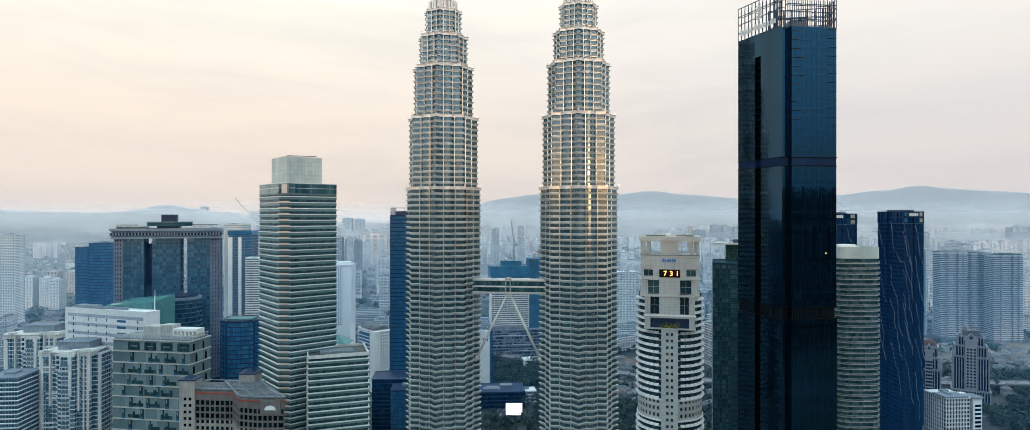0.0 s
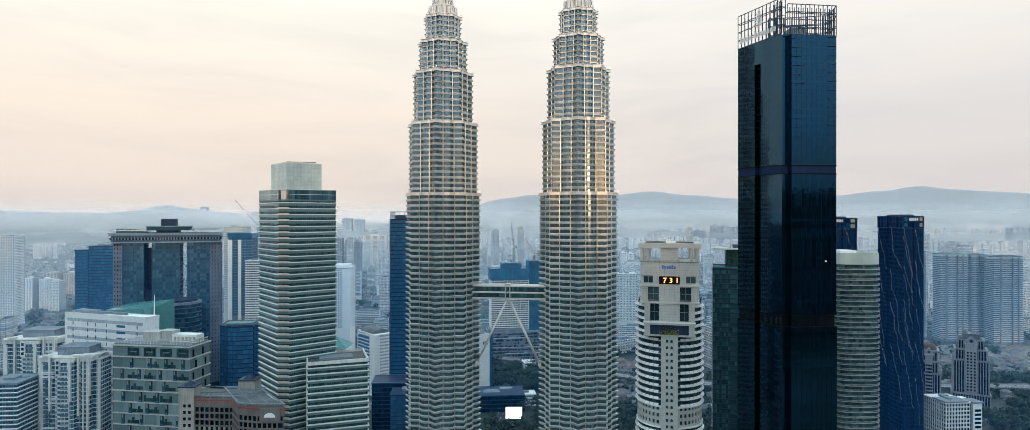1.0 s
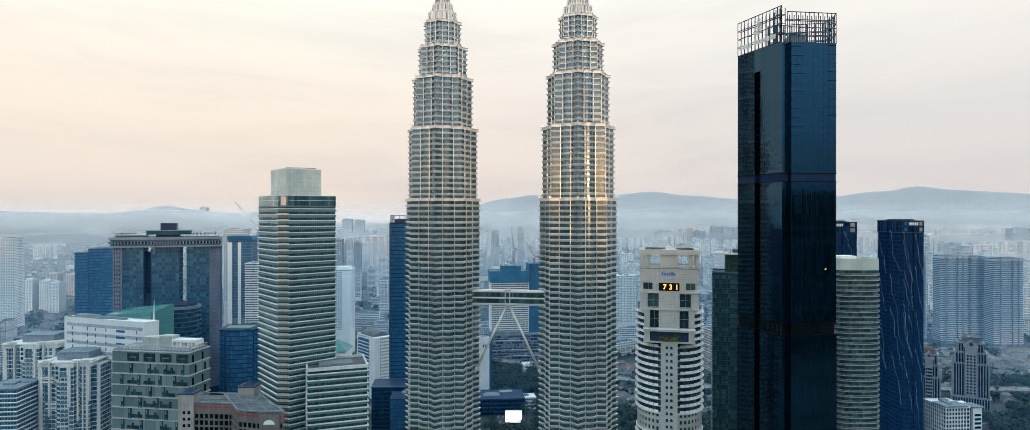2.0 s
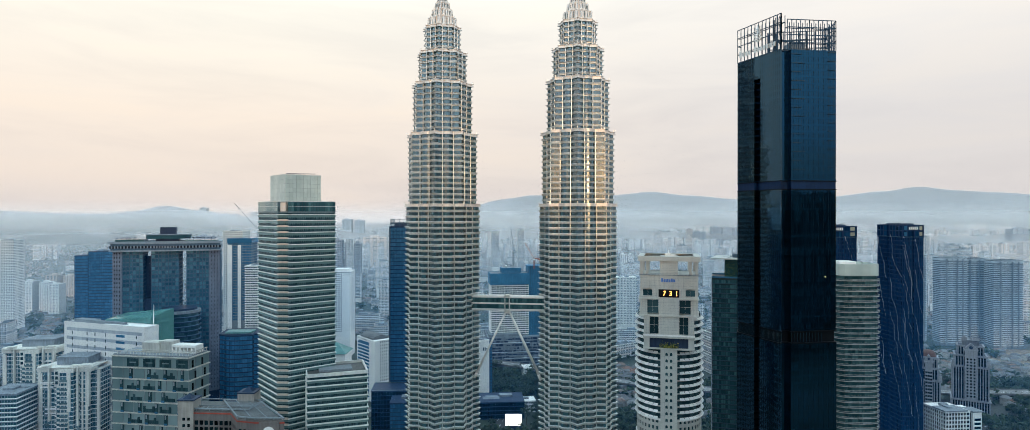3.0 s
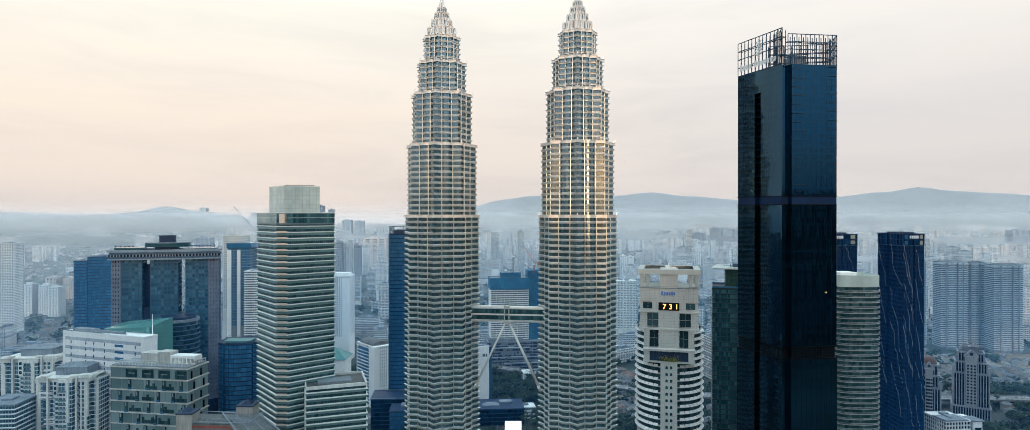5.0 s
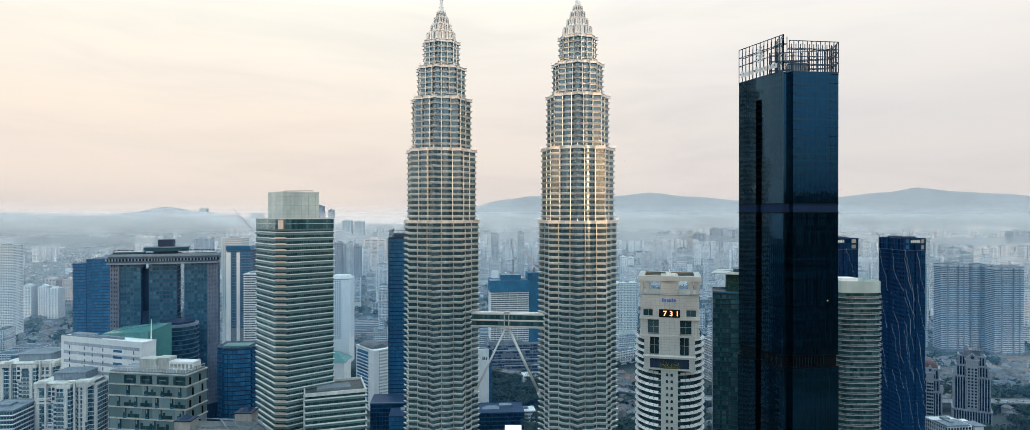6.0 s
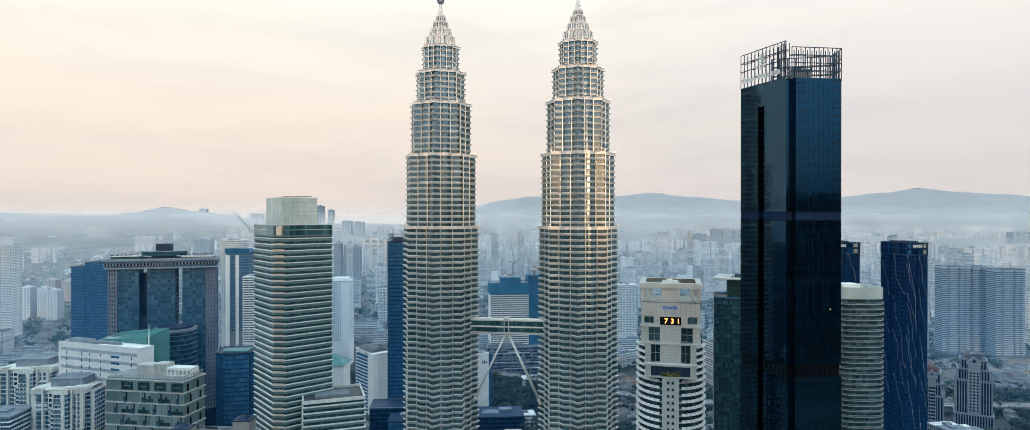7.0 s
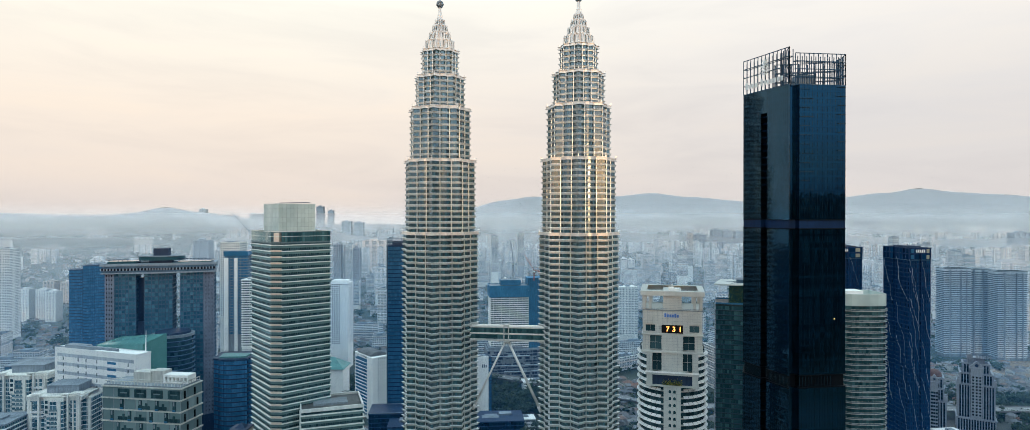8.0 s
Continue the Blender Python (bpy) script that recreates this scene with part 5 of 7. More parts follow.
# ---- cream hotel with roof pergolas ----
def hotel():
    ob = thing("hotel", 0, 0, 0, 0, "cream and brown stone hotel with grey roof pergolas", "hotel")
    for nm, x, y, turn, w, d, z1 in (("west_wing", -204.0, 391.0, -4, 42, 20, 118.0), ("east_wing", -163.0, 374.0, 0, 28, 42, 118.4)):
        poly = rect(w, d) if w > d else [(0, 0), (12, -3.0), (28, -3.0), (-1, 33), (-23, 33)]
        wing = part(nm, Mesh().prism(offset(poly, -0.7), -1, z1), BROWN, ob)
        wing.matrix_basis = pose(x, y, 0, 0, 0, turn)
        n = 9
        panes = pane_ring(poly, 1.7, 4.0, 3.1, 0.5, 1.2, 0.5, seed=7).data("window_course", [BLACK_GLASS, HOTEL_STONE])
        panes_d = pane_ring(poly, 1.0, 4.0, 3.1, 0.5, 0.8, 0.5, seed=7).data("window_course", [BLACK_GLASS, BROWN])
        bnd = Mesh().ring(offset(poly, 0.05), offset(poly, -0.8), 0, 1.7).data("wall_course", [HOTEL_STONE])
        bnd_d = Mesh().ring(offset(poly, 0.25), offset(poly, -0.8), 0, 1.0).data("wall_course", [BROWN])
        for i in range(n):
            z = z1 - 6 - (i + 1) * 4.0
            part("wall_course", bnd if i > 2 else bnd_d, None, wing, z=z)
            part("window_course", panes if i > 2 else panes_d, None, wing, z=z, kind="stuff")
        part("frieze", Mesh().ring(offset(poly, 0.3), offset(poly, -1), z1 - 6, z1 - 0.4), BROWN, wing, "brown upper wall")
        part("red_trim", Mesh().ring(offset(poly, 0.5), offset(poly, -0.2), z1 - 2.0, z1 - 1.2), RED, wing, "thin red line under the roof")
        part("roof", Mesh().prism(offset(poly, -0.5), z1 - 0.6, z1 + 0.06), PERGOLA_ROOF, wing)
        pg = Mesh().ring(offset(poly, 0.6), offset(poly, -0.3), z1 + 1.0, z1 + 1.4)
        if w > d:
            pg.ring(offset(rect(w, 6.5), 0), offset(rect(w, 6.5), -0.5), z1 + 1.0, z1 + 1.5)
            for i in range(15):
                pg.beam((w * i / 14, 0, z1 + 1.3), (w * i / 14 - 1.5, 6.5, z1 + 1.3), 0.34, 0.14)
        else:
            for i in range(19):
                t = i / 18
                pg.beam((6 - 29 * t, -1.5 + 34 * t, z1 + 1.3), (27 - 27 * t, -2 + 34 * t, z1 + 1.3), 0.34, 0.14)
            for t in (0.33, 0.66):
                pg.beam((28 * t, -2.5, z1 + 1.3), (-23 + 22 * t, 33, z1 + 1.3), 0.4, 0.2)
        for i in range(6):
            pg.beam((w * i / 5, 0.2 if w > d else -2.6 * min(1, i), z1 - 0.2), (w * i / 5, 0.2 if w > d else -2.6 * min(1, i), z1 + 1.2), 0.4)
        part("pergola", pg, GREY, wing, "pale grey roof pergola", kind="stuff")
        if w < d:
            e = part("fan_emblem", Mesh().add([(20, -4.2, z1 - 6.4)] + [(20 + 3.4 * math.cos(a), -4.2, z1 - 6.4 + 2.8 * math.sin(a)) for a in [math.pi * k / 10 for k in range(11)]], [(0, k + 1, k + 2) for k in range(10)]), WHITE, wing, "white fan-shaped emblem")
            part("gable", Mesh().box(14, 26, -4.0, -2, z1 - 9, z1 - 1.2).box(15.5, 24.5, -4.15, -2, z1 - 2.4, z1 - 1.0), BROWN, wing)
    for x, y, s, z1 in ((-206.6, 389.5, 9.6, 124.0), (-176.6, 405.0, 10.5, 124.0)):
        t = part("corner_tower", Mesh().box(x, x + s, y, y + s, -1, z1), HOTEL_STONE, ob, "square cream corner tower")
        part("tower_cap", Mesh().box(x - 0.4, x + s + 0.4, y - 0.4, y + s + 0.4, z1, z1 + 0.7).add([(x + 2, y + 2, z1 + 0.7), (x + s - 2, y + 2, z1 + 0.7), (x + s - 2, y + s - 2, z1 + 0.7), (x + 2, y + s - 2, z1 + 0.7), (x + s / 2, y + s / 2, z1 + 3.6)], [(0, 1, 4), (1, 2, 4), (2, 3, 4), (3, 0, 4)]), DARK, t, "dark pyramid cap")
        for i in range(9):
            for q in (0.3, 0.62):
                part("window", Mesh().box(x + s * q, x + s * q + 1.7, y - 0.05, y + 0.3, z1 - 12 - i * 4, z1 - 10.2 - i * 4), BLACK_GLASS, t)


hotel()


# ---- blocks behind the office tower ----
def curved_block():
    poly = [(0, 6)] + [(4 + 11 * (1 - math.cos(radians(a))) * 1.2, 6 - 9 * math.sin(radians(a))) for a in (20, 45, 70, 90)] + [(30, -1), (30, 4), (62, 6), (62, 34), (0, 34)]
    ob = block("curved_glass_block", "dark blue glass block with a rounded corner", -265, 566, 10, 60, 34, 130.5, 4.0, BLUE_GLASS, DARK, poly=poly, detail_from=60, band=0.9, width=2.2, bar=0.14, frame_mat=NAVY_METAL, plant=False)
    part("roof_rail", Mesh().ring(offset(poly, 0.2), offset(poly, 0.0), 131.6, 131.8).box(34, 58, 8, 24, 130, 134.5), GREY, ob)
    part("roof_canopy", Mesh().prism([(6, 2), (28, 1), (30, 14), (6, 16)], 131.2, 132.6), TEAL, ob)


curved_block()
block("residential_tower", "pale pink concrete tower", -477.6, 1040, 0, 31.5, 30, 211, 3.6, BLOCK_GLASS, CREAM, "apartment building", detail_from=90, band=1.9, width=3.2, bar=1.2, proud=0.3, recess=0.3)
ob = block("office_tower", "blue glass tower with white piers", -424.8, 940, 5, 33, 30, 197, 4.0, BLUE_GLASS, GREY, detail_from=80, band=1.0)
for x0, x1 in ((-0.6, 5.5), (14, 18.5)):
    part("pier", Mesh().box(x0, x1, -0.8, 3, -1, 193), WHITE, ob)
part("crown", Mesh().box(-1, 34, -1, 31, 196, 203), BLUE_GLASS, ob)
block("residential_slab", "white slab of flats with deep storey bands", -384.5, 905, 5, 20.5, 36, 165, 3.4, BLOCK_GLASS, WHITE, "apartment building", detail_from=70, band=1.5, out=0.7, recess=0.7, width=3.4)
block("residential_slab", "tall white tower on the hazy edge", -1062, 1300, 5, 33, 32, 186, 3.3, BLOCK_GLASS, WHITE, "apartment building", detail_from=6, band=1.6, width=3.4, bar=1.3, proud=0.3)
ob = block("residential_slab", "white slab tower with a blank end wall", -306, 1060, 0, 30.5, 34, 143, 3.3, BLOCK_GLASS, WHITE, "apartment building", detail_from=40, band=1.5, width=3.0, bar=1.0, proud=0.3)
part("end_wall", Mesh().box(17.5, 31, -0.9, 2, -1, 138), WHITE, ob)
part("roof_house", Mesh().box(3, 28, 4, 24, 142, 147), WHITE, ob)


def corner_office():
    ob = block("white_office", "white office block with blue ribbon windows on one face", -175.8, 800, 40, 24, 50, 78.4, 4.0, OFFICE_GLASS, WHITE, band=2.0, width=3.0, bar=1.4, proud=0.3, plant=True)
    for k in range(18):
        part("ribbon_window", Mesh().box(-0.55, 0.1, 3, 44, 4.2 + k * 4.0, 6.1 + k * 4.0), BLUE_GLASS, ob, "dark blue ribbon window")
    part("blank_wall", Mesh().box(-1.2, 5.4, -0.9, 14, -1, 78.0), WHITE, ob)
    for k in range(16):
        part("ribbon_window", Mesh().box(-0.75, 0.4, 16, 47, 70 - k * 4.2, 72.2 - k * 4.2), BLUE_GLASS, ob)
        part("sill", Mesh().box(-1.1, 0.4, 15, 48, 69.2 - k * 4.2, 70 - k * 4.2), WHITE, ob)
    roof = Mesh()
    prof = [(12 - 11 * math.cos(math.pi * i / 8), 78 + 5.5 * math.sin(math.pi * i / 8)) for i in range(9)]
    roof.add([(x, y, z) for y in (8, 44) for x, z in prof], [(i, i + 1, 10 + i, 9 + i) for i in range(8)] + [tuple(range(9)), tuple(reversed(range(9, 18)))])
    part("vault_roof", roof, ROOF, ob, "grey barrel-vaulted roof")


corner_office()
pyr = thing("pavilion_roof_building", -262, 900, 0, 0, "low white hall with a teal hipped roof", "hall")
part("wall", Mesh().box(-26, 26, -18, 18, -1, 44), WHITE, pyr)
part("roof", Mesh().add([(-28, -20, 44), (28, -20, 44), (28, 20, 44), (-28, 20, 44), (-10, 0, 57), (10, 0, 57)], [(0, 1, 5, 4), (1, 2, 5), (2, 3, 4, 5), (3, 0, 4)]), TEAL, pyr, "teal metal roof")
ob = block("dark_glass_tower", "slim dark blue glass tower with an open roof frame", -130, 663, 3, 34, 40, 226, 4.0, BLUE_GLASS, NAVY_METAL, "office tower", detail_from=40, band=0.8, width=1.6, bar=0.18)
m = Mesh()
for i in range(8):
    m.beam((i * 4.8, 0, 225), (i * 4.8, 0, 233.4), 0.4)
    m.beam((0, i * 5, 225), (0, i * 5, 233.4), 0.4)
for z in (229, 233.4):
    m.beam((0, 0, z), (34, 0, z), 0.5).beam((0, 0, z), (0, 40, z), 0.5)
part("roof_frame", m, BLUE_STEEL, ob, "open steel roof frame")
part("edge_frame", Mesh().box(-0.9, 0.3, -0.9, 0.3, 40, 226), BLUE_STEEL, ob)
part("roof_plant", Mesh().box(4, 30, 5, 20, 225, 230), DARK, ob)
ob = block("dark_low_block", "dark navy low-rise block with a pale roof edge", -142, 628, 5, 42, 30, 63.6, 4.2, BLACK_GLASS, DARK, band=0.6, width=3.0, bar=0.1, plant=False)
part("pale_edge", Mesh().ring(offset(rect(42, 30), 0.4), offset(rect(42, 30), -0.4), 63.4, 64.0), GREY, ob)
lob = block("glass_podium", "glass-roofed podium with lit pavilion", -118, 600, 5, 30, 26, 60, 4.0, BLUE_GLASS, DARK, band=0.5, width=2.5)


# ---- between and beyond the towers ----
def building_site():
    ob = thing("unfinished_tower", -37.3, 1000, 0, 8, "unfinished apartment tower wrapped in blue netting on top", "building site")
    poly = rect(60, 34)
    part("wall", Mesh().prism(offset(poly, -0.8), -1, 128), GREY, ob)
    storeys(ob, poly, 48, 128, 3.3, BLOCK_GLASS, WHITE, WHITE, band=1.2, out=0.5, width=4.2, recess=0.7, bar=0.35, proud=0.7)
    part("podium", Mesh().box(-6, 84, -10, 40, -1, 46).box(-4, 50, -8, 30, 46, 50), GREY, ob, "unfinished grey podium")
    # solid dark boxes on the wall: the shade of open bays as colour
    frame_p, rp = Mesh(), random.Random(12)
    for k in range(9):
        x = -5.5
        while x < 80:
            wd = rp.choice((2.2, 3.4, 5.0, 7.5))
            if rp.random() < 0.72:
                frame_p.box(x, x + wd - 0.7, -10.2, -9.8, 3 + k * 4.8, 3 + k * 4.8 + rp.choice((2.0, 2.8, 3.4)))
            x += wd
    part("podium_openings", frame_p, DARK, ob, "dark boxes standing in for shaded open bays", kind="stuff")
    part("podium_slabs", Mesh().box(-7, 85, -11, -9.5, 22.0, 22.8).box(-7, 60, -11.5, -9.5, 36.4, 37.4).box(20, 85, -12, -9.5, 12.4, 13.2), MIST_WHITE, ob, "pale projecting slab edges", kind="stuff")
    part("netting", Mesh().ring(offset(poly, 1.2), offset(poly, 0.6), 127, 145).ring(offset(rect(30, 20, 18, 6), 0.8), offset(rect(30, 20, 18, 6), 0), 145, 153), NET, ob, "blue safety netting")
    part("top_slab", Mesh().prism(poly, 143.5, 144.2).prism(rect(30, 20, 18, 6), 152, 153), GREY, ob)
    bars = Mesh()
    for i in range(22):
        x = i * 2.8
        bars.beam((x, 1, 144), (x, 1, 148), 0.2)
    part("scaffold_posts", bars, GREY, ob, kind="stuff")
    side = part("glazed_side", Mesh().prism(offset(rect(24, 30, 60.5, 3), 0), -1, 156), NET, ob, "blue-wrapped side tower")
    ver = Mesh()
    for i in range(9):
        ver.box(60.5 + i * 2.9, 60.8 + i * 2.9, 2.7, 3.0, 50, 156)
    part("standards", ver, BLUE_STEEL, side, kind="stuff")


building_site()


def tower_crane(x, y, z0, z1, jib, up, turn, label, mat=CRANE):
    ob = thing("tower_crane", x, y, z0, turn, label, "crane", "tower cranes")
    h = z1 - z0
    mast = Mesh()
    for sx in (-1, 1):
        for sy in (-1, 1):
            mast.beam((sx, sy, -2), (sx, sy, h), 0.35)
    for k in range(int(h / 3)):
        mast.beam((-1, -1, k * 3), (1, -1, k * 3 + 3), 0.22).beam((1, -1, k * 3 + 3), (1, 1, k * 3), 0.22).beam((-1, 1, k * 3), (-1, -1, k * 3 + 3), 0.22)
    part("mast", mast, mat, ob, "lattice mast")
    tip = Vector((jib * math.cos(radians(up)), 0, h + jib * math.sin(radians(up))))
    j = Mesh()
    for dy, dz in ((-0.8, 0), (0.8, 0), (0, 1.4)):
        j.beam((0, dy, h + dz), (tip.x, dy * 0.3, tip.z + dz * 0.3), 0.3)
    n = int(jib / 3)
    for k in range(n):
        a, b = Vector((0, 0, h)).lerp(tip, k / n), Vector((0, 0, h)).lerp(tip, (k + 1) / n)
        j.beam((a.x, -0.7, a.z), (b.x, 0, b.z + 1.2), 0.2).beam((b.x, 0.7, b.z), (a.x, 0, a.z + 1.2), 0.2)
    part("jib", j, mat, ob, "raised lattice jib")
    part("counter_jib", Mesh().beam((0, 0, h), (-9, 0, h + 0.5), 1.2).box(-10, -7, -1.2, 1.2, h - 2.5, h + 0.4), mat, ob)
    part("cab", Mesh().box(-1.2, 1.2, -1.9, 1.9, h - 2.4, h), WHITE, ob)
    part("stay", Mesh().beam((-3, 0, h), (-2, 0, h + 8), 0.3).beam((-2, 0, h + 8), tuple(tip), 0.14).beam((-2, 0, h + 8), (-9, 0, h + 0.5), 0.14), mat, ob)


tower_crane(-2, 1012, 144, 180, 38, 78, 120, "luffing tower crane over the unfinished building", GREY)
tower_crane(31, 1008, 154, 168, 30, 55, 150, "second crane on the wrapped side tower")
tower_crane(-14, 1010, 144, 158, 18, 60, 170, "short crane on the unfinished roof", GREY)
tower_crane(-507, 1250, 0, 209, 69, 47, 176, "distant crane with raised jib above a tower", GREY)
ob = block("white_slab_block", "blank white slab building with a dark glass side", -46, 800, 20, 19, 24, 78.0, 4.0, BLUE_GLASS, DARK, band=0.8)
part("white_wall", Mesh().box(-0.5, 14.5, -0.9, 1.0, -1, 79.5), WHITE, ob, "blank white gable wall")
for k, x in enumerate((6.0, 8.2, 10.6)):
    part("sign_bar", Mesh().box(x, x + 1.5, -1.0, -0.85, 66.0, 70.0 if k < 2 else 69.0), BLUE_STEEL, ob, "dark blue sign bar")
block("dark_low_block", "low dark mall block with white roof letters", -50, 735, 5, 62, 40, 20, 5.0, BLACK_GLASS, DARK, band=1.0, width=3.0)
block("white_low_block", "low white podium with roof plant", 2, 762, 8, 24, 18, 14, 4.5, BLOCK_GLASS, WHITE, band=2.0, width=3.0)
screen_ob = thing("led_screen", -10.2, 700, 0, 0, "large bright white video screen on a frame", "screen")
part("display", Mesh().box(0, 18.1, -0.3, 0, 5.0, 18.0), LED, screen_ob, "bright white display")
part("back_frame", Mesh().box(-0.4, 18.5, 0, 1.5, -1, 18.6), DARK, screen_ob)


# ---- east group ----
def curved_residence():
    poly = [(0, 5.5), (1.2, 2.6), (4, 0.8), (9, 0), (16, -0.4), (22, 0), (27, 1.2), (29.4, 3.4), (30, 6), (30, 26), (0, 26)]
    ob = thing("balcony_tower", 230.5, 449.5, 0, 0, "pale apartment tower with curved glass balconies", "apartment building")
    part("wall", Mesh().prism(offset(poly, -1.0), -1, 196), GREY, ob)
    storeys(ob, poly, 60, 195.0, 3.72, TERRACE_GLASS, DARK_FRAME, BEIGE, band=0.34, out=0.7, width=2.1, recess=0.8, bar=0.1, proud=0.2)
    rail = pane_ring(offset(poly, 0.75), 0.45, 1.4, 2.1, 0.0, 0.06, 0.04, seed=2).data("balcony_rail", [RAIL_GLASS, GREY])
    cap = Mesh().ring(offset(poly, 0.9), offset(poly, 0.65), 1.38, 1.47).data("rail_cap", [BEIGE])
    for i in range(36):
        part("balcony_rail", rail, None, ob, z=60 + i * 3.75)
        part("rail_cap", cap, None, ob, z=60 + i * 3.75)
    part("crown", Mesh().ring(offset(poly, 0.2), offset(poly, -0.6), 195, 203.2), PALE_GLASS, ob, "pale glass parapet screen")
    part("roof", Mesh().prism(offset(poly, -0.5), 199, 199.6), WHITE, ob)
    part("lift_house", Mesh().box(4, 16, 8, 20, 199, 204.6), WHITE, ob)


curved_residence()


def veined_tower(x, y, w, d, z1, label):
    ob = thing("navy_tower", x, y, 0, 2, label, "office tower", "pair of navy towers")
    poly = [(0, 0), (w * 0.46, 0), (w * 0.46, 1.6), (w * 0.56, 1.6), (w * 0.56, 0), (w, 0), (w, d), (0, d), (0, d * 0.62), (1.4, d * 0.62), (1.4, d * 0.5), (0, d * 0.5)]
    part("core", Mesh().prism(offset(poly, -0.8), -1, z1 - 10), NAVY_METAL, ob)
    storeys(ob, poly, 40, z1 - 11, 3.8, NAVY_GLASS, NAVY_METAL, NAVY_METAL, band=1.0, out=0.05, width=1.7, recess=0.3, bar=0.42, proud=0.5)
    part("ledge", Mesh().ring(offset(poly, 0.4), offset(poly, -0.8), z1 - 11, z1 - 10.4), BLUE_STEEL, ob)
    crown = pane_ring(poly, z1 - 10.4, z1, 4.0, 0.2, 1.3, 0.4, seed=6)
    part("crown", crown, [NAVY_GLASS, NAVY_METAL], ob, "tall navy crown with openings")
    part("crown_frame", Mesh().ring(offset(poly, 0.4), offset(poly, -0.8), z1 - 0.8, z1).ring(offset(poly, 0.3), offset(poly, -0.6), z1 - 5.6, z1 - 4.8), NAVY_METAL, ob)
    for k, (q, tone) in enumerate(((0.08, BLUE_GLASS), (0.27, NAVY_GLASS), (0.64, NAVY_GLASS), (0.80, LOBBY_GLASS))):
        for z in (z1 - 9.6, z1 - 4.4):
            part("crown_window", Mesh().box(w * q, w * (q + 0.13), -0.5, 0.2, z, z + 3.4), tone, ob)
    for k in range(5):
        part("sign_bar", Mesh().box(w * 0.30 + k * 1.7, w * 0.30 + k * 1.7 + 1.1, -0.75, -0.5, z1 - 4.2, z1 - 1.6), SIGN_WHITE, ob, "white sign bar")
    part("roof", Mesh().prism(offset(poly, -0.6), z1 - 6.5, z1 - 6), ROOF, ob)
    part("roof_plant", Mesh().box(w * .2, w * .8, d * .2, d * .8, z1 - 6, z1 + 1.2).beam((w * .3, d * .3, z1), (w * .3, d * .3, z1 + 3), 0.3).beam((w * .6, d * .4, z1), (w * .9, d * .4, z1 + 3), 0.25), DARK, ob)
    # light zigzag veins running down the faces
    r = random.Random(4)
    for x0, x1, face, reps in ((0.3, w * 0.44, 0, 4), (w * 0.6, w - 0.3, 0, 5), (0.3, w * 0.44, 0, 3), (1.0, d * 0.45, 1, 4), (d * 0.65, d - 1, 1, 4)):
        for k in range(reps):
            z = z1 - 13 - k * 33 + r.uniform(-8, 8)
            q = x0 if face == 0 else x1
            vein = Mesh()
            while (x0 - 0.6 <= q <= x1 + 0.6) and z > 45:
                dx, dz = (r.choice((0.0, 0.0, 1.0, 1.3)) * (1 if face == 0 else -1) * (x1 - x0) / 12), r.uniform(1.0, 2.8)
                a = (q, -0.45, z) if face == 0 else (-0.45, q, z)
                b = (q + dx, -0.45, z - dz) if face == 0 else (-0.45, q + dx, z - dz)
                vein.beam(a, b, 0.065)
                q, z = q + dx, z - dz
            if vein.f:
                part("vein", vein, WHITE, ob, "pale zigzag metal strip")
    return ob


veined_tower(342.5, 560, 19.0, 36, 229.2, "navy glass tower streaked with pale zigzag strips")
veined_tower(296, 605, 31, 36, 227.4, "navy glass tower with an open crown and pale strips")


def garden_tower():
    ob = block("garden_tower", "dark glass tower with planted sky terrace under a flat roof", 161.0, 516, -17, 44, 40, 187, 3.9, GARDEN_GLASS, DARK_FRAME, "office tower", detail_from=30, band=0.8, width=1.7, bar=0.16, plant=False, shade=0.5, shade_mat=BLUE_STEEL, lip=0.15)
    part("upper_block", Mesh().prism(rect(33, 34, 10, 4), 186, 202), GARDEN_GLASS, ob)
    part("roof_slab", Mesh().prism([(-1.5, -2), (46, -4), (46, 36), (4, 36)], 202.2, 203.2, bottom=True), BEIGE, ob, "thin overhanging roof slab")
    part("roof_frame", Mesh().beam((14, 4, 203), (14, 4, 206.5), 0.3).beam((22, 4, 203), (22, 4, 210), 0.3).beam((8, 3, 204.5), (40, 3, 206.5), 0.3).beam((12, 3, 203.2), (26, 3, 208.5), 0.25).box(16, 40, 8, 24, 203.2, 206), BLUE_STEEL, ob)
    g = Mesh()
    r = random.Random(3)
    for _ in range(900):
        p = Vector((r.uniform(10, 44), r.uniform(2.2, 4.2), 187 + r.random() ** 1.4 * 14))
        g.add([tuple(p + Vector([r.uniform(-.8, .8) for _ in range(3)])) for _ in range(3)], [(0, 1, 2)])
    part("hanging_garden", g, palette_mat("terrace_planting", [(0, (0.02, 0.06, 0.02)), (0.6, (0.07, 0.14, 0.05)), (1, (0.16, 0.22, 0.08))]), ob, "green climbing plants")
    part("terrace_rail", Mesh().ring(rect(44, 30, 0, 0), rect(43.6, 29.6, 0.2, 0.2), 187, 188.3), BLUE_GLASS, ob)


garden_tower()
block("dark_striped_block", "dark brown block with upright fins and a pale roof", 118, 520, -5, 34, 30, 97, 3.8, BLACK_GLASS, BROWN, band=0.4, width=1.4, bar=0.5, proud=0.5, plant=False)


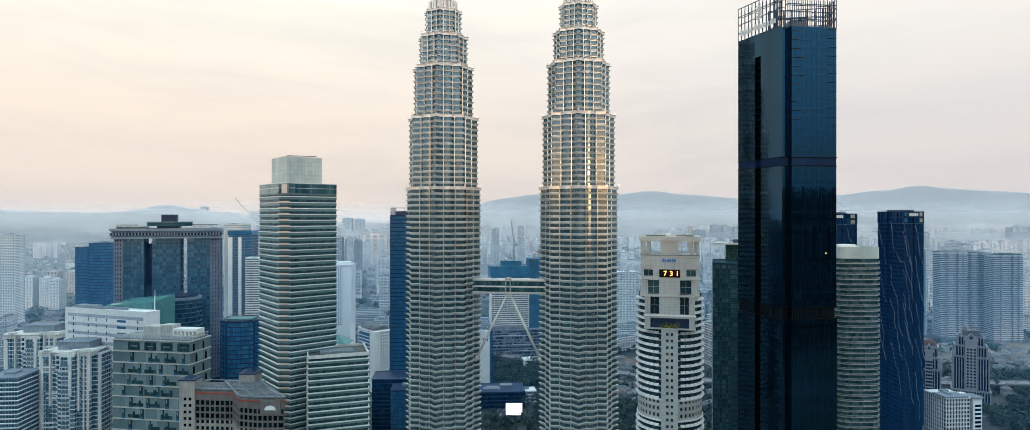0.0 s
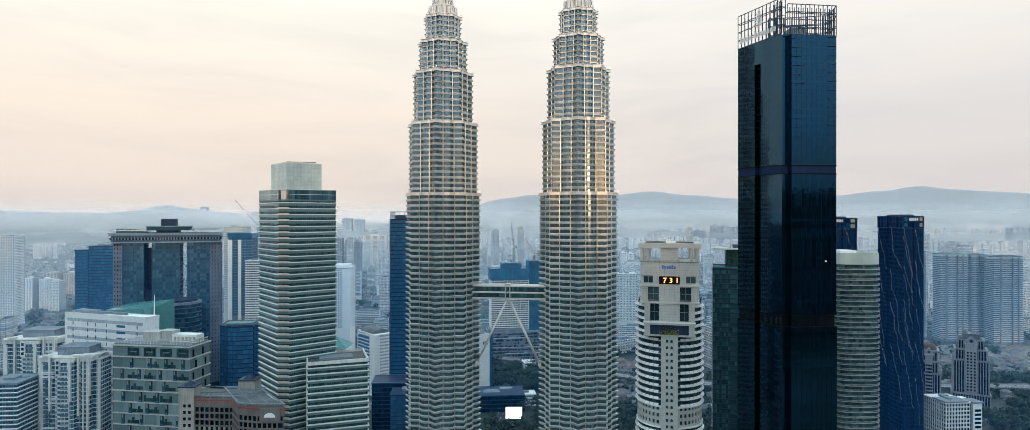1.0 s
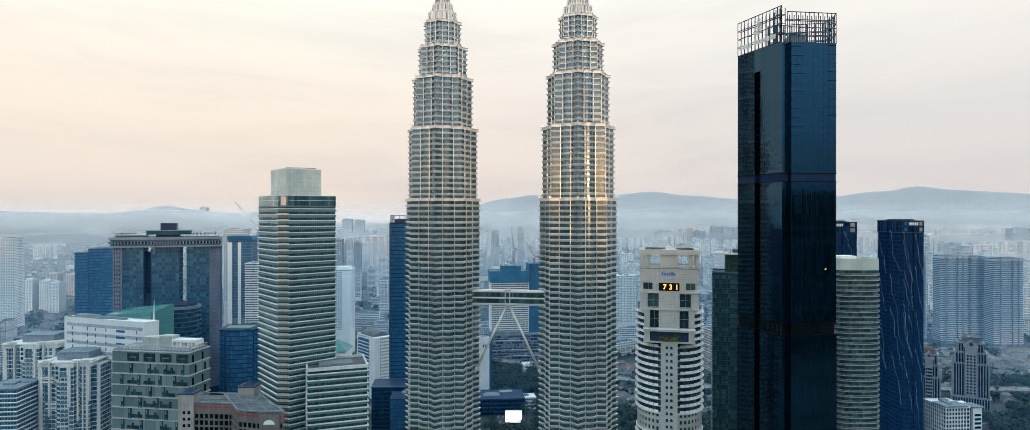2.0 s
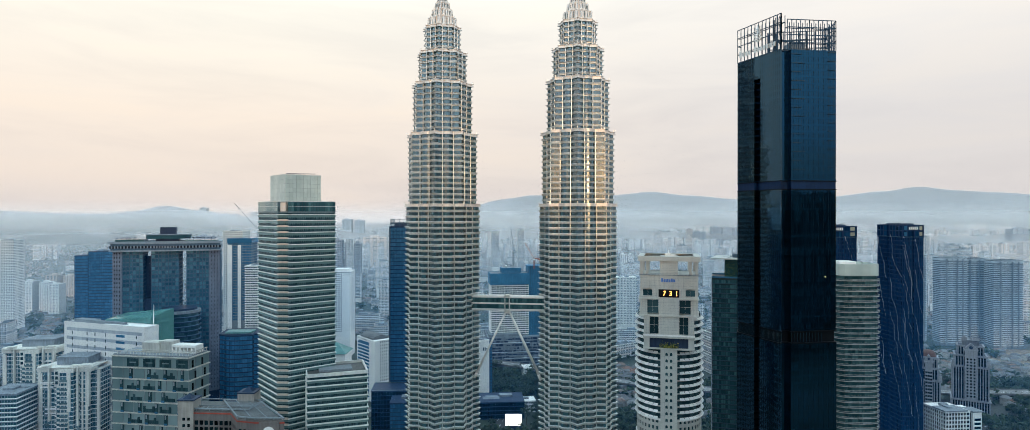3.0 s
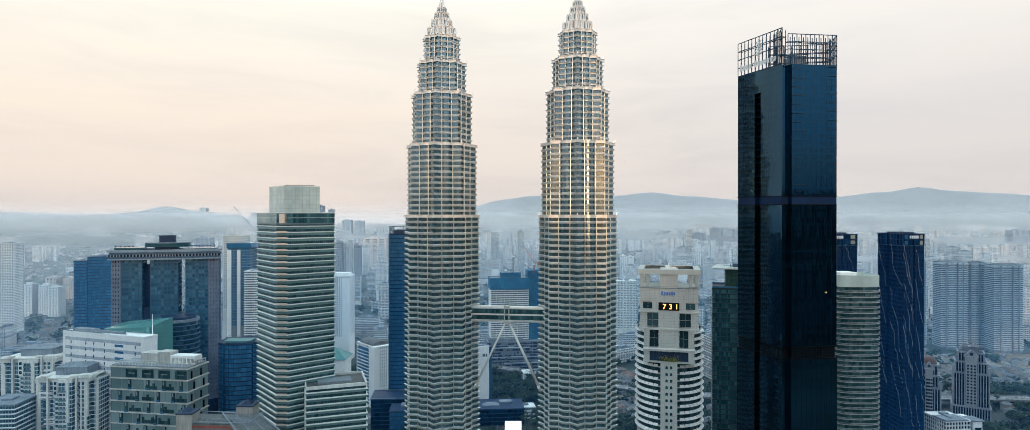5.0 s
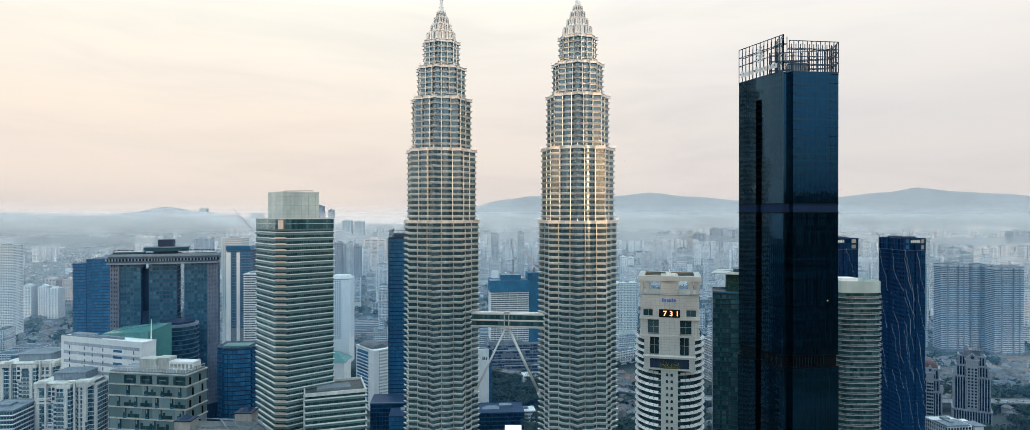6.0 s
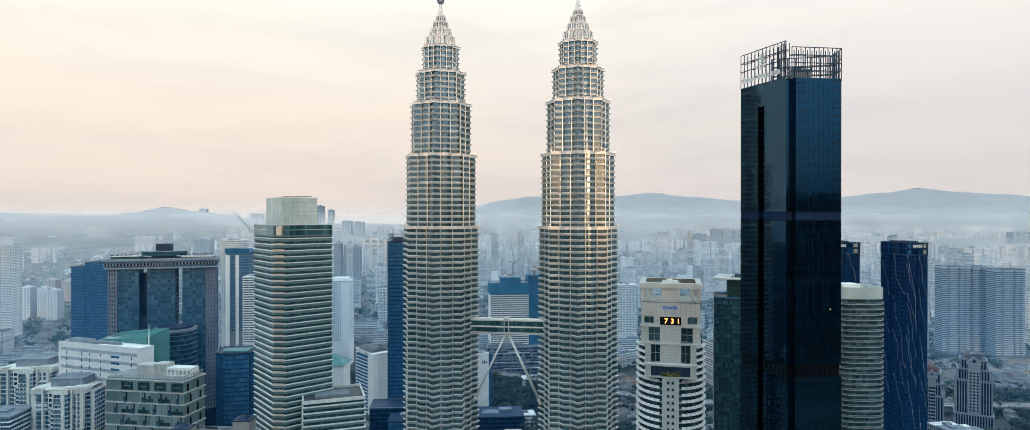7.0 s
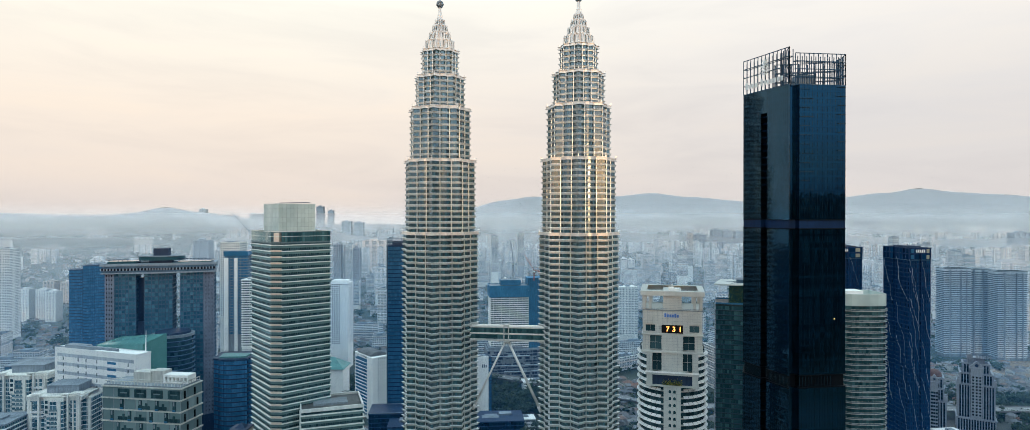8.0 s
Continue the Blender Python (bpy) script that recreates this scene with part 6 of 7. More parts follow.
def domed_tower(x, y, w, d, z1, dome, label):
    ob = thing("domed_tower", x, y, 0, -32, label, "office tower", "pair of domed towers")
    tiers = [(0, 0.0, z1 * 0.20), (1.2, z1 * 0.20, z1 * 0.70), (3.2, z1 * 0.70, z1 * 0.86), (w * 0.16, z1 * 0.86, z1)]
    pil = {}
    for k, (ins, za, zb) in enumerate(tiers):
        poly = rect(w - 2 * ins, d - 2 * ins, ins, ins)
        part("wall", Mesh().prism(offset(poly, -0.9), za - 1, zb), DARK, ob)
        storeys(ob, poly, za, zb - 1.0, 3.7, BLACK_GLASS, DARK, DARK, band=0.9, out=-0.55, width=2.7, recess=0.75, bar=0.2, proud=0.1)
        # upright stone pilasters
        n = int((w - 2 * ins) / 2.7)
        rib = Mesh().box(-0.48, 0.48, -0.45, 0.8, za, zb - 0.4).data("pilaster", [PALE_STONE])
        for i in range(n + 1):
            part("pilaster", rib, None, ob, x=ins + 0.6 + (w - 2 * ins - 1.2) * i / n, y=ins)
        m = int((d - 2 * ins) / 2.7)
        for sx in (ins, w - ins):
            for i in range(1, m):
                part("pilaster", rib, None, ob, x=sx, y=ins + (d - 2 * ins) * i / m)
        part("cornice", Mesh().ring(offset(poly, 1.1), offset(poly, -1), zb - 1.0, zb - 0.1).ring(offset(poly, 0.7), offset(poly, -1), zb - 2.0, zb - 1.3), PALE_STONE, ob)
        part("roof", Mesh().prism(offset(poly, -0.3), zb - 0.9, zb - 0.2), ROOF, ob)
    cx, cy = w / 2, d / 2
    part("centre_bay", Mesh().box(cx - w * .15, cx + w * .15, -0.7, 8, z1 * 0.2, z1 * 0.93).box(cx - w * .18, cx + w * .18, -1.0, 8, z1 * 0.93, z1 * 0.945), PALE_STONE, ob)
    for i in range(13):
        for s in (-1, 0, 1):
            part("window", Mesh().box(cx + s * w * .09 - 0.9, cx + s * w * .09 + 0.9, -0.85, 0, z1 * 0.24 + i * 3.7, z1 * 0.24 + i * 3.7 + 2.0), BLACK_GLASS, ob)
    part("gable", Mesh().add([(cx - w * .2, 1.0, z1 * .945), (cx + w * .2, 1.0, z1 * .945), (cx, 1.0, z1 * 1.04), (cx - w * .2, 8, z1 * .945), (cx + w * .2, 8, z1 * .945), (cx, 8, z1 * 1.04)], [(0, 1, 2), (0, 2, 5, 3), (1, 4, 5, 2)]), PALE_STONE, ob)
    part("roundel", Mesh().tube((cx, 2.4, z1 * 0.98), (cx, 0.6, z1 * 0.98), w * 0.05, n=16), DARK, ob)
    for sx in (1.6, w - 1.6):
        part("corner_turret", Mesh().box(sx - 1.8, sx + 1.8, 0.2, 3.8, z1 * 0.70, z1 * 0.76).box(sx - 1.2, sx + 1.2, 0.8, 3.2, z1 * 0.76, z1 * 0.79), PALE_STONE, ob)
    if dome:
        r = w * 0.30
        part("dome", Mesh().lathe([(r * 1.05, z1), (r * 1.05, z1 + 1)] + [(r * math.cos(radians(a)), z1 + 1 + r * 0.85 * math.sin(radians(a))) for a in range(0, 91, 15)], 20, (cx, cy)), DOME, ob, "brown ribbed dome", smooth=True)
    else:
        part("roof_hall", Mesh().box(cx - w * .22, cx + w * .22, cy - 6, cy + 6, z1, z1 + 5).box(cx - w * .25, cx + w * .25, cy - 7, cy + 7, z1 + 5, z1 + 6), STONE, ob)
        part("sign_frame", Mesh().beam((cx - 2, 2, z1 + 6.4), (cx + 15, 2, z1 + 6.4), 0.3).beam((cx - 2, 2, z1 + 11), (cx + 15, 2, z1 + 11), 0.3), DARK, ob)
        for k in range(6):
            part("sign_bar", Mesh().box(cx + k * 2.6 - 0.6, cx + k * 2.6 + 1.2, 1.5, 1.9, z1 + 7.2, z1 + 10.4), PALE_STONE, ob, "pale sign bar")
        part("roof_disc", Mesh().tube((cx - 6.5, 2.6, z1 + 8.6), (cx - 6.5, 1.6, z1 + 8.6), 3.0, n=20), PALE_STONE, ob, "round rooftop emblem")
    return ob


domed_tower(445, 703, 24, 24, 81, True, "beige neoclassical office tower with brown dome")
domed_tower(531, 770, 38, 30, 80, False, "broad beige neoclassical tower with rooftop sign")


def small_white():
    ob = block("white_apartment_block", "white apartment block with dark window grid", 372.6, 548, 6, 23, 26, 68, 3.5, BLACK_GLASS, WHITE, "apartment building", band=1.0, width=2.6, bar=0.8, proud=0.5, recess=0.5)
    part("side_wing", Mesh().box(27.5, 36, 2, 24, -1, 65.6), WHITE, ob)
    part("stair_core", Mesh().box(23, 28, 4, 22, -1, 66.5), BLACK, ob, "dark glazed stair core")
    for i in range(15):
        part("window", Mesh().box(29, 35, 1.8, 2.2, 8 + i * 3.6, 10 + i * 3.6), BLACK_GLASS, ob)
    part("roof_brow", Mesh().box(-1.5, 20, -1.6, 14, 68, 69).box(26.5, 37, 0.6, 14, 66, 67), GREY, ob)


small_white()


def wave_flats(x, y, w, z1, bow, label):
    n = 14
    front = [(w * i / n, -bow * math.sin(math.pi * i / n) + 1.2 * math.sin(TAU * 2 * i / n)) for i in range(n + 1)]
    poly = front + [(w, 22), (0, 22)]
    ob = thing("wavy_apartment_slab", x, y, 0, 0, label, "apartment building", "row of wavy apartment slabs")
    part("wall", Mesh().prism(offset(poly, -0.9), -1, z1 - 3), GREY, ob)
    storeys(ob, poly, 6, z1 - 6, 3.35, BLOCK_GLASS, GREY, MIST_WHITE, band=1.3, out=0.7, width=3.2, recess=0.7, bar=0.25, proud=0.3)
    part("parapet", Mesh().ring(offset(poly, 0.3), offset(poly, -0.6), z1 - 6, z1 - 1.8).ring(offset(poly, 1.4), offset(poly, -0.6), z1 - 0.8, z1), MIST_WHITE, ob)
    part("roof_recess", Mesh().ring(offset(poly, -0.2), offset(poly, -0.8), z1 - 1.9, z1 - 0.7), BLACK_GLASS, ob)
    part("roof", Mesh().prism(offset(poly, -0.4), z1 - 2.4, z1 - 1.6), ROOF, ob)
    for i in range(1, 5):
        part("pier", Mesh().box(w * i / 5 - 0.7, w * i / 5 + 0.7, -bow - 1.2, 2, -1, z1 - 3), GREY, ob)


wave_flats(772.5, 1150, 48, 160.5, 3, "pale wavy slab of flats with balcony bands")
wave_flats(821, 1156, 42, 158.5, 2, "pale curving slab of flats, slightly lower")
wave_flats(846.3, 1120, 52, 157.5, 3, "pale wavy slab of flats at the row's end")
wave_flats(735, 1170, 25, 164, 1.5, "narrow pale slab of flats, partly hidden")
block("pink_apartment_block", "pale pink apartment block in the haze", 200, 1250, 5, 42, 30, 114, 3.3, BLOCK_GLASS, CREAM, "apartment building", detail_from=20, band=1.5, width=3.0, bar=1.2, proud=0.3)


block("low_hall", "low white hall with a flat roof among trees", 14, 930, 10, 46, 22, 13, 4.0, BLOCK_GLASS, WHITE, "building", band=1.6, width=3.2, bar=0.8)
block("low_hall", "small pale hall beside the viaduct", 78, 900, 25, 30, 18, 9, 4.0, BLOCK_GLASS, BEIGE, "building", band=1.8, width=3.0, bar=0.8)


# ---- the city beyond ----
KEEP = [(-53, 470, 60), (47, 457, 60), (-145, 445, 75), (152, 350, 60), (100, 411, 45), (-325, 600, 80), (-610, 900, 75), (-335, 540, 80), (-270, 490, 60), (-380, 520, 90), (-180, 395, 60),
        (-235, 585, 60), (-462, 1050, 50), (-408, 955, 50), (-375, 920, 45), (-1045, 1315, 50), (-290, 1080, 50), (-175, 830, 60), (-262, 900, 50), (-113, 680, 50), (-120, 625, 60), (0, 1015, 90),
        (-35, 812, 40), (-16, 735, 55), (20, 775, 45), (246, 462, 45), (352, 580, 50), (312, 625, 50), (182, 536, 60), (135, 535, 45), (455, 705, 50), (547, 778, 60), (390, 560, 50),
        (790, 1160, 60), (845, 1160, 60), (872, 1130, 60), (745, 1180, 50), (220, 1265, 50)]


def clear(x, y, r):
    return all((x - a) ** 2 + (y - b) ** 2 > (r + c) ** 2 for a, b, c in KEEP)


rnd = random.Random(21)


def ribbed_block(w, d, h, floor, width, bar, band, seed, wall=BLOCK_WALL):
    """Walls of stacked storeys with recessed windows, as one mesh, and a roof."""
    m, poly = Mesh(), rect(w, d, -w / 2, -d / 2)
    n = int(h / floor)
    for i in range(n):
        z = h - (i + 1) * floor - 1
        m.ring(poly, offset(poly, -0.5), z, z + band, 1)
        p = pane_ring(poly, z + band, z + floor, width, 0.35, bar, 0.35, seed=seed)
        m.add(p.v, [f for f, k in zip(p.f, p.m) if k == 0], 0)
        m.add(p.v, [f for f, k in zip(p.f, p.m) if k == 1], 1)
    m.ring(offset(poly, 0.2), offset(poly, -0.5), h - 1, h, 1)
    return m.data("wall", [BLOCK_GLASS, wall])


KINDS = [(42, 14, 46, 3.4, 3.5, 1.6, 1.4), (26, 24, 88, 3.5, 3.2, 1.3, 1.5), (60, 16, 34, 3.6, 3.4, 0.5, 1.7), (22, 22, 120, 3.5, 2.8, 1.0, 1.2), (34, 30, 62, 3.8, 2.6, 0.3, 1.3), (18, 36, 74, 3.3, 3.6, 1.8, 1.6), (50, 26, 24, 4.2, 3.8, 1.2, 2.0), (30, 20, 100, 3.4, 3.0, 1.4, 1.1)]
FORMS = []
for k, (w, d, h, fl, wi, ba, bn) in enumerate(KINDS):
    roof = Mesh().prism(rect(w - 0.6, d - 0.6, -w / 2 + 0.3, -d / 2 + 0.3), h - 1.2, h - 0.6)
    plant = Mesh().box(-w * .2, w * .12, -d * .2, d * .2, h - 0.8, h + 3.2).box(w * .2, w * .34, -d * .3, 0, h - 0.8, h + 1.8)
    FORMS.append((ribbed_block(w, d, h, fl, wi, ba, bn, k), roof.data("roof", [ROOF]), plant.data("roof_plant", [GREY]), w, d, h))
WORDS = ["pale slab of flats seen through morning mist", "slim pale tower block in the hazy city", "long low office slab in the city haze", "tall slender apartment tower fading into mist",
         "mid-rise office block with ribbon windows in haze", "narrow end-on block of flats in mist", "broad low commercial block among trees", "tall concrete apartment tower in haze"]
spots = []


def city_block(k, x, y, turn, stretch=1.0):
    wall, roof, plant, w, d, h = FORMS[k]
    ob = thing("city_block", x, y, h * (stretch - 1) + ground_z(x, y), turn, WORDS[k], "building", "hazy city blocks")
    for nm, me in (("wall", wall), ("roof", roof), ("roof_plant", plant)):
        part(nm, me, None, ob)
    if stretch > 1:
        part("plinth", Mesh().box(-w / 2 + 0.4, w / 2 - 0.4, -d / 2 + 0.4, d / 2 - 0.4, -h * (stretch - 1) - 1, 1), BLOCK_WALL, ob)


count = 0
while count < 260:
    a, r = radians(rnd.uniform(-41, 41)), 960 + 1700 * rnd.random() ** 0.8
    x, y = r * math.sin(a), r * math.cos(a)
    k = rnd.choice((0, 0, 2, 4, 6, 6, 6, 2)) if r < 1400 else rnd.choice((0, 2, 4, 6, 5, 0, 6, 1)) if r < 1900 else rnd.choice((0, 1, 2, 3, 4, 5, 7, 1, 6))
    w, d = FORMS[k][3:5]
    if y < 840 or (x > 520 and y < 1120) or (a < radians(-26) and (r > 1500 or FORMS[k][5] > 60)) or not clear(x, y, 34) or any((x - p) ** 2 + (y - q) ** 2 < 52 ** 2 for p, q in spots):
        continue
    spots.append((x, y))
    city_block(k, x, y, rnd.choice((8, 8, 20, -15, 35, 98, 110)) + rnd.uniform(-4, 4), 1.0 if r < 1700 else rnd.choice((1.0, 1.0, 1.25, 1.5)))
    count += 1


def shrink(x, y):
    """Far off, buildings get smaller as the plain rises."""
    return 1 - ground_z(x, y) / 243


def far_block(m, cx, cy, w, d, h, turn, step):
    """A distant slab: storey bands and upright bays round a dark core."""
    z, t = ground_z(cx, cy) - 3, radians(turn)
    c, s = math.cos(t), math.sin(t)
    turned = lambda p: [(cx + x * c - y * s, cy + x * s + y * c) for x, y in p]
    e = w * 0.03
    body, inner = turned(rect(w, d, -w / 2, -d / 2)), turned(rect(w - 2 * e, d - 2 * e, -w / 2 + e, -d / 2 + e))
    m.prism(inner, z - 5, z + h - e, 1)
    for i in range(int(h / step)):
        m.ring(body, inner, z + i * step, z + i * step + step * 0.66, 0)
    m.ring(body, inner, z + h - step * 0.6, z + h, 0)
    for q in (0.0, 0.3, 0.62, 0.9):
        x0 = -w / 2 + w * q
        m.prism(turned([(x0, -d / 2 - e * 0.6), (x0 + w * .11, -d / 2 - e * 0.6), (x0 + w * .11, d / 2 + e * 0.6), (x0, d / 2 + e * 0.6)]), z - 5, z + h + rnd.uniform(0, 0.05) * h, 0)
    m.prism(turned(rect(w * .3, d * .5, -w * .1, -d * .25)), z + h - e, z + h * 1.04 + 1, 0)


def far_skyline():
    """The mass of towers towards the hills: low blocks, and rows of like towers here and there."""
    for lo, hi, many in ((2350, 2900, 130), (2900, 3600, 340), (3600, 4330, 620)):
        m, n = Mesh(), 0
        while n < many:
            a, r = radians(rnd.uniform(-43, 43)), rnd.uniform(lo, hi)
            cx, cy = r * math.sin(a), r * math.cos(a)
            n += 1
            if a < radians(-25) and rnd.random() < 0.75:
                continue
            k = shrink(cx, cy)
            turn, row = rnd.uniform(-25, 25), rnd.choice((1, 1, 1, 1, 2, 3, 5))
            w, d = rnd.uniform(18, 46) * k, rnd.uniform(16, 30) * k
            h = (rnd.uniform(60, 120) if row > 1 else 18 + min(110, rnd.expovariate(1 / 24))) * k
            if row > 1:
                w *= 0.7
            for i in range(row):
                far_block(m, cx + i * w * 1.35 * math.cos(radians(turn)), cy + i * w * 1.35 * math.sin(radians(turn)), w, d, h, turn, max(rnd.choice((5.0, 7.0)) * k, 3.0))
        tagged(new("far_skyline", m.data("far_skyline", [BLOCK_WALL, BLOCK_GLASS])), "mass of distant high-rise towers fading in the mist", "distant city", kind="stuff")


far_skyline()
# DARK, BLUE and TEAL have haze put into paler wall colours
TONES = {"WHITE": (WHITE, "row of white high-rise flats in the mist"), "DARK": (GREY, "slab tower with its wall lightened to grey-blue for haze"), "BLUE": (DECK_GREY, "slim tower with its wall lightened to blue-grey for haze"),
         "GREY": (PALE_STONE, "grey apartment tower in the mist"), "PINK": (WARM, "pinkish apartment tower in the mist"), "TEAL": (MIST_WHITE, "tower with its wall lightened to blue-white for haze")}


def far_towers(x, y, n, width, h, tone):
    """n like towers side by side, over the given width."""
    mat, words = TONES[tone]
    w = width / (n + 0.28 * (n - 1))
    for i in range(n):
        m = Mesh()
        cx = x - width / 2 + w / 2 + i * w * 1.28
        ob = thing("far_tower", cx, y + 12 * (i % 2), 0, 0, words, "tower", "far towers")
        top = h * (1 - 0.04 * (i % 3))
        z = ground_z(cx, y)
        d, e = min(w, 40.0), w * 0.04
        body, inner = rect(w, d, -w / 2, 0), rect(w - 2 * e, d - 2 * e, -w / 2 + e, e)
        m.prism(inner, z - 12, z + top - 1, 1)
        step = max(3.6, h / 24)
        for k in range(int((top - 2) / step)):
            m.ring(body, inner, z + k * step, z + (k + 0.6) * step, 0)
        bays = 3 + i % 2
        for q in range(bays + 1):
            x0 = -w / 2 + (w * 0.9) * q / bays
            m.box(x0, x0 + w * 0.10, -e * 0.8, d, z - 12, z + top, 0)
        m.box(-w / 2, w / 2, 0, d, z + top - 2.2, z + top, 0)
        m.box(-w * .22, w * .1, d * .2, d * .7, z + top, z + top + h * 0.05, 0)
        part("wall", m, [mat, BLOCK_GLASS if tone != "DARK" else BLUE_FRAME], ob)


far_towers(-1130, 1510, 3, 88, 78, "WHITE")
far_towers(-1010, 1650, 2, 70, 60, "GREY")
far_towers(-1240, 1750, 3, 110, 70, "PINK")
far_towers(875, 3009, 1, 62, 109, "DARK")
far_towers(1012, 3009, 3, 149, 131, "DARK")
far_towers(772, 3209, 3, 109, 59, "WHITE")
far_towers(623, 3209, 3, 90, 58, "WHITE")
far_towers(411, 2309, 2, 52, 92, "WHITE")
far_towers(2671, 4009, 5, 207, 33, "WHITE")
far_towers(2061, 3709, 3, 146, 66, "BLUE")
far_towers(2098, 3509, 4, 138, 16, "WHITE")
far_towers(2411, 3309, 1, 92, 52, "WHITE")
far_towers(2007, 2509, 1, 73, 128, "BLUE")
far_towers(-1292, 4209, 1, 44, 134, "BLUE")
far_towers(-1222, 4209, 1, 35, 110, "BLUE")
far_towers(-583, 2209, 3, 91, 148, "GREY")
far_towers(-576, 2609, 1, 97, 129, "PINK")
far_towers(-924, 3609, 2, 119, 112, "TEAL")
far_towers(-152, 3209, 3, 80, 63, "WHITE")
far_towers(-76, 3909, 2, 65, 77, "WHITE")
far_towers(-2737, 4159, 3, 116, 35, "WHITE")
far_towers(-2679, 4209, 1, 48, 77, "WHITE")
far_towers(-2535, 4159, 4, 159, 43, "PINK")
far_towers(-2191, 4209, 3, 187, 82, "WHITE")
far_towers(-2008, 4209, 1, 74, 77, "WHITE")
far_towers(-1895, 4209, 2, 91, 77, "WHITE")
far_towers(-2096, 4259, 1, 44, 117, "WHITE")
far_towers(-1188, 2409, 1, 60, 138, "BLUE")
far_towers(-1719, 4209, 2, 78, 86, "WHITE")
far_towers(-1472, 4109, 5, 276, 48, "WHITE")
far_towers(1582, 3909, 4, 202, 46, "WHITE")
far_towers(458, 3309, 3, 120, 72, "WHITE")


def houses():
    for lo, hi, many in ((760, 1200, 2200), (1200, 1700, 2600), (1700, 2600, 3000), (2600, 3700, 3600)):
        m = Mesh()
        n = 0
        while n < many:
            a, r = radians(rnd.uniform(-42, 42)), math.sqrt(rnd.uniform(lo * lo, hi * hi))
            cx, cy = r * math.sin(a), r * math.cos(a)
            if noise.noise(Vector((cx / 190, cy / 190, 4))) < -0.12 or not clear(cx, cy, 6) or (-50 < cx < 120 and cy < 990):
                n += 0.25
                continue
            n += 1
            w, d, h = rnd.uniform(7, 17), rnd.uniform(6, 11), rnd.uniform(4, 9)
            t = radians(rnd.choice((10, 100, 30, 120)) + rnd.uniform(-5, 5))
            c, s = math.cos(t), math.sin(t)
            gz = ground_z(cx, cy)
            P = lambda x, y, z: (cx + x * c - y * s, cy + x * s + y * c, z + gz)
            x, y = w / 2, d / 2
            m.add([P(-x, -y, -1), P(x, -y, -1), P(x, y, -1), P(-x, y, -1), P(-x, -y, h), P(x, -y, h), P(x, y, h), P(-x, y, h)], [(0, 1, 5, 4), (1, 2, 6, 5), (2, 3, 7, 6), (3, 0, 4, 7)], 0)
            x, y, g = x + 0.7, y + 0.7, h + d * rnd.uniform(0.16, 0.3)
            k = x - y * 0.7
            m.add([P(-x, -y, h - 0.2), P(x, -y, h - 0.2), P(x, y, h - 0.2), P(-x, y, h - 0.2), P(-k, 0, g), P(k, 0, g)], [(0, 1, 5, 4), (1, 2, 5), (2, 3, 4, 5), (3, 0, 4)], 1)
        tagged(new("low_houses", m.data("low_houses", [HOUSE_WALL, HOUSE_ROOF])), "low houses with red and grey hipped roofs among trees", "houses", kind="stuff")


houses()


# ---- viaduct and roads ----
def road(name, pts, width, z, mat, label, piers=False, walls=True):
    ob = thing(name, 0, 0, 0, 0, label, "road", kind="structure")
    fine = []
    for i in range(len(pts) - 1):
        p0, p1, p2, p3 = (Vector(pts[max(0, min(len(pts) - 1, i + k))]) for k in (-1, 0, 1, 2))
        for j in range(8):
            t = j / 8
            fine.append(0.5 * ((2 * p1) + (p2 - p0) * t + (2 * p0 - 5 * p1 + 4 * p2 - p3) * t * t + (3 * p1 - p0 - 3 * p2 + p3) * t ** 3))
    left, right = [], []
    for i, p in enumerate(fine):
        e = (fine[min(i + 1, len(fine) - 1)] - fine[max(i - 1, 0)]).normalized()
        nn = Vector((-e.y, e.x)) * (width / 2)
        left.append(p + nn)
        right.append(p - nn)

    def strip(a, b, z0, z1, m):
        k = len(a)
        m.add([(*q, zz) for line, zz in ((a, z0), (b, z0), (b, z1), (a, z1)) for q in line],
              [(s * k + i, s * k + i + 1, (s + 1) % 4 * k + i + 1, (s + 1) % 4 * k + i) for s in range(4) for i in range(k - 1)])
        return m
    part("deck", strip(left, right, z - 1.4, z, Mesh()), mat, ob)
    if walls:
        for side, sg in ((left, 1), (right, -1)):
            inn = [p + (q - p) * 0.04 for p, q in zip(side, right if sg > 0 else left)]
            part("parapet_wall", strip(side, inn, z - 1.2, z + 1.1, Mesh()), ROAD_PALE, ob)
    ml = Mesh()
    for i in range(0, len(fine) - 1):
        for o in (0.33, 0.66):
            a, b = left[i].lerp(right[i], o), left[i + 1].lerp(right[i + 1], o)
            ml.beam((*a, z + 0.01), (*a.lerp(b, 0.5), z + 0.01), 0.35, 0.03)
    part("lane_marks", ml, WHITE, ob, kind="stuff")
    if piers:
        for i in range(0, len(fine), 3):
            part("pier", Mesh().tube((*fine[i], -1), (*fine[i], z - 1), 1.4, n=8), ROAD_PALE, ob)


road("viaduct", [(-240, 1040), (-120, 1012), (-30, 975), (55, 925), (140, 868), (240, 825), (420, 815), (620, 812), (820, 800)], 22, 11, ROAD_PALE, "pale concrete highway viaduct", True)
road("road", [(-30, 640), (-10, 760), (30, 850), (90, 960), (120, 1100)], 18, 0.5, ASPHALT, "asphalt city street", False, False)
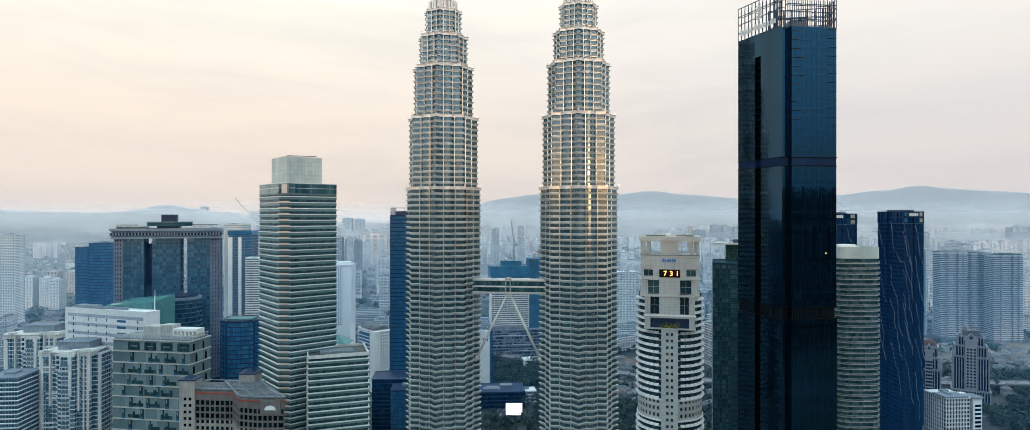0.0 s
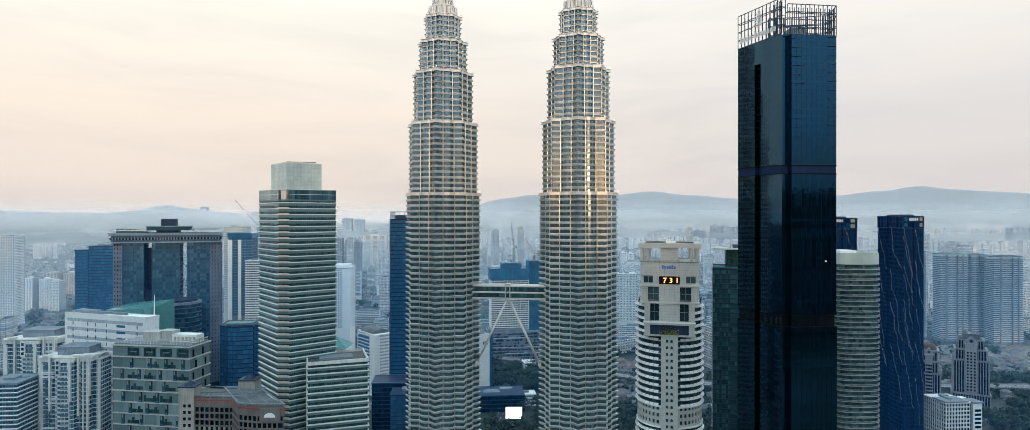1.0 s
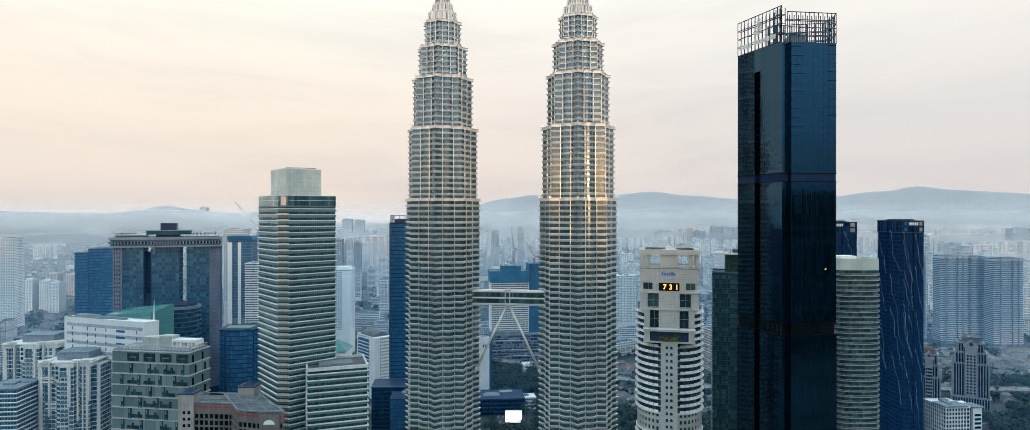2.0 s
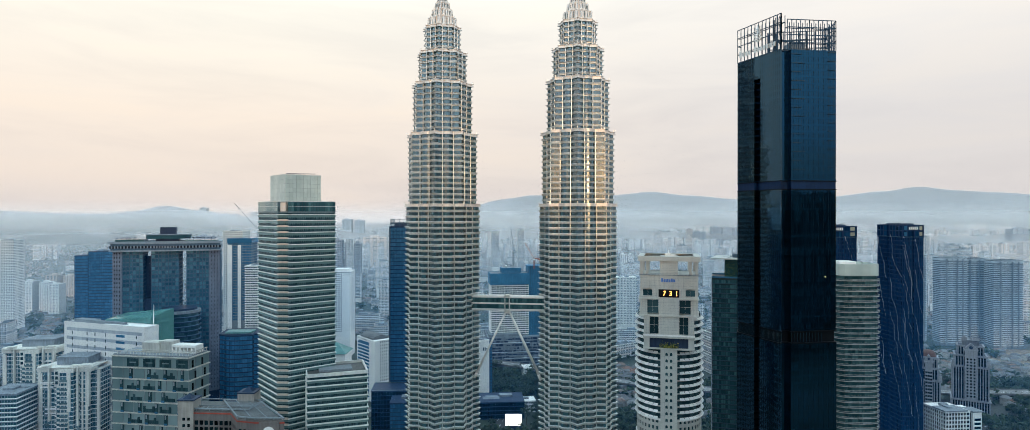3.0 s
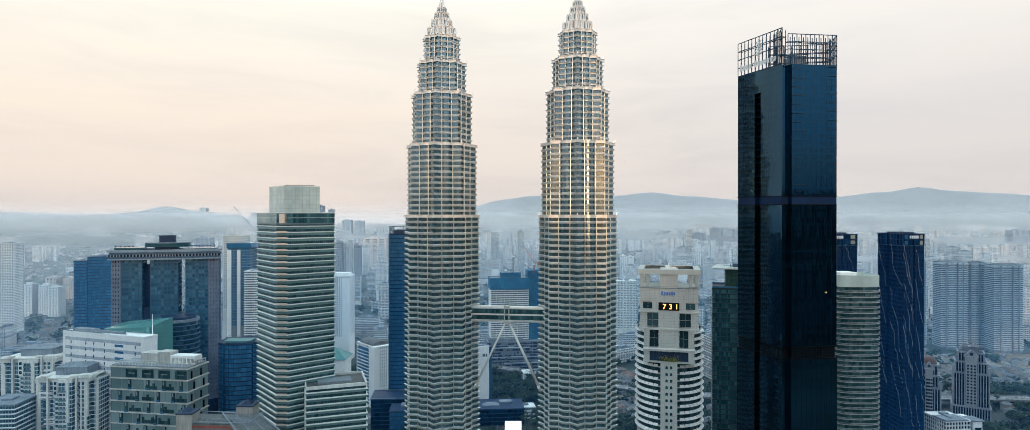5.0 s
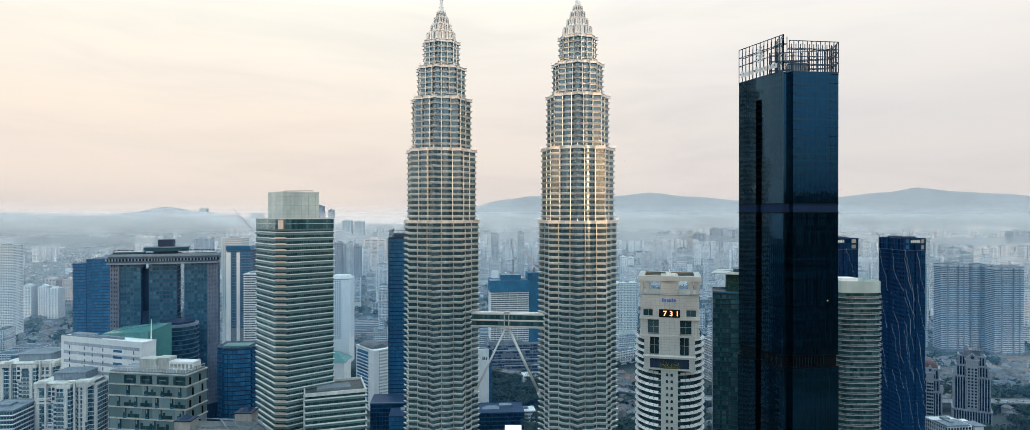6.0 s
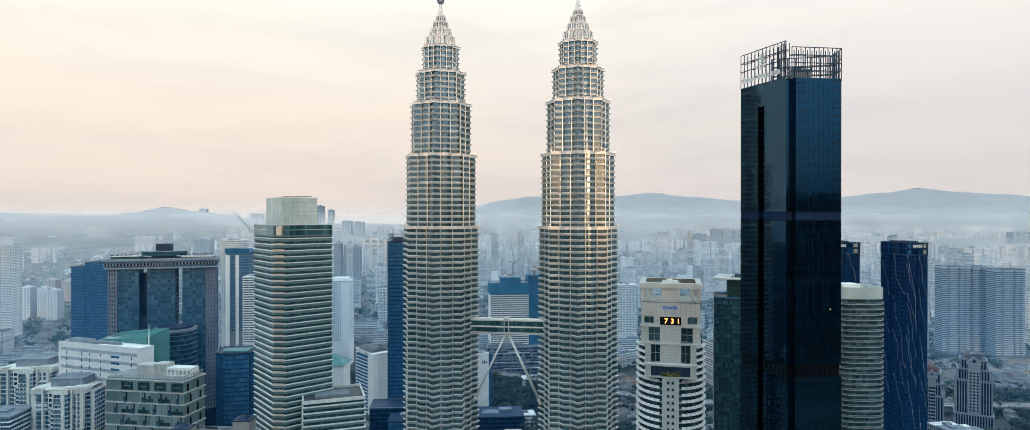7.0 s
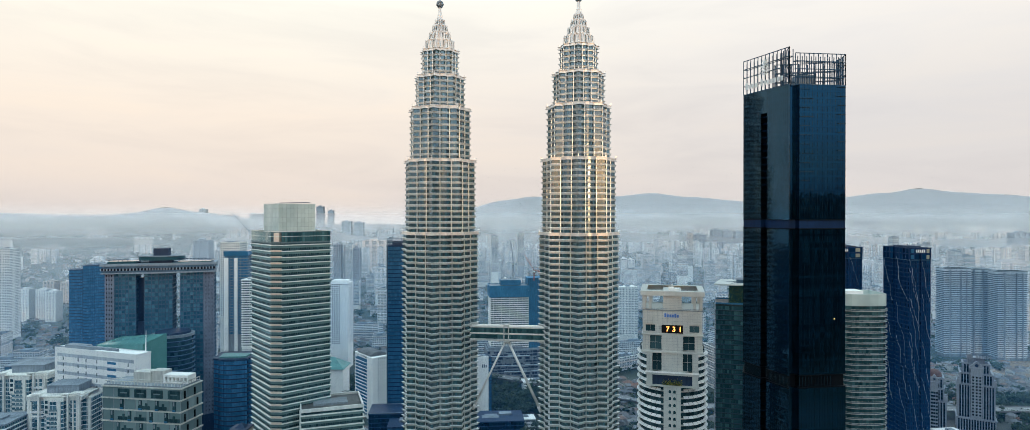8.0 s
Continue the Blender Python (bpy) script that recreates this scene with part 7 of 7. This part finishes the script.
road("road", [(420, 660), (560, 720), (700, 760), (900, 860)], 18, 0.5, ASPHALT, "asphalt street beside the domed towers", False, False)


def earthworks():
    """Bare building ground with heaps of sand beside the curved flats."""
    r = random.Random(8)
    sand = wall_mat("sandy_earth", (0.34, 0.25, 0.18), rough=0.95, stain=0.45, scale=0.06)
    rim = [(850 + 105 * math.cos(TAU * i / 26) * r.uniform(0.8, 1.1), 1062 + 62 * math.sin(TAU * i / 26) * r.uniform(0.8, 1.15)) for i in range(26)]
    ob = thing("building_ground", 0, 0, 0, 0, "bare sandy building ground with earth heaps", "building ground", kind="structure")
    part("bare_earth", Mesh().prism(rim, -0.5, 0.35), sand, ob)
    for _ in range(16):
        x, y, s, h = 850 + r.uniform(-75, 75), 1062 + r.uniform(-38, 38), r.uniform(5, 13), r.uniform(2, 6)
        heap = Mesh().lathe([(s, 0.2), (s * 0.7, h * 0.5), (s * 0.35, h * 0.9), (0.05, h)], 11, (x, y))
        part("heap", heap, sand, ob, "heap of sand", smooth=True)


earthworks()

# ---- trees ----


def tree_meshes(seed, h, spread):
    r = random.Random(seed)
    trunk = Mesh().tube((0, 0, -0.5), (0.2, 0.1, h * 0.45), 0.42, 0.26, 7)
    tips = []
    for i in range(7):
        a, b = TAU * i / 7 + r.uniform(-.3, .3), r.uniform(0.35, 0.95)
        tip = Vector((spread * b * math.cos(a), spread * b * math.sin(a), h * r.uniform(0.55, 0.92)))
        trunk.tube((0.2, 0.1, h * r.uniform(0.3, 0.45)), tuple(tip), 0.2, 0.06, 5)
        tips.append(tip)
    tips.append(Vector((0, 0, h * 0.9)))
    crown = Mesh()
    for tip in tips:
        for _ in range(75):
            v = Vector((r.gauss(0, 1), r.gauss(0, 1), r.gauss(0, 0.7))).normalized() * r.random() ** 0.4 * spread * 0.46
            p = tip + v
            s = r.uniform(0.35, 0.8)
            u = Vector((r.uniform(-1, 1), r.uniform(-1, 1), r.uniform(-0.4, 0.6))).normalized()
            w = u.cross(Vector((r.uniform(-1, 1), r.uniform(-1, 1), 1))).normalized()
            crown.add([tuple(p - u * s), tuple(p + w * s * 0.7), tuple(p + u * s), tuple(p - w * s * 0.7)], [(0, 1, 2, 3)])
    return trunk.data("trunk", [BARK]), crown.data("crown", [LEAF])


TREES = [tree_meshes(s, h, w) for s, h, w in ((1, 13, 5.5), (2, 17, 6.5), (3, 10, 4.6), (4, 20, 8.0))]


def tree(k, x, y, turn):
    ob = thing("tree", x, y, 0, turn, "broad leafy tropical street tree", "tree", "park trees")
    part("trunk", TREES[k][0], None, ob)
    part("crown", TREES[k][1], None, ob)


planted = 0
while planted < 298:
    zone = rnd.random()
    if zone < 0.45:
        x, y = rnd.uniform(-44, 112), rnd.uniform(650, 850)
    elif zone < 0.62:
        x, y = rnd.uniform(-48, 120), rnd.uniform(850, 985)
    elif zone < 0.72:
        x, y = rnd.uniform(-240, -80), rnd.uniform(860, 1000)
    else:
        x, y = rnd.uniform(400, 760), rnd.uniform(640, 900)
    if not clear(x, y, -28 if zone < 0.62 else -8) or (abs(x) < 18 and 600 < y < 716):
        continue
    tree(rnd.randrange(4), x, y, rnd.uniform(0, 360))
    planted += 1


def woods():
    """Tree cover between the houses: ragged clumps of leaf sprays."""
    for lo, hi, many in ((640, 1150, 5600), (1150, 1900, 2600), (1900, 3000, 3200), (3000, 4300, 4200)):
        m, n = Mesh(), 0
        while n < many:
            a, r = radians(rnd.uniform(-42, 42)), math.sqrt(rnd.uniform(lo * lo, hi * hi))
            x, y = r * math.sin(a), r * math.cos(a)
            n += 1
            if noise.noise(Vector((x / 150, y / 150, 9))) < -0.18 or not clear(x, y, -12):
                continue
            s, h = rnd.uniform(3.5, 8.5), rnd.uniform(5, 12)
            for _ in range(14 if r < 1900 else 9):
                p = Vector((x + rnd.gauss(0, s * .5), y + rnd.gauss(0, s * .5), h * rnd.uniform(0.25, 1.0) + ground_z(x, y)))
                q = s * rnd.uniform(0.28, 0.6)
                u = Vector((rnd.uniform(-1, 1), rnd.uniform(-1, 1), rnd.uniform(-.5, .5))).normalized() * q
                w = Vector((rnd.uniform(-1, 1), rnd.uniform(-1, 1), rnd.uniform(-.2, .9))).normalized() * q
                t = Vector((rnd.uniform(-.4, .4), rnd.uniform(-.4, .4), 1)) * q * 0.8
                m.add([tuple(p - u), tuple(p + w), tuple(p + u), tuple(p - w), tuple(p + t)], [(0, 1, 4), (1, 2, 4), (2, 3, 4), (3, 0, 4)])
        tagged(new("tree_cover", m.data("tree_cover", LEAF)), "dark green tree cover between the houses", "trees", kind="stuff")


woods()
